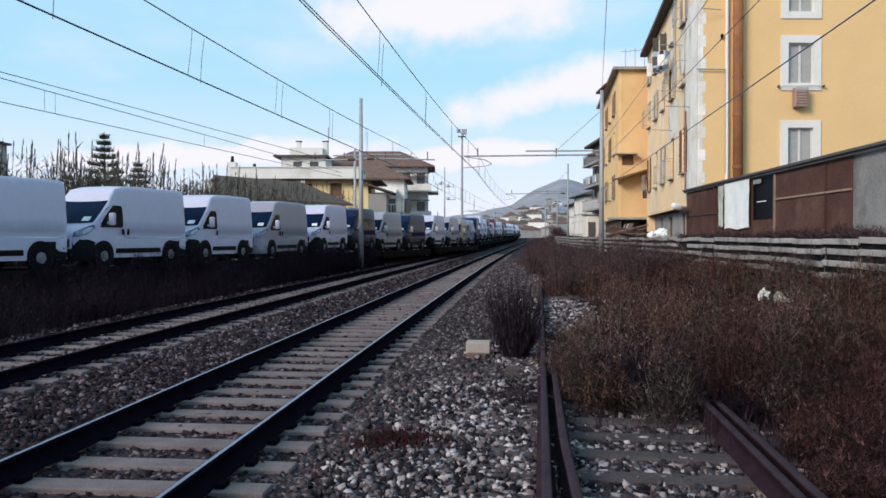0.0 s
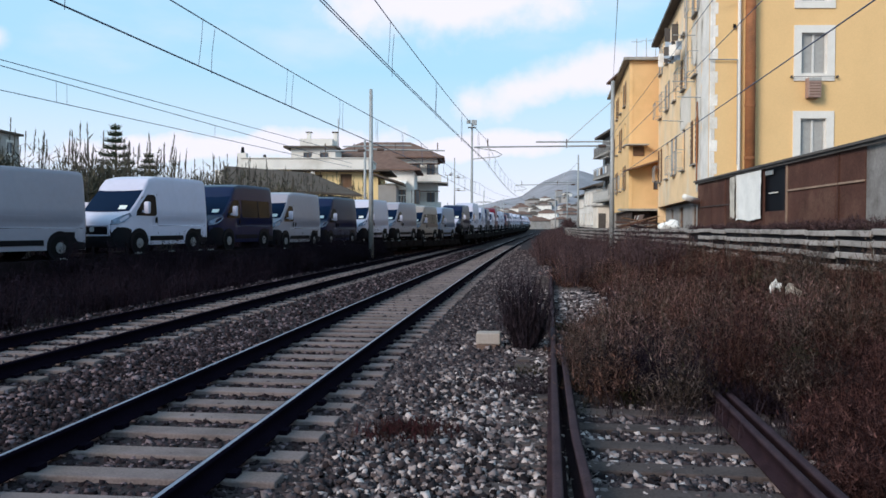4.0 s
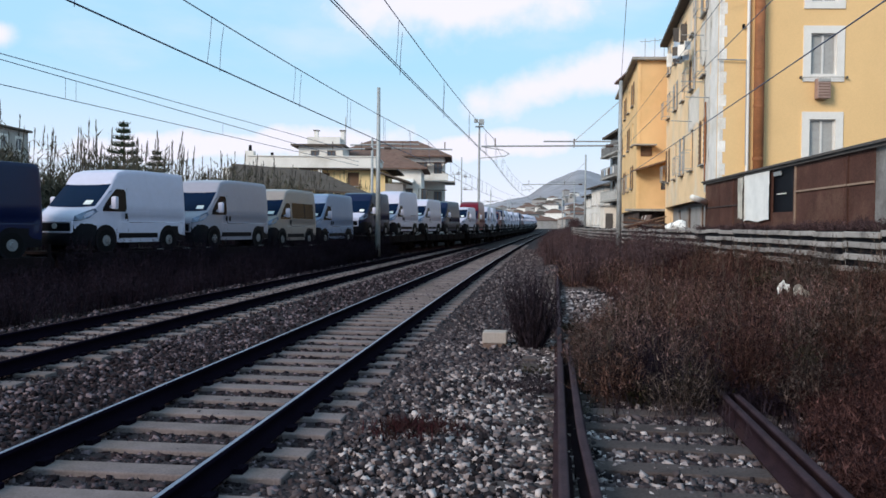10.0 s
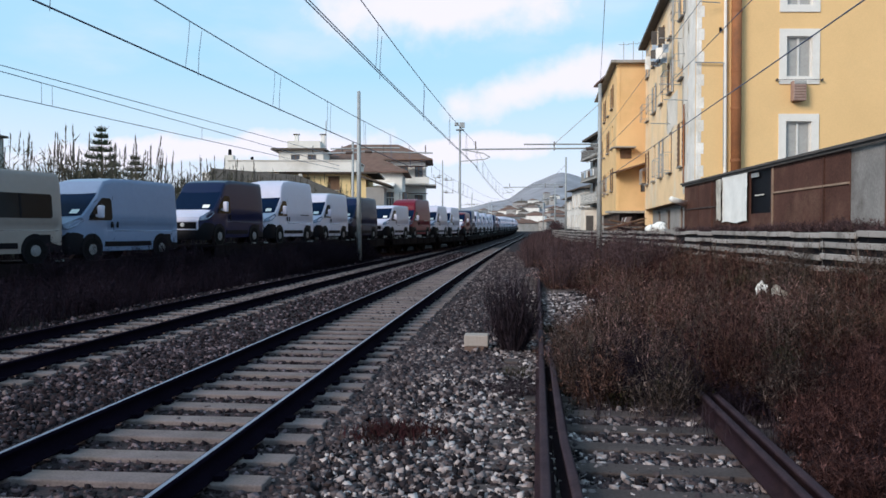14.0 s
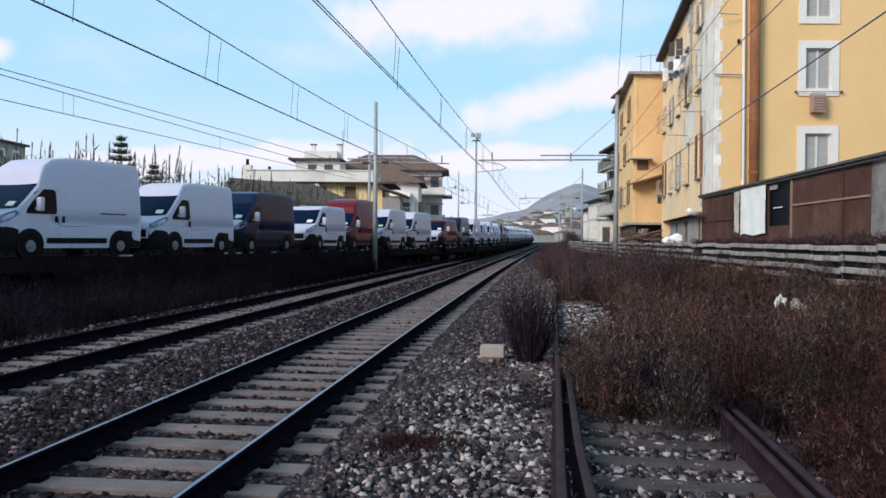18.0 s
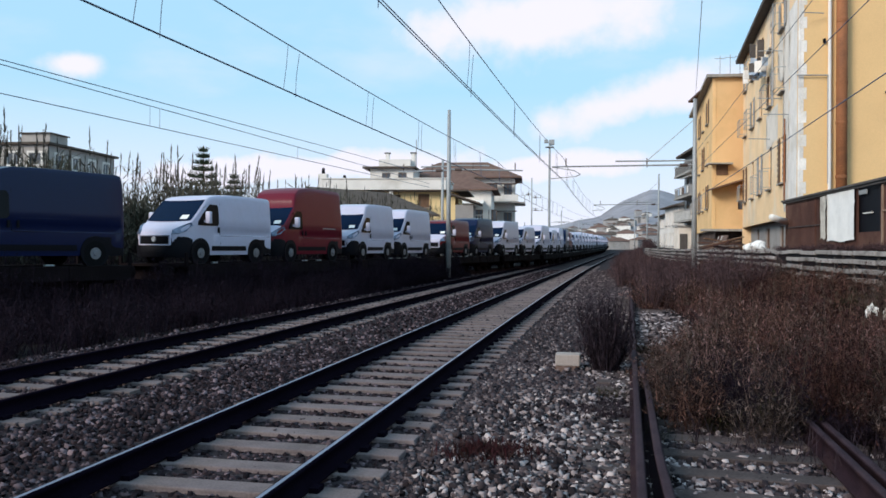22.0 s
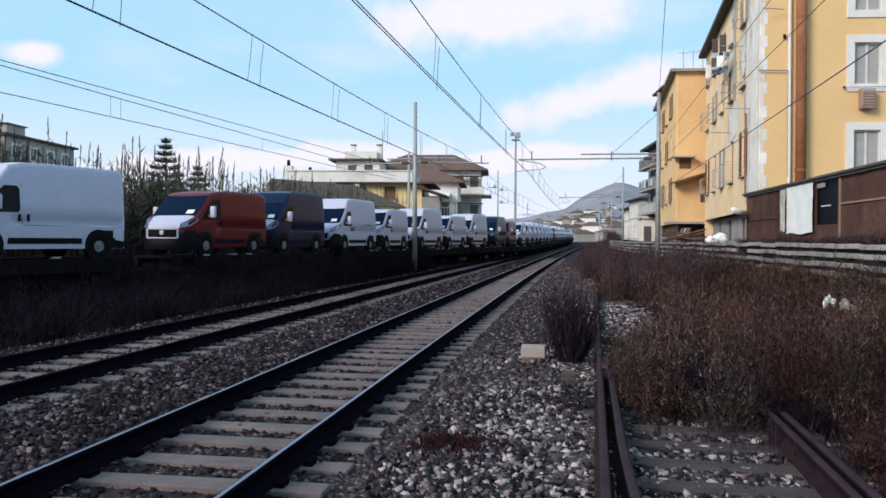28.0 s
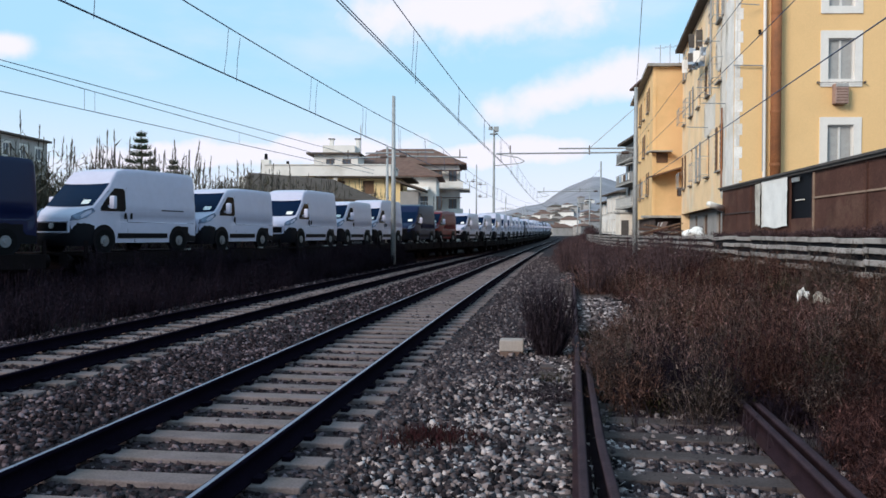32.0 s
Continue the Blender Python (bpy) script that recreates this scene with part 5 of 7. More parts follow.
box((11.28, YF - 0.06, 9.75), (0.08, 0.1, 0.16), bm=box_bm)
part("lamp_bracket", box_bm, M_BLACK, apt)
rl = random.Random(12)
for k in range(26):  # washing hung from a high window
    part("laundry", box((0, 0, 0), (0.04, rl.uniform(0.18, 0.36), rl.uniform(0.35, 0.85)), m=at_side(9.2 + 0.17 * k, 10.75 + rl.uniform(-0.65, 0.45), rl.uniform(0.25, 0.95)) @ Matrix.Rotation(rl.uniform(-0.5, 0.5), 4, "Z")), rl.choice([M_CLOTH, M_BLUECLOTH, M_BLUECLOTH, M_EAVE]), apt, "washing hung out to dry")

def plaster_patch(at, u0, u1, z0, z1, jag, material, seed, name="plaster_patch", label=""):
    """A thin coat with a ragged left edge and lower edge."""
    r = random.Random(seed)
    n = 26
    left = [(u0 + r.uniform(-jag, jag), z0 + (z1 - z0) * k / n) for k in range(n + 1)]
    low_edge = [(u1 + (u0 - u1) * k / 8, z0 + r.uniform(-jag, jag) * 0.6) for k in range(8)]
    pts = [(u1, z1)] + list(reversed(left)) + list(reversed(low_edge))
    bm = bmesh.new()
    f = [bm.verts.new(at(u, z, 0.004).translation) for u, z in pts]
    bm.faces.new(f)
    bmesh.ops.triangulate(bm, faces=bm.faces[:])
    return part(name, bm, material, apt, label)


plaster_patch(at_side, LS - 2.3, LS - 0.02, 2.4, 11.6, 0.28, M_QUOIN, 1, label="ragged whitewash on the corner")
plaster_patch(at_side, LS - 3.7, LS - 2.35, 3.4, 12.6, 0.35, M_PLASTER, 6, label="grey bare plaster beside the whitewashed corner")
plaster_patch(at_side, LS - 5.2, LS - 3.9, 9.2, 11.1, 0.3, M_PLASTER, 2, label="pale patch of bare plaster")
plaster_patch(at_side, LS - 9.0, LS - 5.4, 6.6, 8.3, 0.3, M_PLASTER, 3, label="pale patch of bare plaster")
part("rain_pipe", tube(at_side(LS - 2.9, 3.6, 0.08).translation, at_side(LS - 2.9, 7.2, 0.08).translation, 0.035), M_PIPE_RUST, apt, "thin rusty rain pipe")
part("rain_pipe", tube(at_side(LS - 6.6, 8.4, 0.08).translation, at_side(LS - 6.6, 13.2, 0.08).translation, 0.05), M_GALV, apt)
for uu, zz in ((LS - 4.2, 8.3), (LS - 4.2, 10.4), (LS - 7.9, 7.0), (LS - 2.4, 7.3)):
    part("drying_rack_arm", tube(at_side(uu, zz, 0.0).translation, at_side(uu, zz + 0.05, 1.0).translation, 0.022), M_GALV, apt)

# orange house beyond it
orange = thing("orange_house", "orange-yellow rendered house jutting towards the railway line", "building")
OX, OY = 11.66, 53.2
def ox(y):
    return OX + 0.13 * (y - OY)


ohole = [(1.62, 1.97, 4.2, 4.8)]
at_of = facade("wall", (OX, OY), (26, OY), 2.9, 12.7, ohole, M_ORANGE, orange)
window(orange, at_of, *ohole[0], sill=False, leaves=1, casement=M_BROWN)
OL = [(uu, uu + 1.0, zz, zz + 1.6) for uu in (1.5, 5.0, 8.5, 12.0) for zz in (4.4, 7.4, 10.2)]
at_ol = facade("wall", (ox(69), 69), (OX, OY + 0.003), 2.9, 12.7, OL, M_ORANGE, orange)
for k, f in enumerate(OL):
    window(orange, at_ol, *f, shutter=M_BROWN if k % 2 else None, rail=k % 3 == 0)
part("plinth", slab([(OX + 0.35, OY + 0.5), (26, OY + 0.5), (26, 69), (ox(69) + 0.35, 69)], 1.5, 2.9), M_CELLAR, orange)
part("balcony_floor", box((OX + 0.7, OY - 0.2, 2.86), (2.7, 1.1, 0.14)), M_CONC, orange)
part("roof", slab([(OX - 0.45, OY - 0.35), (26, OY - 0.35), (26, 69.3), (ox(69) - 0.45, 69.3)], 12.7, 12.88), M_CONC, orange)
part("roof_ridge", hip_roof(OX + 0.3, OX + 6.5, OY + 0.6, OY + 9.0, 12.88, 0.95, 0.1), M_TILE, orange, "brown tiled roof hump")
for k in range(3):
    part("antenna", tube((OX + 0.9 + 0.9 * k, OY + 2.0 + k, 13.2), (OX + 0.9 + 0.9 * k, OY + 2.0 + k, 14.6 + 0.3 * k), 0.025, n=6), M_GALV, orange)
    part("antenna_bar", box((OX + 0.9 + 0.9 * k, OY + 2.0 + k, 14.4 + 0.3 * k), (0.7, 0.03, 0.03)), M_GALV, orange)
part("lean_to_roof", box((0, 0, 0), (2.3, 1.1, 0.1), pose(OX + 0.75, OY - 0.5, 5.75, 0, -17, 0)), M_BROWN, orange)
part("canopy", box((OX + 0.4, OY - 0.3, 7.12), (1.5, 0.8, 0.08)), M_CONC, orange)
# no hole here: a brown panel stands in for the opening's shade
part("closet_opening", box((OX + 0.62, OY - 0.03, 6.74), (0.72, 0.06, 0.62)), M_BROWN, orange, "brown panel in place of a shaded opening under the canopy")
part("small_box", box((OX + 2.35, OY - 0.12, 4.35), (0.32, 0.26, 0.42), bevel=0.02), M_PIPE_RUST, orange, "rusty meter box")

# grey house with balconies, then small low houses down the street
grey = thing("balcony_house", "grey rendered apartment house with concrete balconies", "building")
GX = 15.7
box_house(grey, GX, 30, 74, 84, 1.5, 10.9, M_GREYWALL, front=[(0.6, 1.5, zz, zz + 1.7) for zz in (2.4, 5.0)],
          left=[(uu, uu + 1.0, zz, zz + 1.9) for uu in (1.2, 4.0, 6.9) for zz in (2.2, 4.7, 7.0)], casement=M_BROWN)
part("roof", slab([(GX - 0.8, 73.4), (30, 73.4), (30, 84.5), (GX - 0.8, 84.5)], 10.9, 11.12), M_TILE_GREY, grey)
part("roof_hut", box((GX + 0.5, 76.2, 11.75), (1.8, 2.6, 1.25), bevel=0.03), M_EAVE, grey, "dark rooftop hut")
part("water_tank", tube((GX + 1.0, 74.6, 11.12), (GX + 1.0, 74.6, 12.5), 0.45, n=14), M_GALV, grey)
for zz in (4.3, 6.6, 8.8):
    b = part("balcony", box((GX - 0.65, 78.6, zz), (1.3, 8.0, 0.16)), M_CONC, grey)
    bm = bmesh.new()
    for k in range(20):
        box((GX - 1.26, 74.7 + k * 0.4, zz + 0.5), (0.03, 0.03, 0.9), bm=bm)
    box((GX - 1.26, 78.6, zz + 0.98), (0.05, 8.0, 0.05), bm=bm)
    for k in range(4):
        box((GX - 1.26 + 0.4 * k, 74.4, zz + 0.5), (0.03, 0.03, 0.9), bm=bm)
    part("balustrade", bm, M_GALV, b)
    part("parapet_panel", box((GX - 1.2, 78.6, zz + 0.5), (0.05, 7.9, 0.78)), M_EAVE if zz > 8 else M_GREYWALL if zz > 6 else M_WHITEWALL, b)
    part("parapet_panel", box((GX - 0.62, 74.66, zz + 0.5), (1.1, 0.05, 0.78)), M_EAVE if zz > 8 else M_GREYWALL if zz > 6 else M_WHITEWALL, b)
part("awning", box((0, 0, 0), (1.5, 3.6, 0.05), pose(GX - 0.7, 76.9, 8.5, 0, -14, 0)), M_CLOTH, grey, "pale awning over a balcony")
for k in range(5):
    part("laundry", box((GX - 1.34, 75.4 + 1.1 * k, 7.15), (0.04, 0.5, 0.62)), (M_CLOTH, M_BLUECLOTH, M_BROWN)[k % 3], grey)
hut = thing("street_hut", "small cream rendered hut with a flat roof beside the fence", "hut")
part("wall", box((14.9, 79.6, 2.65), (1.5, 2.4, 2.3), bevel=0.03), M_PLASTER, hut)
part("roof", box((14.9, 79.6, 3.85), (1.8, 2.7, 0.12)), M_CONC, hut)
part("door", box((14.6, 78.38, 2.3), (0.7, 0.05, 1.6)), M_EAVE, hut)
for i, (x, y, w, d, hgt, mm, rm) in enumerate([(16.55, 92, 9, 9, 6.5, M_WHITEWALL, M_TILE_GREY), (18.2, 106, 8, 10, 6.0, M_WHITEWALL, M_TILE_GREY), (21.2, 122, 9, 12, 5.6, M_PALEYELLOW, M_TILE),
                                               (25.2, 142, 9, 12, 5.0, M_DUNWALL, M_TILE), (30.5, 168, 10, 14, 4.8, M_GREYWALL, M_TILE_GREY)]):
    ho = thing("street_house", ["off-white low house with a mossy roof and narrow windows", "off-white low house with a mossy roof and narrow windows", "cream low house with a tiled roof", "dun low house far down the street", "grey low house far down the street"][i], "house", "low houses along the street")
    zb = 1.4 + float(rise(y))
    box_house(ho, x, x + w, y, y + d, zb, zb + hgt - 1.4, mm, front=[(1.0, 2.0, zb + 1.0, zb + 2.4)], left=[(uu, uu + 0.8, zb + z1, zb + z1 + 1.5) for uu in ((1.0, 3.2, 5.4, 7.4) if i < 2 else (1.5, 5.0)) for z1 in ((0.5, 2.9) if i < 2 else (1.0,))])
    part("roof", hip_roof(x, x + w, y, y + d, zb + hgt - 1.4, 1.5), rm, ho)

# sheet-metal hoarding along the terrace, hung with a cloth
hoard = thing("sheet_metal_hoarding", "red-brown sheet-metal hoarding with a grey eave and patched panels", "hoarding")


def hx(y):
    return 7.62 + 0.062 * y


def hoard_panel(y0, y1, z0, z1, material, out=0.0, name="sheet", label=""):
    a, b = Vector((hx(y0) - out, y0, 0)), Vector((hx(y1) - out, y1, 0))
    m = Matrix.Translation((a + b) / 2) @ Matrix.Rotation(math.atan2((b - a).y, (b - a).x), 4, "Z")
    bm = box((0, 0, (z0 + z1) / 2), ((b - a).length - 0.012, 0.035, z1 - z0), m=m)
    return part(name, bm, material, hoard, label)


TOPZ = 3.42
ys = [9.5, 10.7, 11.9, 13.1, 14.3, 15.5, 16.9, 18.4, 20.0, 21.7, 23.4, 24.8, 26.2, 27.6, 29.2, 31.3]
for a, b in zip(ys, ys[1:]):
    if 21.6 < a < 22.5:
        # black sheet set back in the opening stands in for its shade
        hoard_panel(a - 0.2, b + 0.2, 1.5, TOPZ - 0.04, M_BLACK, -0.06, "opening_shade_sheet")
        hoard_panel(a, b, 1.5, 2.12, M_SHEET, 0.0)
    else:
        mm = M_PALESHEET if a < 16.5 else M_SHEET
        hoard_panel(a, b, 1.45 + random.uniform(0, 0.05), TOPZ - 0.04, mm, random.uniform(-0.015, 0.015))
for a in ys[1::2]:
    part("post", box((hx(a) - 0.05, a - 0.2, 2.42), (0.05, 0.05, 1.8)), M_BATTEN if a == 21.7 else M_SHEET, hoard)
hoard_panel(9.4, 31.4, TOPZ - 0.08, TOPZ, M_EAVE, 0.10, "eave", "grey fibre-cement eave")
hoard_panel(9.4, 31.4, TOPZ - 0.01, TOPZ + 0.05, M_EAVE, 0.16, "eave_cap")
hoard_panel(16.9, 21.5, 2.62, 2.665, M_BATTEN, 0.045, "batten", "pale wooden batten")
hoard_panel(26.4, 31.2, 2.42, 2.46, M_WOOD, 0.045, "batten")
part("lean_roof", slab([(hx(9.4) + 0.3, 9.4), (hx(9.4) + 4.5, 9.4), (hx(31) + 2.0, 31.3), (hx(31.3) + 0.3, 31.3)], TOPZ - 0.16, TOPZ - 0.1), M_EAVE, hoard)
cloth = thing("hung_cloth", "torn white cloth hung over the hoarding", "cloth")


def drape(y0, y1, z0, z1, out, seed):
    r = np.random.default_rng(seed)
    n, k = 14, 12
    V = []
    for i in range(n + 1):
        for j in range(k + 1):
            y = y0 + (y1 - y0) * i / n + 0.02 * r.normal()
            z = z1 + (z0 + 0.06 * (0.5 + 0.5 * math.sin(i * 0.6 + seed)) - z1) * j / k
            V.append((hx(y) - out - 0.012 * math.sin(i * 1.1 + j * 0.25) * (0.3 + j / k), y, z))
    I = np.arange((n + 1) * (k + 1)).reshape(n + 1, k + 1)
    return V, np.stack([I[:-1, :-1], I[:-1, 1:], I[1:, 1:], I[1:, :-1]], -1).reshape(-1, 4)


raw("cloth_sheet", *drape(23.45, 26.0, 1.86, 3.34, 0.10, 1), M_CLOTH, cloth, smooth=True)
raw("torn_strip", *drape(25.9, 26.5, 1.95, 3.30, 0.15, 2), M_DIRTYCLOTH, cloth, "stained torn strip", smooth=True)
hoard_panel(22.7, 23.3, 3.16, 3.28, M_GALV, 0.02, "patch", "bare grey patch")
hoard_panel(22.3, 23.0, 2.62, 2.65, M_TRIM, 0.01, "batten", "white batten in the dark opening")
roll = thing("white_pipe_end", "white plastic pipe sticking out of the hoarding", "pipe")
part("pipe", tube((hx(31.3) - 0.1, 31.0, 2.66), (hx(30) - 0.75, 30.3, 2.82), 0.13, 0.11, n=12), M_TRIM, roll, smooth=True)
sacks = thing("white_sacks", "white plastic sacks piled on the terrace edge", "sacks")
for k, (x, y, z, s) in enumerate([(9.15, 33.6, 1.72, 0.36), (9.05, 34.3, 1.70, 0.30), (9.3, 34.0, 1.86, 0.26)]):
    bm = bmesh.new()
    bmesh.ops.create_icosphere(bm, subdivisions=3, radius=s)
    for vtx in bm.verts:
        vtx.co *= 1 + 0.25 * noise.noise(vtx.co * 4 + Vector((k, 0, 0)))
        vtx.co.z *= 0.6
        vtx.co += Vector((x, y, z))
    part("sack", bm, M_CLOTH, sacks, smooth=True)
boards = thing("old_boards", "heap of old reddish boards and pale panels beside the orange house", "boards")
rb = random.Random(4)
for k in range(14):
    length = rb.uniform(1.1, 2.4)
    m = pose(9.9 + 0.16 * k + rb.uniform(-0.2, 0.2), 43.5 + 0.55 * k, 1.68 + rb.uniform(0.0, 0.45), 0, rb.uniform(-22, 14), rb.uniform(-25, 35))
    part("board", box((0, 0, 0), (length, rb.uniform(0.3, 0.65), 0.06), m), (M_SHEET, M_BROWN, M_WOOD, M_CONC_PALE)[k % 4], boards)
for k in range(4):
    part("panel", box((0, 0, 0.45), (0.06, rb.uniform(0.8, 1.4), 0.9), pose(10.5 + 0.32 * k, 46.0 + 1.6 * k, 1.58, 0, rb.uniform(12, 24), 0)), (M_BRICK, M_CONC, M_SHEET, M_CONC_PALE)[k], boards)

# concrete rail fence that holds back the terrace
fence = thing("concrete_fence", "weathered concrete rail fence with dark gaps, holding back a terrace", "fence", kind="structure")
bm0 = box((0, 0, 0), (1.0, 0.07, 0.11), bevel=0.012)
rail_me = bpy.data.meshes.new("fence_rail")
bm0.to_mesh(rail_me)
bm0.free()
rail_me.materials.append(M_CONC_PALE)
bm0 = box((0, 0, 0.35), (0.13, 0.13, 1.0), bevel=0.012)
post_me = bpy.data.meshes.new("fence_post")
bm0.to_mesh(post_me)
bm0.free()
post_me.materials.append(M_CONC)
y = 8.0
while y < 92:
    a, b = Vector((float(x_fence(y)), y, 0)), Vector((float(x_fence(y + 1.5)), y + 1.5, 0))
    ang = math.degrees(math.atan2(b.y - a.y, b.x - a.x))
    zb = float(rise(y))
    for k, zz in enumerate((0.90, 1.12, 1.34, 1.55)):
        if random.random() < 0.03:
            continue
        o = share("fence_rail", rail_me, fence, pose((a.x + b.x) / 2 - 0.06, (a.y + b.y) / 2, zz + zb + random.uniform(-0.022, 0.022), random.uniform(-4, 4), random.uniform(-0.8, 0.8), ang + random.uniform(-0.5, 0.5)))
        o.scale = (1.47, 1, 1)
    share("fence_post", post_me, fence, pose(a.x + 0.055, a.y, 0.6 + zb))
    y += 1.5
# black sheet just behind the rails stands in for the shade between them
raw("gap_shade_backing", [(float(x_fence(yy)) - 0.012, yy, zz + float(rise(yy))) for yy in np.arange(6, 96, 2.0) for zz in (0.5, 1.58)],
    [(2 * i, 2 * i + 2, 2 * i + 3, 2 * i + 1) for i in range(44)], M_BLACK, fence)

# villa group behind the train
villa = thing("villa", "cream villa with a flat terrace, white parapet and wide eaves", "house")
vw = dict(shutter=None, casement=M_BROWN, pane=M_BROWN)
box_house(villa, -14.2, -7.1, 76, 84, -0.5, 7.0, M_PALEYELLOW, front=[(3.5, 4.6, 5.45, 6.75, vw), (0.8, 1.8, 5.4, 6.7, vw)], right=[(1.5, 2.5, 4.6, 6.2, vw), (4.5, 5.5, 4.6, 6.2, vw)])
part("eave", slab([(-15.2, 75.2), (-5.9, 75.0), (-5.9, 84.5), (-15.2, 84.5)], 6.96, 7.1), M_TILE_GREY, villa)
part("parapet", box((-13.9, 78.5, 7.62), (12.0, 7.0, 1.04), bevel=0.02), M_WHITEWALL, villa)
part("coping", box((-13.9, 78.5, 8.18), (12.2, 7.2, 0.08)), M_TRIM, villa)
part("porch_roof", box((0, 0, 0), (3.0, 4.6, 0.16), pose(-6.1, 77.0, 6.25, 0, 18, 0)), M_TILE_GREY, villa)
part("porch_wall", box((-6.2, 77.2, 2.6), (1.7, 3.4, 6.2)), M_GREYWALL, villa)
part("chimney", box((-13.2, 75.4, 7.2), (0.35, 0.35, 2.2)), M_WHITEWALL, villa)
part("terrace_roof", box((-17.2, 83.0, 8.42), (5.4, 1.6, 0.24)), M_TILE_GREY, villa, "dark flat canopy on the terrace")
part("roof_clutter", box((-15.2, 79, 8.4), (0.5, 0.5, 0.4)), M_GREYWALL, villa)
big = thing("apartment_villa", "three-storey white house with brown hip roof and balconies", "building")
bw = dict(shutter=None, pane=M_PANE, casement=M_BROWN)
box_house(big, -15.0, -1.9, 98, 105, -0.5, 10.3, M_WHITEWALL,
          front=[(uu, uu + 1.0, zz, zz + 1.6, bw) for uu in (1.2, 4.4, 7.6, 10.0, 11.8) for zz in (1.2, 4.4, 7.9)],
          right=[(uu, uu + 1.1, zz, zz + 1.7, bw) for uu in (1.2, 4.2) for zz in (1.2, 4.4, 7.9)])
part("roof", hip_roof(-15.0, -1.9, 98, 105, 10.3, 2.2, 0.9), M_TILE, big)
for zz in (3.9, 7.2):
    b = part("balcony", box((-1.25, 101.5, zz), (1.3, 6.6, 0.16)), M_CONC, big)
    part("balustrade", box((-0.65, 101.5, zz + 0.5), (0.06, 6.6, 0.75)), M_GALV, b)
    b = part("balcony", box((-3.6, 97.3, zz), (4.4, 1.3, 0.16)), M_CONC, big)
    part("balustrade", box((-3.6, 96.7, zz + 0.5), (4.4, 0.06, 0.75)), M_WHITEWALL, b)
    part("awning", box((-3.6, 97.0, zz + 2.2), (4.0, 1.2, 0.06)), M_SHEET, big)
wing = thing("penthouse_wing", "white rooftop storey with flat dark roof and antennas", "building")
box_house(wing, -18.6, -13.5, 92, 97.4, -0.5, 10.8, M_WHITEWALL, front=[(1.4, 2.4, 9.2, 10.3, bw), (3.3, 4.3, 9.2, 10.3, bw)])
part("roof", slab([(-19.4, 91.4), (-13.2, 91.4), (-13.2, 97.6), (-19.4, 97.6)], 10.8, 11.02), M_TILE_GREY, wing)
part("roof_room", box((-15.9, 94.5, 11.5), (3.8, 3.0, 1.0)), M_WHITEWALL, wing)
for x in (-16.9, -13.8):
    part("chimney", box((x, 94, 11.9), (0.45, 0.5, 1.8)), M_WHITEWALL, wing)
    part("chimney_cap", box((x, 94, 12.84), (0.7, 0.7, 0.1)), M_TILE_GREY, wing)
part("antenna", tube((-13.6, 95, 11.2), (-13.6, 95, 14.6), 0.05), M_GALV, wing)
low = thing("lower_house", "white lower house with brown tiled hip roof beside the villa", "house")
box_house(low, -11.4, -4.2, 87, 95, -0.5, 8.0, M_WHITEWALL, front=[(uu, uu + 0.9, 4.3, 5.8, bw) for uu in (1.2, 3.6, 5.4, 6.9)], right=[(1.5, 2.5, 4.4, 5.9, bw), (4.2, 5.2, 4.4, 5.9, bw)])
part("roof", hip_roof(-11.4, -4.2, 87, 95, 8.0, 2.2, 0.7), M_TILE, low)
lb = part("balcony", box((-6.6, 86.3, 4.1), (4.6, 1.3, 0.15)), M_CONC, low)
for k in range(16):
    part("baluster", box((-8.85 + 0.3 * k, 85.7, 4.65), (0.05, 0.05, 0.95)), M_TRIM, lb)
part("handrail", box((-6.6, 85.7, 5.15), (4.6, 0.08, 0.07)), M_TRIM, lb)
part("awning", box((0, 0, 0), (3.6, 1.3, 0.05), pose(-6.8, 86.4, 6.6, 18, 0, 0)), M_CLOTH, low)
barn = thing("tiled_shed", "long low shed with a weathered tiled roof", "shed")
bm = bmesh.new()
q = [(-17.5, 60.0, 4.75), (-7.0, 62.0, 4.2), (-12.2, 68.5, 6.35), (-19.5, 68.0, 6.9)]
lo = [bm.verts.new((x, y, z - 0.16)) for x, y, z in q]
hi = [bm.verts.new((x, y, z)) for x, y, z in q]
bm.faces.new(hi)
bm.faces.new(list(reversed(lo)))
for i in range(4):
    bm.faces.new((lo[i], lo[(i + 1) % 4], hi[(i + 1) % 4], hi[i]))
part("roof", bm, M_TILE_GREY, barn)
part("wall", slab([(-17.0, 60.8), (-8.0, 62.6), (-11.6, 68.2), (-19.0, 67.5)], -0.5, 4.1), M_GREYWALL, barn)
far_apt = thing("grey_apartment_block", "grey flat-roofed apartment block behind the reeds", "building")
gw = dict(surround=0.22, pane=M_PANE)
box_house(far_apt, -63.5, -52.3, 82, 96.0, -0.5, 12.6, M_DUNWALL, front=[(uu, uu + 1.4, zz, zz + 1.3, gw) for uu in (1.0, 3.6, 6.4, 9.0) for zz in (3.7, 7.1, 10.4)],
          right=[(uu, uu + 1.3, zz, zz + 1.4, gw) for uu in (1.4, 4.8, 8.2, 11.4) for zz in (7.1, 10.3)])
for zz in (7.9,):
    fb = part("balcony", box((-54.7, 81.3, zz), (4.6, 1.3, 0.18)), M_CONC, far_apt)
    part("balustrade", box((-54.7, 80.7, zz + 0.55), (4.6, 0.08, 0.95)), M_WHITEWALL, fb)
part("roof", slab([(-64.0, 81.6), (-51.9, 81.6), (-51.9, 96.4), (-64.0, 96.4)], 12.6, 12.85), M_TILE_GREY, far_apt)
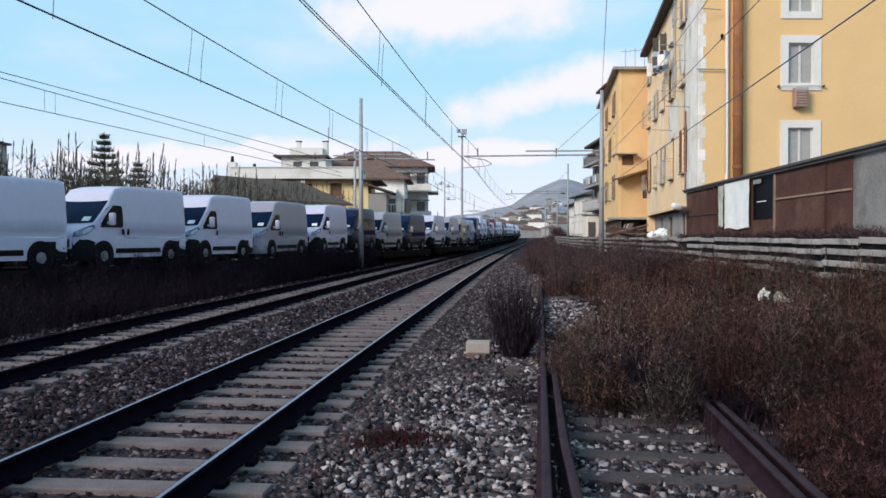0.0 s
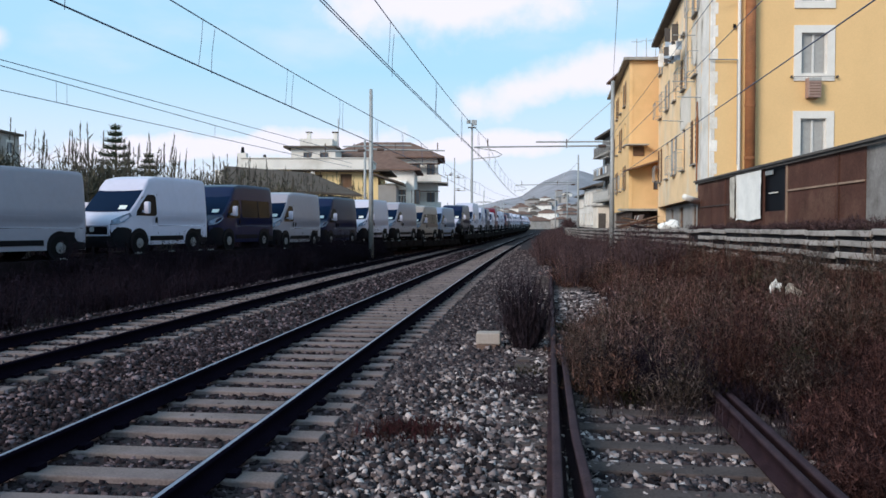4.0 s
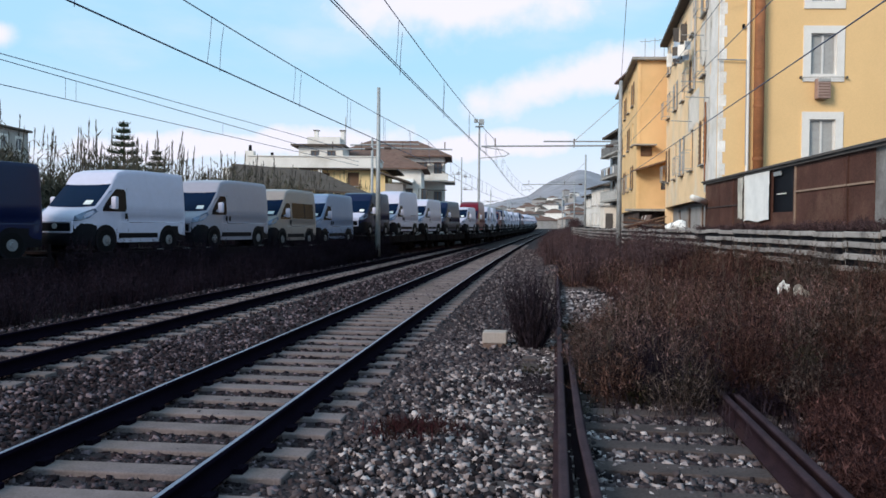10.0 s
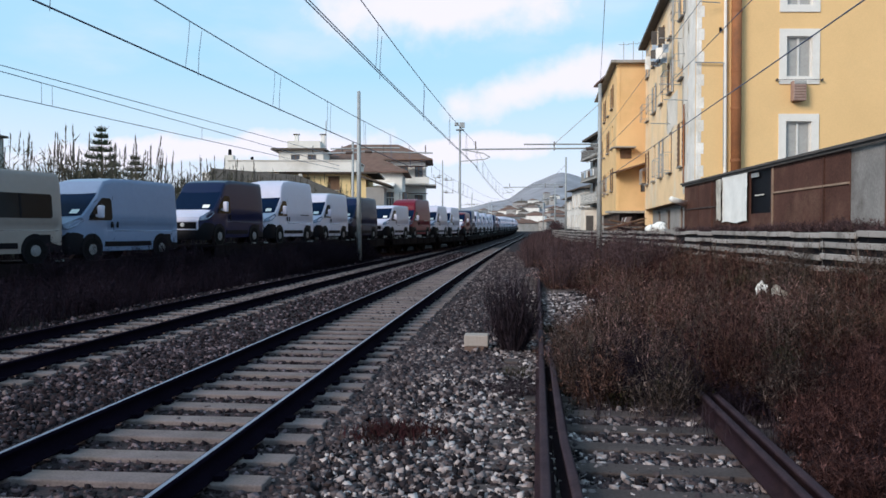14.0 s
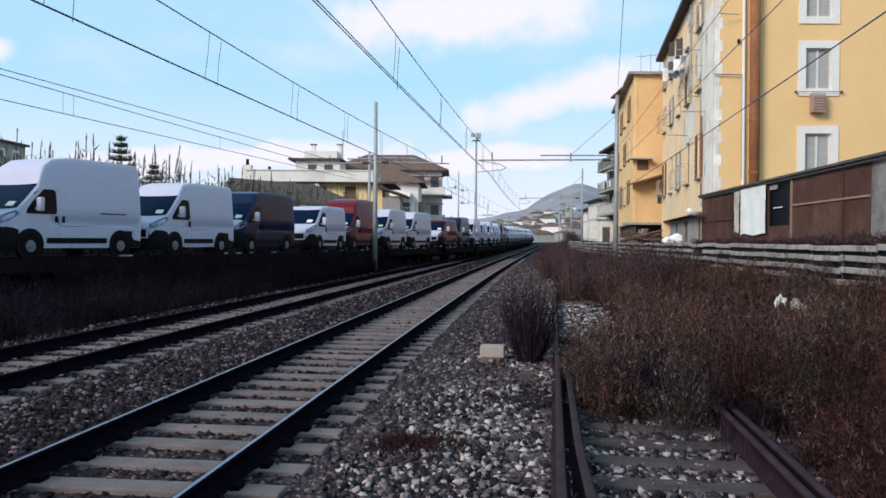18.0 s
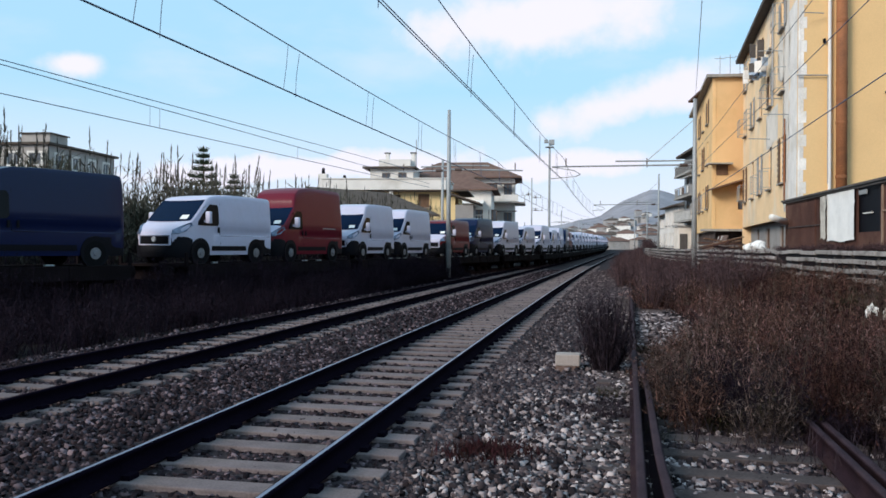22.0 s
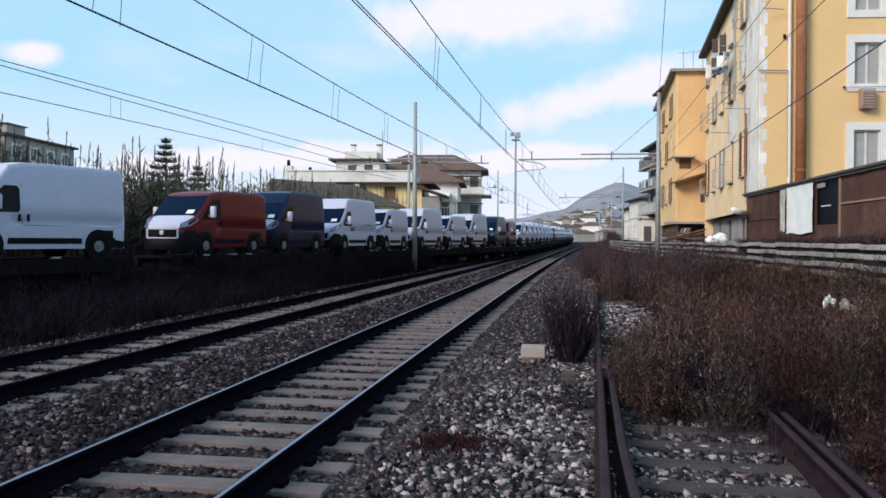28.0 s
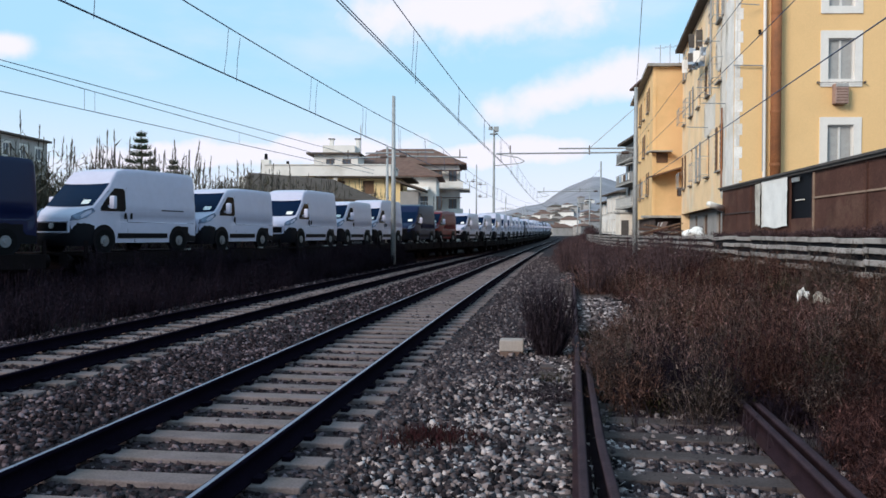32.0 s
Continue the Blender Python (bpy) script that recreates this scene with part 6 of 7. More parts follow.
part("roof_room", box((-54.9, 85.5, 13.45), (3.4, 3.4, 1.2)), M_DUNWALL, far_apt)
part("roof_room_cap", box((-54.9, 85.5, 14.11), (3.8, 3.8, 0.12)), M_TILE_GREY, far_apt)
gar = thing("garden_walls", "small white garden buildings behind the reeds", "outbuilding")
for x, y, s, hh in ((-24.2, 92, 1.0, 10.2), (-21.8, 92.6, 0.6, 9.4)):
    part("chimney_pot", tube((x, y, hh), (x, y, hh + 0.7), 0.22, 0.16), M_BLACK, gar)
    part("chimney", box((x, y, hh / 2), (s, s, hh)), M_WHITEWALL, gar)
part("flat_roofed_room", box((-23.5, 96, 3.8), (9, 4, 9.2)), M_WHITEWALL, gar)

# distance: hill and town
def ridge(b):
    """Height of the skyline over the town, by bearing."""
    p = [(-1.5, 22), (-0.17, 28), (0.0, 42), (0.054, 58), (0.088, 74), (0.116, 104), (0.135, 121), (0.148, 127), (0.16, 125), (0.176, 119), (0.21, 106), (0.30, 88), (0.51, 63), (1.5, 42)]
    return float(np.interp(b, [q[0] for q in p], [q[1] for q in p])) + 4 * noise.noise(Vector((b * 35, 0, 0)))


def slope_z(b, y):
    f = min(1.0, max(0.0, (y - 430) / 1320))
    return 1.0 + ridge(b) * f ** 1.7 + 5 * noise.noise(Vector((b * 30, f * 6, 3))) * f


bs = np.concatenate([np.linspace(-1.5, -0.1, 30), np.linspace(-0.08, 0.4, 90), np.linspace(0.45, 1.5, 25)])
hy = [430 + 1320 * k / 17 for k in range(18)]
hv = [(b * yy, yy, slope_z(b, yy)) for yy in hy for b in bs]
hi_ = np.arange(len(hy) * len(bs)).reshape(len(hy), len(bs))
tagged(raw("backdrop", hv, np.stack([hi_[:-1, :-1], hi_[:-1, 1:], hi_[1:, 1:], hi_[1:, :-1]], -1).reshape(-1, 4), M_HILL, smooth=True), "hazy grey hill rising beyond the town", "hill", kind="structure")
rt = random.Random(3)
for k in range(78):
    yy = rt.uniform(440, 1250)
    bb = rt.uniform(0.035, 0.155)
    s = rt.uniform(7, 15) * (1.0 if k % 5 else 1.7)
    hh = rt.uniform(5, 10)
    t = thing("town_house", "pale house of the distant town", "house", "distant town houses", m=pose(bb * yy, yy, slope_z(bb, yy) - 0.5, 0, 0, rt.uniform(-30, 30)))
    part("wall", box((0, 0, hh / 2 - 1.0), (s, s * 0.8, hh + 2)), rt.choice([M_WHITEWALL, M_GREYWALL, M_GREYWALL]) if yy > 560 else M_GREYWALL, t)
    part("roof", hip_roof(-s / 2, s / 2, -s * 0.4, s * 0.4, hh, s * 0.18, 0.4), rt.choice([M_TILE, M_TILE, M_TILE_GREY]), t)


# ---- vegetation ----
def blades(name, roots, heights, lean, width, material, label, rng, seg=3, category="weeds", curl=0.25):
    """Many thin tapering stems or leaves in one mesh; roots: (n, 3)."""
    n = len(roots)
    ang = rng.random(n) * 6.283
    wdir = np.stack([-np.sin(ang), np.cos(ang), np.zeros(n)], -1)
    wa = rng.random(n) * 6.283
    wv = np.stack([np.cos(wa), np.sin(wa), np.zeros(n)], -1)
    ld = np.stack([np.cos(ang), np.sin(ang), np.zeros(n)], -1) * (lean * heights * rng.random(n))[:, None]
    V = []
    for k in range(seg + 1):
        f = k / seg
        c = roots + ld * (f ** 1.6) + np.array([0, 0, 1.0]) * (heights * (f - curl * f * f * rng.random(n) * 0.6))[:, None]
        w = (width * (1 - f * 0.85))
        V.append(c - wv * w[:, None] / 2)
        V.append(c + wv * w[:, None] / 2)
    V = np.stack(V, 1)
    k2 = 2 * (seg + 1)
    fc = np.array([(2 * k, 2 * k + 1, 2 * k + 3, 2 * k + 2) for k in range(seg)])
    Fc = (fc[None] + k2 * np.arange(n)[:, None, None]).reshape(-1, 4)
    ob = raw(name, V.reshape(-1, 3), Fc, material)
    return tagged(ob, label, category, kind="stuff")


def sprays(name, roots, tips, width, material, label, rng, seg=3, category="weeds", bow=0.25):
    """Thin tapering stems from roots to tips, bowed outward."""
    n = len(roots)
    wa = rng.random(n) * 6.283
    wv = np.stack([np.cos(wa), np.sin(wa), np.zeros(n)], -1)
    d = tips - roots
    if seg == 1:  # single pointed slivers
        V = np.stack([roots - wv * width[:, None] / 2, roots + wv * width[:, None] / 2, tips], 1)
        return tagged(raw(name, V.reshape(-1, 3), np.arange(3 * n).reshape(n, 3), material), label, category, kind="stuff")
    V = []
    for k in range(seg + 1):
        f = k / seg
        c = roots + d * f
        c[:, 2] += bow * np.hypot(d[:, 0], d[:, 1]) * 4 * f * (1 - f)
        w = width * (1 - 0.8 * f)
        V.append(c - wv * w[:, None] / 2)
        V.append(c + wv * w[:, None] / 2)
    k2 = 2 * (seg + 1)
    fc = np.array([(2 * k, 2 * k + 1, 2 * k + 3, 2 * k + 2) for k in range(seg)])
    Fc = (fc[None] + k2 * np.arange(n)[:, None, None]).reshape(-1, 4)
    return tagged(raw(name, np.stack(V, 1).reshape(-1, 3), Fc, material), label, category, kind="stuff")


def clumps(name, cx, cy, rad, hgt, stems, twigs, width, material, label, rng, category="weeds"):
    """Rounded tufts: stems that fan out from each root, and fine twigs all over them."""
    n = len(cx)
    k = np.repeat(np.arange(n), stems)
    m = len(k)
    a, r = rng.random(m) * 6.283, np.sqrt(rng.random(m))
    z0 = ground_z(cx, cy)[k] - 0.03
    root = np.stack([cx[k] + 0.3 * rad[k] * r * np.cos(a), cy[k] + 0.3 * rad[k] * r * np.sin(a), z0], -1)
    dome = np.sqrt(np.clip(1 - (0.85 * r) ** 2, 0.1, 1)) * (0.55 + 0.5 * rng.random(m))
    tip = np.stack([cx[k] + rad[k] * r * np.cos(a), cy[k] + rad[k] * r * np.sin(a), z0 + hgt[k] * dome], -1)
    tip[:, :2] += rng.normal(0, 0.05, (m, 2))
    sprays(name, root, tip, np.full(m, width), material, label, rng, category=category)
    for kind, share_, l0, l1, wk in (("twigs", twigs, 0.05, 0.14, 1.0), ("leaves", twigs, 0.022, 0.04, 2.8)):
        q = np.repeat(np.arange(m), share_)
        f = 0.25 + 0.75 * rng.random(len(q)) ** 0.8
        tr = root[q] + (tip[q] - root[q]) * f[:, None] + rng.normal(0, 0.012 if kind == "twigs" else 0.04, (len(q), 3))
        ln = l0 + l1 * rng.random(len(q))
        dr = rng.normal(0, 1, (len(q), 3))
        dr[:, 2] = np.abs(dr[:, 2]) * 0.8
        dr /= np.linalg.norm(dr, axis=1)[:, None]
        sprays(name + "_" + kind, tr, tr + dr * ln[:, None] * (1 + 20 * width), np.full(len(q), width * wk), material, "fine " + kind + " of the " + label, rng, seg=1, category=category, bow=0.1)


def tufted(rng, x, y, amt, per):
    """Gather stems into tufts."""
    n = len(x)
    cx = np.repeat(x[: n // per + 1], per)[:n]
    cy = np.repeat(y[: n // per + 1], per)[:n]
    return cx + rng.normal(0, amt, n), cy + rng.normal(0, amt, n)


def bank_points(rng, n, y0, y1, power):
    """Points on the weedy bank, clear of the near stones and of the rubble patch."""
    y = y0 + (y1 - y0) * rng.random(n) ** power
    a = x_siding(y) + 0.1 + np.interp(y, [4, 6.2, 6.7, 7.5, 8.6, 12], [1.2, 1.1, 0.5, -0.35, -0.6, -0.5])
    a = np.minimum(a, x_fence(y) - 1.0)
    b = x_fence(y) - 0.2
    f = rng.random(n)
    x = a + (b - a) * f
    keep = ~((y > 13.2) & (y < 24.0) & (x < x_siding(y) + 0.6))
    return x[keep], y[keep], f[keep]


def gather(pts, m):
    """Keep the places where this kind of weed grows thickest."""
    x, y, f = pts
    s = 10.0 * ((M_WEED, M_WEED_RED, M_WEED_TAN).index(m) + 1)
    keep = np.array([noise.noise(Vector((0.75 * a, 0.45 * b, s))) > -0.02 for a, b in zip(x, y)]) & ((y > 8.0) | ((m == M_WEED_RED) & (f > 0.3))) & ((f < 0.55) | (m != M_WEED_TAN))
    return x[keep], y[keep], f[keep]


rg = np.random.default_rng(11)
for m, n in ((M_WEED, 60), (M_WEED_RED, 45), (M_WEED_TAN, 38)):
    x, y, f = gather(bank_points(rg, int(n * 1.9), 5.7, 12.5, 0.9), m)
    h = (0.45 + 1.05 * rg.random(len(x)) ** 1.4) * np.interp(f, [0, 0.12, 0.5, 1], [0.85, 1.05, 0.85, 0.6]) * np.interp(y, [5.5, 7.5], [0.6, 1]) * np.where((y > 9.5) & (x < x_siding(y) + 0.7), 0.6, 1.0)
    clumps("dry_weeds", x, y, 0.26 + 0.40 * rg.random(len(x)), h, 60, 12, 0.0058, m, "tall dry brown weeds on the bank", rg)
    x, y, f = gather(bank_points(rg, int(n * 3.8), 11, 27, 1.15), m)
    h = (0.35 + 0.85 * rg.random(len(x)) ** 1.5) * np.interp(f, [0, 0.5, 1], [1.0, 0.85, 0.55]) * np.where((y < 14) & (x < x_siding(y) + 0.7), 0.6, 1.0)
    clumps("dry_weeds", x, y, 0.30 + 0.5 * rg.random(len(x)), h, 40, 6, 0.0105, m, "dry brown weeds farther along the bank", rg)
    x, y, f = gather(bank_points(rg, n * 6, 25, 95, 1.1), m)
    h = (0.4 + 0.6 * rg.random(len(x)) ** 1.4) * np.interp(f, [0, 0.5, 1], [1.1, 0.8, 0.5])
    clumps("dry_weeds", x, y, 0.5 + 0.6 * rg.random(len(x)), h, 24, 3, 0.024, m, "far dry weeds below the fence", rg)
x, y, f = bank_points(rg, 17000, 5.3, 30, 1.5)
for nearby, m in ((True, M_BUSH), (False, M_WEED_RED)):
    k = (y < 8.6) == nearby
    blades("low_weeds", np.stack([x[k], y[k], ground_z(x[k], y[k]) - 0.02], -1), 0.10 + 0.3 * rg.random(k.sum()), 0.9, 0.006 + 0.0004 * y[k], m, "low dry undergrowth on the bank", rg, seg=2)
x, y, f = bank_points(rg, 46, 8.6, 16, 1.0)
clumps("dry_weeds", x, y, 0.25 + 0.25 * rg.random(len(x)), 0.5 + 0.65 * rg.random(len(x)), 46, 12, 0.0055, M_WEED_GREY, "pale straw-coloured weeds among the brown ones", rg)
y = rg.uniform(7.5, 12.0, 44)  # dark growth over the far rail of the siding
x = x_siding(y) + 0.75 + rg.uniform(-0.9, 0.75, 44)
x2, y2, f2 = bank_points(rg, 60, 6.0, 12.5, 1.0)
keep = (x2 < x_siding(y2) + 2.2) & (y2 > 7.1)
x2, y2 = x2[keep], y2[keep]
clumps("dry_weeds", x2, y2, 0.25 + 0.3 * rg.random(len(x2)), 0.4 + 0.7 * rg.random(len(x2)), 60, 14, 0.0055, M_WEED_GREY, "grey-olive weeds on the near bank", rg)
clumps("dry_weeds", x, y, 0.22 + 0.2 * rg.random(44), 0.3 + 0.5 * rg.random(44), 60, 12, 0.0055, M_BRUSH, "dark dry weeds over the siding rail", rg)
y = rg.uniform(4.7, 8.2, 64)  # reddish growth outside the far rail
x = x_siding(y) + 1.22 + 2.2 * rg.random(64)
clumps("dry_weeds", x, y, 0.20 + 0.26 * rg.random(64), (0.3 + 0.55 * rg.random(64)) * np.interp(x - x_siding(y), [1.2, 2.1], [0.45, 1.0]), 60, 12, 0.0055, M_WEED_RED, "reddish dry weeds outside the siding", rg)
x, y, f = bank_points(rg, 85, 7.8, 17, 1.0)
clumps("green_weeds", x, y, 0.2 + 0.25 * rg.random(len(x)), 0.25 + 0.4 * rg.random(len(x)), 40, 5, 0.009, M_WEED_GREEN, "green weeds among the dry stems", rg)
y = rg.uniform(9, 40, 70)  # plants climbing before the fence
x = x_fence(y) - rg.uniform(0.2, 0.6, 70)
clumps("dry_weeds", x, y, 0.25 + 0.3 * rg.random(70), 0.35 + 0.75 * rg.random(70) ** 2, 40, 9, 0.009, M_WEED, "dry weeds against the concrete fence", rg)
for m, n in ((M_WEED, 12), (M_WEED_GREEN, 8), (M_WEED_GREY, 5)):  # overgrown near end of the fence
    y = rg.uniform(7.5, 15, n)
    x = x_fence(y) - rg.uniform(0.15, 0.7, n)
    clumps("fence_weeds", x, y, 0.25 + 0.3 * rg.random(n), 0.4 + 0.5 * rg.random(n), 46, 9, 0.007, m, "weeds that grow up over the near end of the fence", rg)
x, y, f = bank_points(rg, 120, 7.6, 20, 1.0)  # single dry stalks that stand above the rest
n = len(x)
a = rg.random(n) * 6.283
z0 = ground_z(x, y)
h = 0.7 + 0.75 * rg.random(n)
root = np.stack([x, y, z0], -1)
tip = np.stack([x + 0.28 * h * np.cos(a) * rg.random(n), y + 0.28 * h * np.sin(a), z0 + h], -1)
sprays("dry_stalks", root, tip, np.full(n, 0.007), M_STALK, "tall pale dry stalks standing above the weeds", rg, bow=0.1)
q = np.repeat(np.arange(n), 22)
at_ = root[q] + (tip[q] - root[q]) * (0.45 + 0.55 * rg.random(len(q)))[:, None]
dr = rg.normal(0, 0.05, (len(q), 3))
dr[:, 2] = np.abs(dr[:, 2]) + 0.02
sprays("dry_stalk_heads", at_, at_ + dr, np.full(len(q), 0.010), M_STALK, "seed heads and side shoots of the dry stalks", rg, seg=1)
x, y, f = bank_points(rg, 60, 8.2, 15, 1.0)  # arching bramble canes
keep = f > 0.45
x, y = x[keep], y[keep]
n = len(x)
a = rg.random(n) * 6.283
ln = 0.6 + 0.9 * rg.random(n)
z0 = ground_z(x, y)
sprays("bramble_canes", np.stack([x, y, z0 + 0.25], -1), np.stack([x + ln * np.cos(a), y + 0.6 * ln * np.sin(a), z0 + 0.35 + 0.35 * rg.random(n)], -1), np.full(n, 0.012), M_STALK, "bare arching bramble canes on the bank", rg, seg=6, bow=0.32)
y = 9.5 + 21 * rg.random(90) ** 1.7  # weeds at the foot of the hoarding
x = hx(y) - rg.uniform(0.08, 0.55, 90)
clumps("dry_weeds", x, y, 0.18 + 0.25 * rg.random(90), 0.08 + 0.30 * rg.random(90) ** 1.5 * np.interp(y, [9, 20, 31], [1.2, 0.9, 0.4]), 34, 7, 0.010, M_PURPLE, "dry dark weeds at the foot of the hoarding", rg)
# leafless bushes ahead, closing the view over the siding
n = 210
y = rg.uniform(24, 100, n)
lo = x_main(y) + 3.0
x = lo + (np.minimum(x_fence(y) - 0.6, lo + 5.5) - lo) * rg.random(n)
keep = (x > x_siding(y) - 0.3) | (y > 38)
x, y = x[keep], y[keep]
clumps("reddish_brush", x, y, 0.5 + 0.5 * rg.random(len(x)), np.where(y < 48, 1.05 + 1.15 * rg.random(len(x)), 0.75 + 0.7 * rg.random(len(x))), 46, 5, 0.018, M_PURPLE, "leafless reddish-brown brush along the siding", rg, category="brush")
y = rg.uniform(92, 175, 90)
x = x_main(y) + 2.6 + 4.0 * rg.random(90) ** 1.3
clumps("reddish_brush", x, y, 0.8 + 0.7 * rg.random(90), 0.9 + 0.8 * rg.random(90), 40, 4, 0.032, M_PURPLE, "leafless reddish-brown brush far along the line", rg, category="brush")
# brush between the second track and the goods track
for nm, n, y0, y1, wd in (("dark_brush", 18000, 5, 40, 0.012), ("dark_brush", 14000, 38, 110, 0.03)):
    y = y0 + (y1 - y0) * rg.random(n) ** 1.2
    hi = x_main(y) - 5.95
    lo = np.minimum(x_train(y) + 1.55, hi - 0.2)
    ok = hi - lo > 0.3
    y, hi, lo = y[ok], hi[ok], lo[ok]
    x = lo + (hi - lo) * rg.random(len(y)) ** 0.9
    x, y = tufted(rg, x, y, 0.2, 30)
    keep = (x < x_main(y) - 5.85 + 0.25 * np.sin(2.3 * y)) & (x > x_train(y) + 1.5)
    x, y = x[keep], y[keep]
    edge = np.clip((x_main(y) - 5.7 - x) / 1.0, 0.15, 1)
    h = (0.45 + 0.85 * rg.random(len(x))) * edge * (0.85 + 0.4 * np.sin(1.9 * x + 0.7 * y) * np.sin(1.1 * y - 0.6 * x))
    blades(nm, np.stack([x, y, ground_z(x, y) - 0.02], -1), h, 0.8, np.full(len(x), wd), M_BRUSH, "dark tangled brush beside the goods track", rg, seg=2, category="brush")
n = 420
y = 6 + 40 * rg.random(n) ** 1.1
lo, hi = x_train(y) + 1.7, x_main(y) - 6.35
ok = hi - lo > 0.2
y, lo, hi = y[ok], lo[ok], hi[ok]
x = lo + (hi - lo) * rg.random(len(y))
near = np.clip(1.6 - (x - lo) / 1.6, 0.0, 1.0)
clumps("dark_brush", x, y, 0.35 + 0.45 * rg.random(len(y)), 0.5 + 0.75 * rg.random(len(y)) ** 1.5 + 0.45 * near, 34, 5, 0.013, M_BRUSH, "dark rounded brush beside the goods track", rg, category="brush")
n = 300  # taller bushes that hide wheels and wagon frames here and there
y = 9 + 65 * rg.random(n) ** 1.2
keep = np.sin(0.55 * y) + 0.6 * np.sin(1.37 * y + 1) > -0.35
y = y[keep]
x = x_train(y) + 1.75 + 0.7 * rg.random(len(y))
keep = x < x_main(y) - 6.3
x, y = x[keep], y[keep]
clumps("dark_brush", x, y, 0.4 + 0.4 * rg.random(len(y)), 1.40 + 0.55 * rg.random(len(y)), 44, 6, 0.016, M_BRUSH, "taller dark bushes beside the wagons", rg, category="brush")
# reeds behind the goods track
n = 14500
y = 18 + 66 * rg.random(n) ** 1.7
off = 5.2 + 6.0 * rg.random(n)
sl = 0.12 + 0.28 * np.exp(-(y - 24) / 16)
x = x_reeds(y) - off / np.sqrt(1 + sl ** 2)
y2 = y + off * sl / np.sqrt(1 + sl ** 2)
tall = rg.random(n) < 0.040
h = np.where(tall, 5.2 + 2.2 * rg.random(n), (3.7 + 2.5 * rg.random(n) ** 1.3) * (0.85 + 0.2 * np.sin(x * 0.9) * np.cos(y * 0.45)))
h = h * np.interp(y, [18, 26, 34, 44, 56, 75], [0.82, 0.92, 0.88, 0.84, 0.86, 0.94])
z = np.full(n, -0.35)
blades("reed_bed", np.stack([x, y2, z], -1)[~tall], h[~tall], 0.10, 0.028 + 0.015 * rg.random((~tall).sum()), M_REED, "tall green and straw-coloured giant reeds", rg, seg=3, category="reeds", curl=0.05)
lx, ly, lh = np.repeat(x, 17), np.repeat(y2, 17), np.repeat(h, 17)
root = np.stack([lx, ly, np.minimum(lh, 5.8) * rg.uniform(0.12, 0.97, len(lx)) - 0.35], -1) + rg.normal(0, 0.08, (len(lx), 3))
dr = rg.normal(0, 0.24, (len(lx), 3))
dr[:, 2] = 0.16 + 0.32 * rg.random(len(lx))
sprays("reed_leaves", root, root + dr, np.full(len(lx), 0.080), M_REED, "pointed reed leaves", rg, seg=1, category="reeds")
root = np.stack([x, y2, z], -1)[tall]
nt = len(root)
tip = root + np.stack([rg.normal(0.12, 0.34, nt), rg.normal(0, 0.3, nt), h[tall]], -1)
sprays("reed_stems", root, tip, np.full(nt, 0.075), M_PLUME, "straw-coloured flowering reed stems", rg, seg=3, category="reeds", bow=0.0)
m4 = 26
f = rg.random(nt * m4)
base = np.repeat(tip, m4, 0) - (np.repeat(tip - root, m4, 0) / np.repeat(h[tall], m4)[:, None]) * (0.95 * f)[:, None]
dr = rg.normal(0, 0.045, (nt * m4, 3)) * (0.4 + f)[:, None]
dr[:, 2] = 0.16 + 0.14 * rg.random(nt * m4)
sprays("reed_plumes", base, base + dr, np.full(nt * m4, 0.045), M_PLUME, "feathery upright reed plumes", rg, seg=1, category="reeds")
n = 10000  # scrub at the feet of the reeds
y = 16 + 70 * rg.random(n) ** 1.1
sl = 0.12 + 0.28 * np.exp(-(y - 24) / 16)
off = 1.9 + 4.0 * rg.random(n)
x = x_reeds(y) - off / np.sqrt(1 + sl ** 2)
y2 = y + off * sl / np.sqrt(1 + sl ** 2)
x, y2 = tufted(rg, x, y2, 0.3, 25)
blades("scrub", np.stack([x, y2, np.full(n, -0.35)], -1), 0.8 + 1.6 * rg.random(n), 0.6, np.full(n, 0.03), M_BRUSH, "rough dark scrub at the foot of the reeds", rg, seg=3, category="brush")


def norfolk_pine(x, y, h, label):
    """A conifer with whorls of level limbs carrying rows of upturned shoots."""
    t = thing("norfolk_pine", label, "tree", "conifers", m=pose(x, y, -0.4))
    part("trunk", tube((0, 0, 0), (0, 0, h), 0.22, 0.03, n=8), M_BARK, t)
    rr = np.random.default_rng(int(abs(x) * 100))
    roots, hs = [], []
    limbs = bmesh.new()
    z = 1.2
    while z < h - 0.1:
        f = 1 - z / h
        reach = (0.18 + 4.7 * f ** 1.08)
        a0 = rr.random() * 6.28
        for k in range(6):
            a = a0 + k * 1.047 + rr.normal(0, 0.12)
            e = Vector((math.cos(a) * reach, math.sin(a) * reach, z + reach * 0.16))
            tube((0, 0, z), e, 0.03, 0.012, n=4, bm=limbs)
            for q in np.linspace(0.25, 1.0, int(5 + reach * 7)):
                p = Vector((0, 0, z)).lerp(e, q)
                for _ in range(4):
                    roots.append((p.x + rr.normal(0, 0.05), p.y + rr.normal(0, 0.05), p.z - 0.05))
                    hs.append(0.24 + 0.3 * rr.random())
        z += 0.50 + 0.62 * f
    part("limb", limbs, M_BARK, t)
    ob = blades("crown", np.array(roots), np.array(hs), 1.0, np.full(len(hs), 0.07), M_CONIFER, "dark green needle shoots", rr, seg=2)
    for k in ("category", "kind"):
        if k in ob:
            del ob[k]
    ob.parent = t


norfolk_pine(-29.6, 70, 11.2, "dark Norfolk pine with level whorled branches behind the reeds")
norfolk_pine(-30.5, 80, 9.6, "smaller dark Norfolk pine behind the reeds")

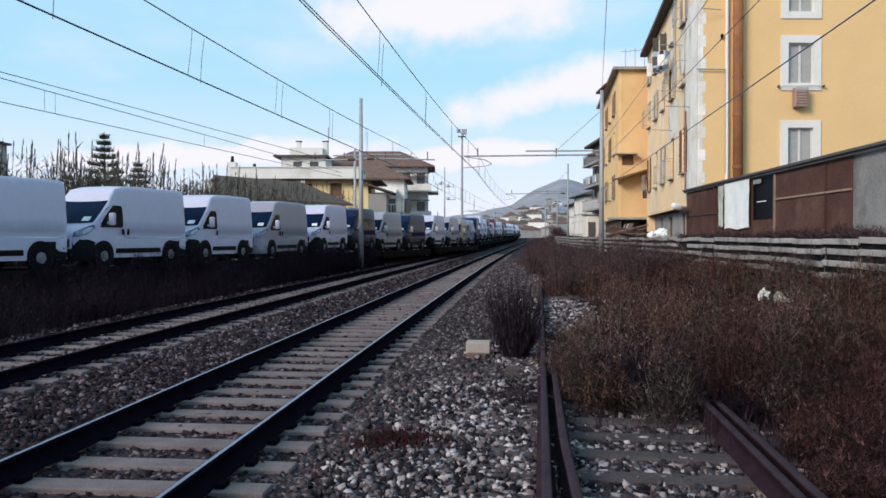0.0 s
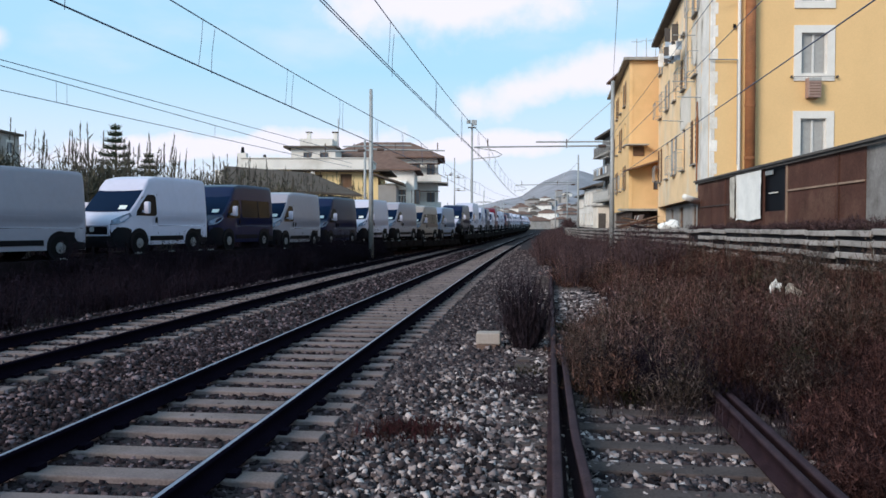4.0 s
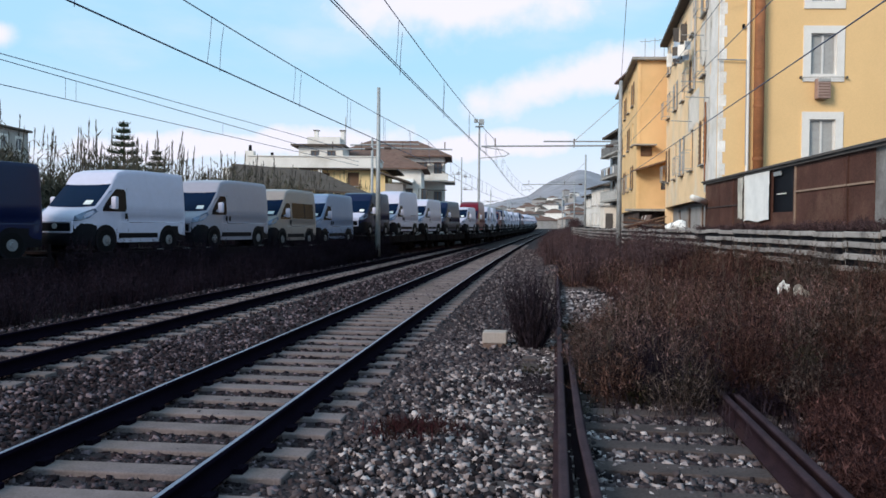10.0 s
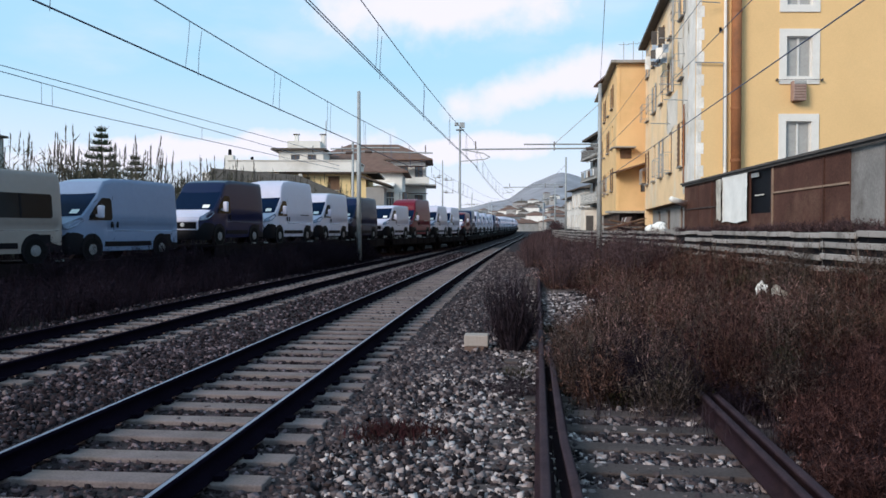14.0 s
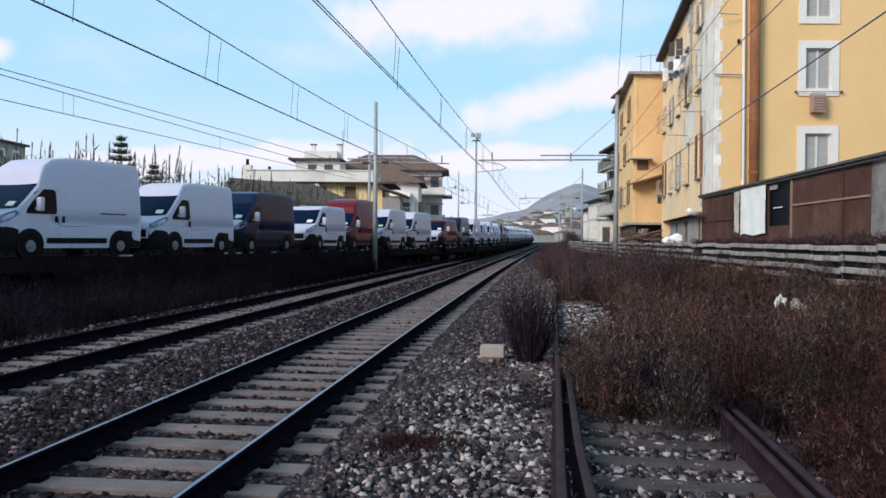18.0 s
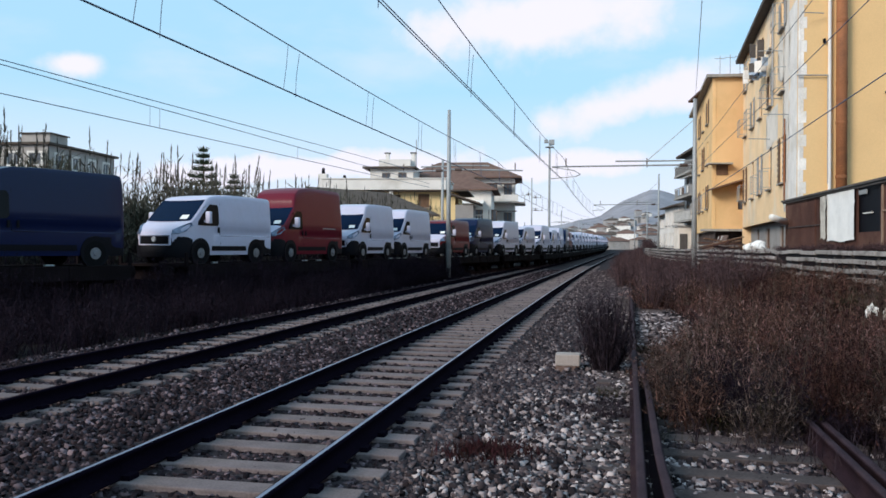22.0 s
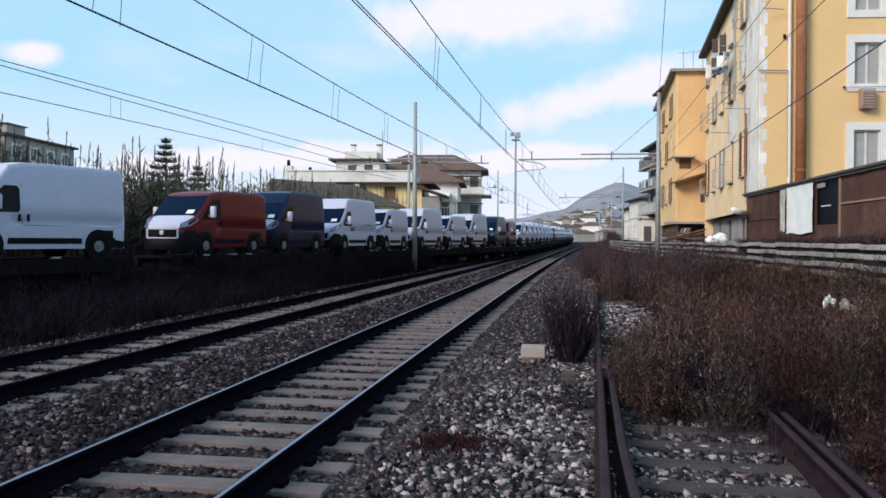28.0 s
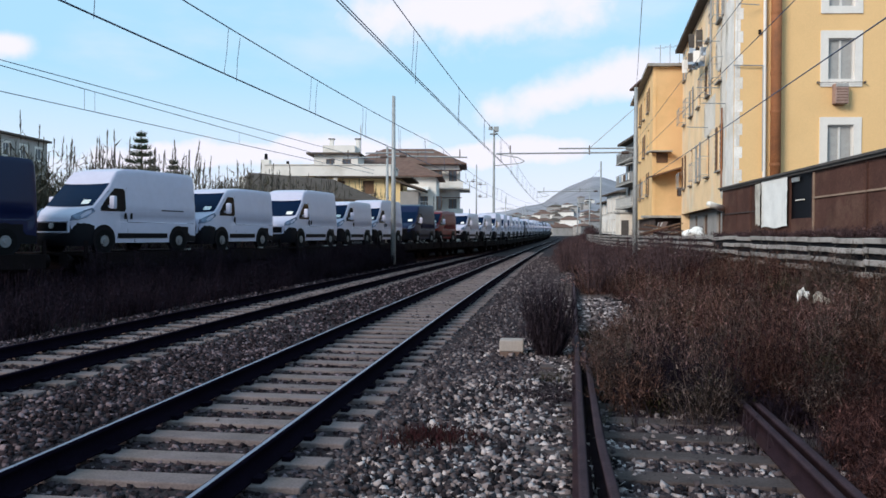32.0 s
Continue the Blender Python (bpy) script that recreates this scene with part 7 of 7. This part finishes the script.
# single bush and creeper on the ballast
r5 = np.random.default_rng(5)
n = 420
a, r = r5.random(n) * 6.283, np.sqrt(r5.random(n))
root = np.stack([1.06 + 0.13 * r * np.cos(a), 11.75 + 0.13 * r * np.sin(a), np.full(n, -0.24)], -1)
up = 0.4 + 0.98 * r5.random(n) ** 0.9 * (1 - 0.3 * r)
tip = np.stack([1.06 + 0.47 * r * np.cos(a) + r5.normal(0, 0.04, n), 11.75 + 0.45 * r * np.sin(a), -0.24 + up], -1)
sprays("dry_bush", root, tip, np.full(n, 0.011), M_BUSH, "leafless purple-brown bush on the ballast beside the siding", r5, category="bush", bow=0.12)
q = np.repeat(np.arange(n), 16)
tw = root[q] + (tip[q] - root[q]) * (0.3 + 0.7 * r5.random(len(q)))[:, None]
dr = r5.normal(0, 0.035, (len(q), 3))
dr[:, 2] = np.abs(dr[:, 2]) + 0.06
sprays("dry_bush_twigs", tw, tw + dr, np.full(len(q), 0.010), M_BUSH, "upright fine twigs of the leafless bush", r5, seg=1, category="bush")
creep = thing("red_creeper", "low dark-red creeping plant on the gravel", "plant", m=pose(-0.38, 6.95, -0.2))
n = 900
ob = blades("leaves", np.stack([r5.normal(0, 0.18, n), r5.normal(0, 0.16, n), np.zeros(n)], -1), 0.04 + 0.10 * r5.random(n), 1.2, np.full(n, 0.022), M_CREEPER, "small red leaves", r5, seg=2)
for key in ("category", "kind"):
    del ob[key]
ob.parent = creep
for sx, sy, nn in ((0.80, 8.6, 420), (0.98, 9.0, 320), (0.62, 8.9, 200)):
    blades("low_creeper", np.stack([sx + r5.normal(0, 0.14, nn), sy + r5.normal(0, 0.14, nn), np.full(nn, -0.22)], -1), 0.06 + 0.12 * r5.random(nn), 1.3, np.full(nn, 0.014), M_BUSH, "dark low creeping weeds beside the siding rail", r5, seg=2, category="weeds")
for sx, sy, nn in ((1.35, 8.8, 260), (1.1, 7.6, 120), (1.9, 14.0, 300), (0.9, 9.8, 160)):
    ob = blades("grass_tuft", np.stack([sx + r5.normal(0, 0.12, nn), sy + r5.normal(0, 0.12, nn), np.full(nn, -0.22)], -1), 0.08 + 0.16 * r5.random(nn), 0.8, np.full(nn, 0.008), M_WEED_GREEN, "small green tuft on the gravel", r5, seg=2, category="grass")

block = thing("concrete_block", "pale concrete marker block standing on the ballast", "block", m=pose(0.53, 12.0, -0.24, 0, 0, -6))
part("block_body", box((0, 0, 0.215), (0.36, 0.30, 0.17), bevel=0.018), M_BLOCK, block)
part("block_foot", box((0, 0.004, 0.066), (0.35, 0.29, 0.132), bevel=0.012), M_BRICK, block, "reddish-brown stained foot")
bag = thing("plastic_litter", "scraps of white plastic caught in the weeds", "litter")
for k, (x, y, z) in enumerate(((5.06, 12.6, 0.70), (5.30, 12.5, 0.64))):
    bm = bmesh.new()
    n1, n2 = 7, 4  # a crumpled strip of film
    grid = [[bm.verts.new((x + 0.042 * (i - 3) * (1 if k % 2 else 0.7), y + 0.05 * noise.noise(Vector((i * 0.9, j * 0.7, k))),
                           z - 0.05 * abs(i - 3 + k) * 0.6 + 0.045 * j + 0.05 * noise.noise(Vector((i * 0.6, j * 1.3, 7 + k))))) for j in range(n2)] for i in range(n1)]
    for i in range(n1 - 1):
        for j in range(n2 - 1):
            bm.faces.new((grid[i][j], grid[i + 1][j], grid[i + 1][j + 1], grid[i][j + 1]))
    part("scrap", bm, M_DIRTYCLOTH if k else M_CLOTH, bag)


def motions():
    for ob, u, wb, z in MOVERS:
        walk(ob, path_rows(u, wb, z))


motions()
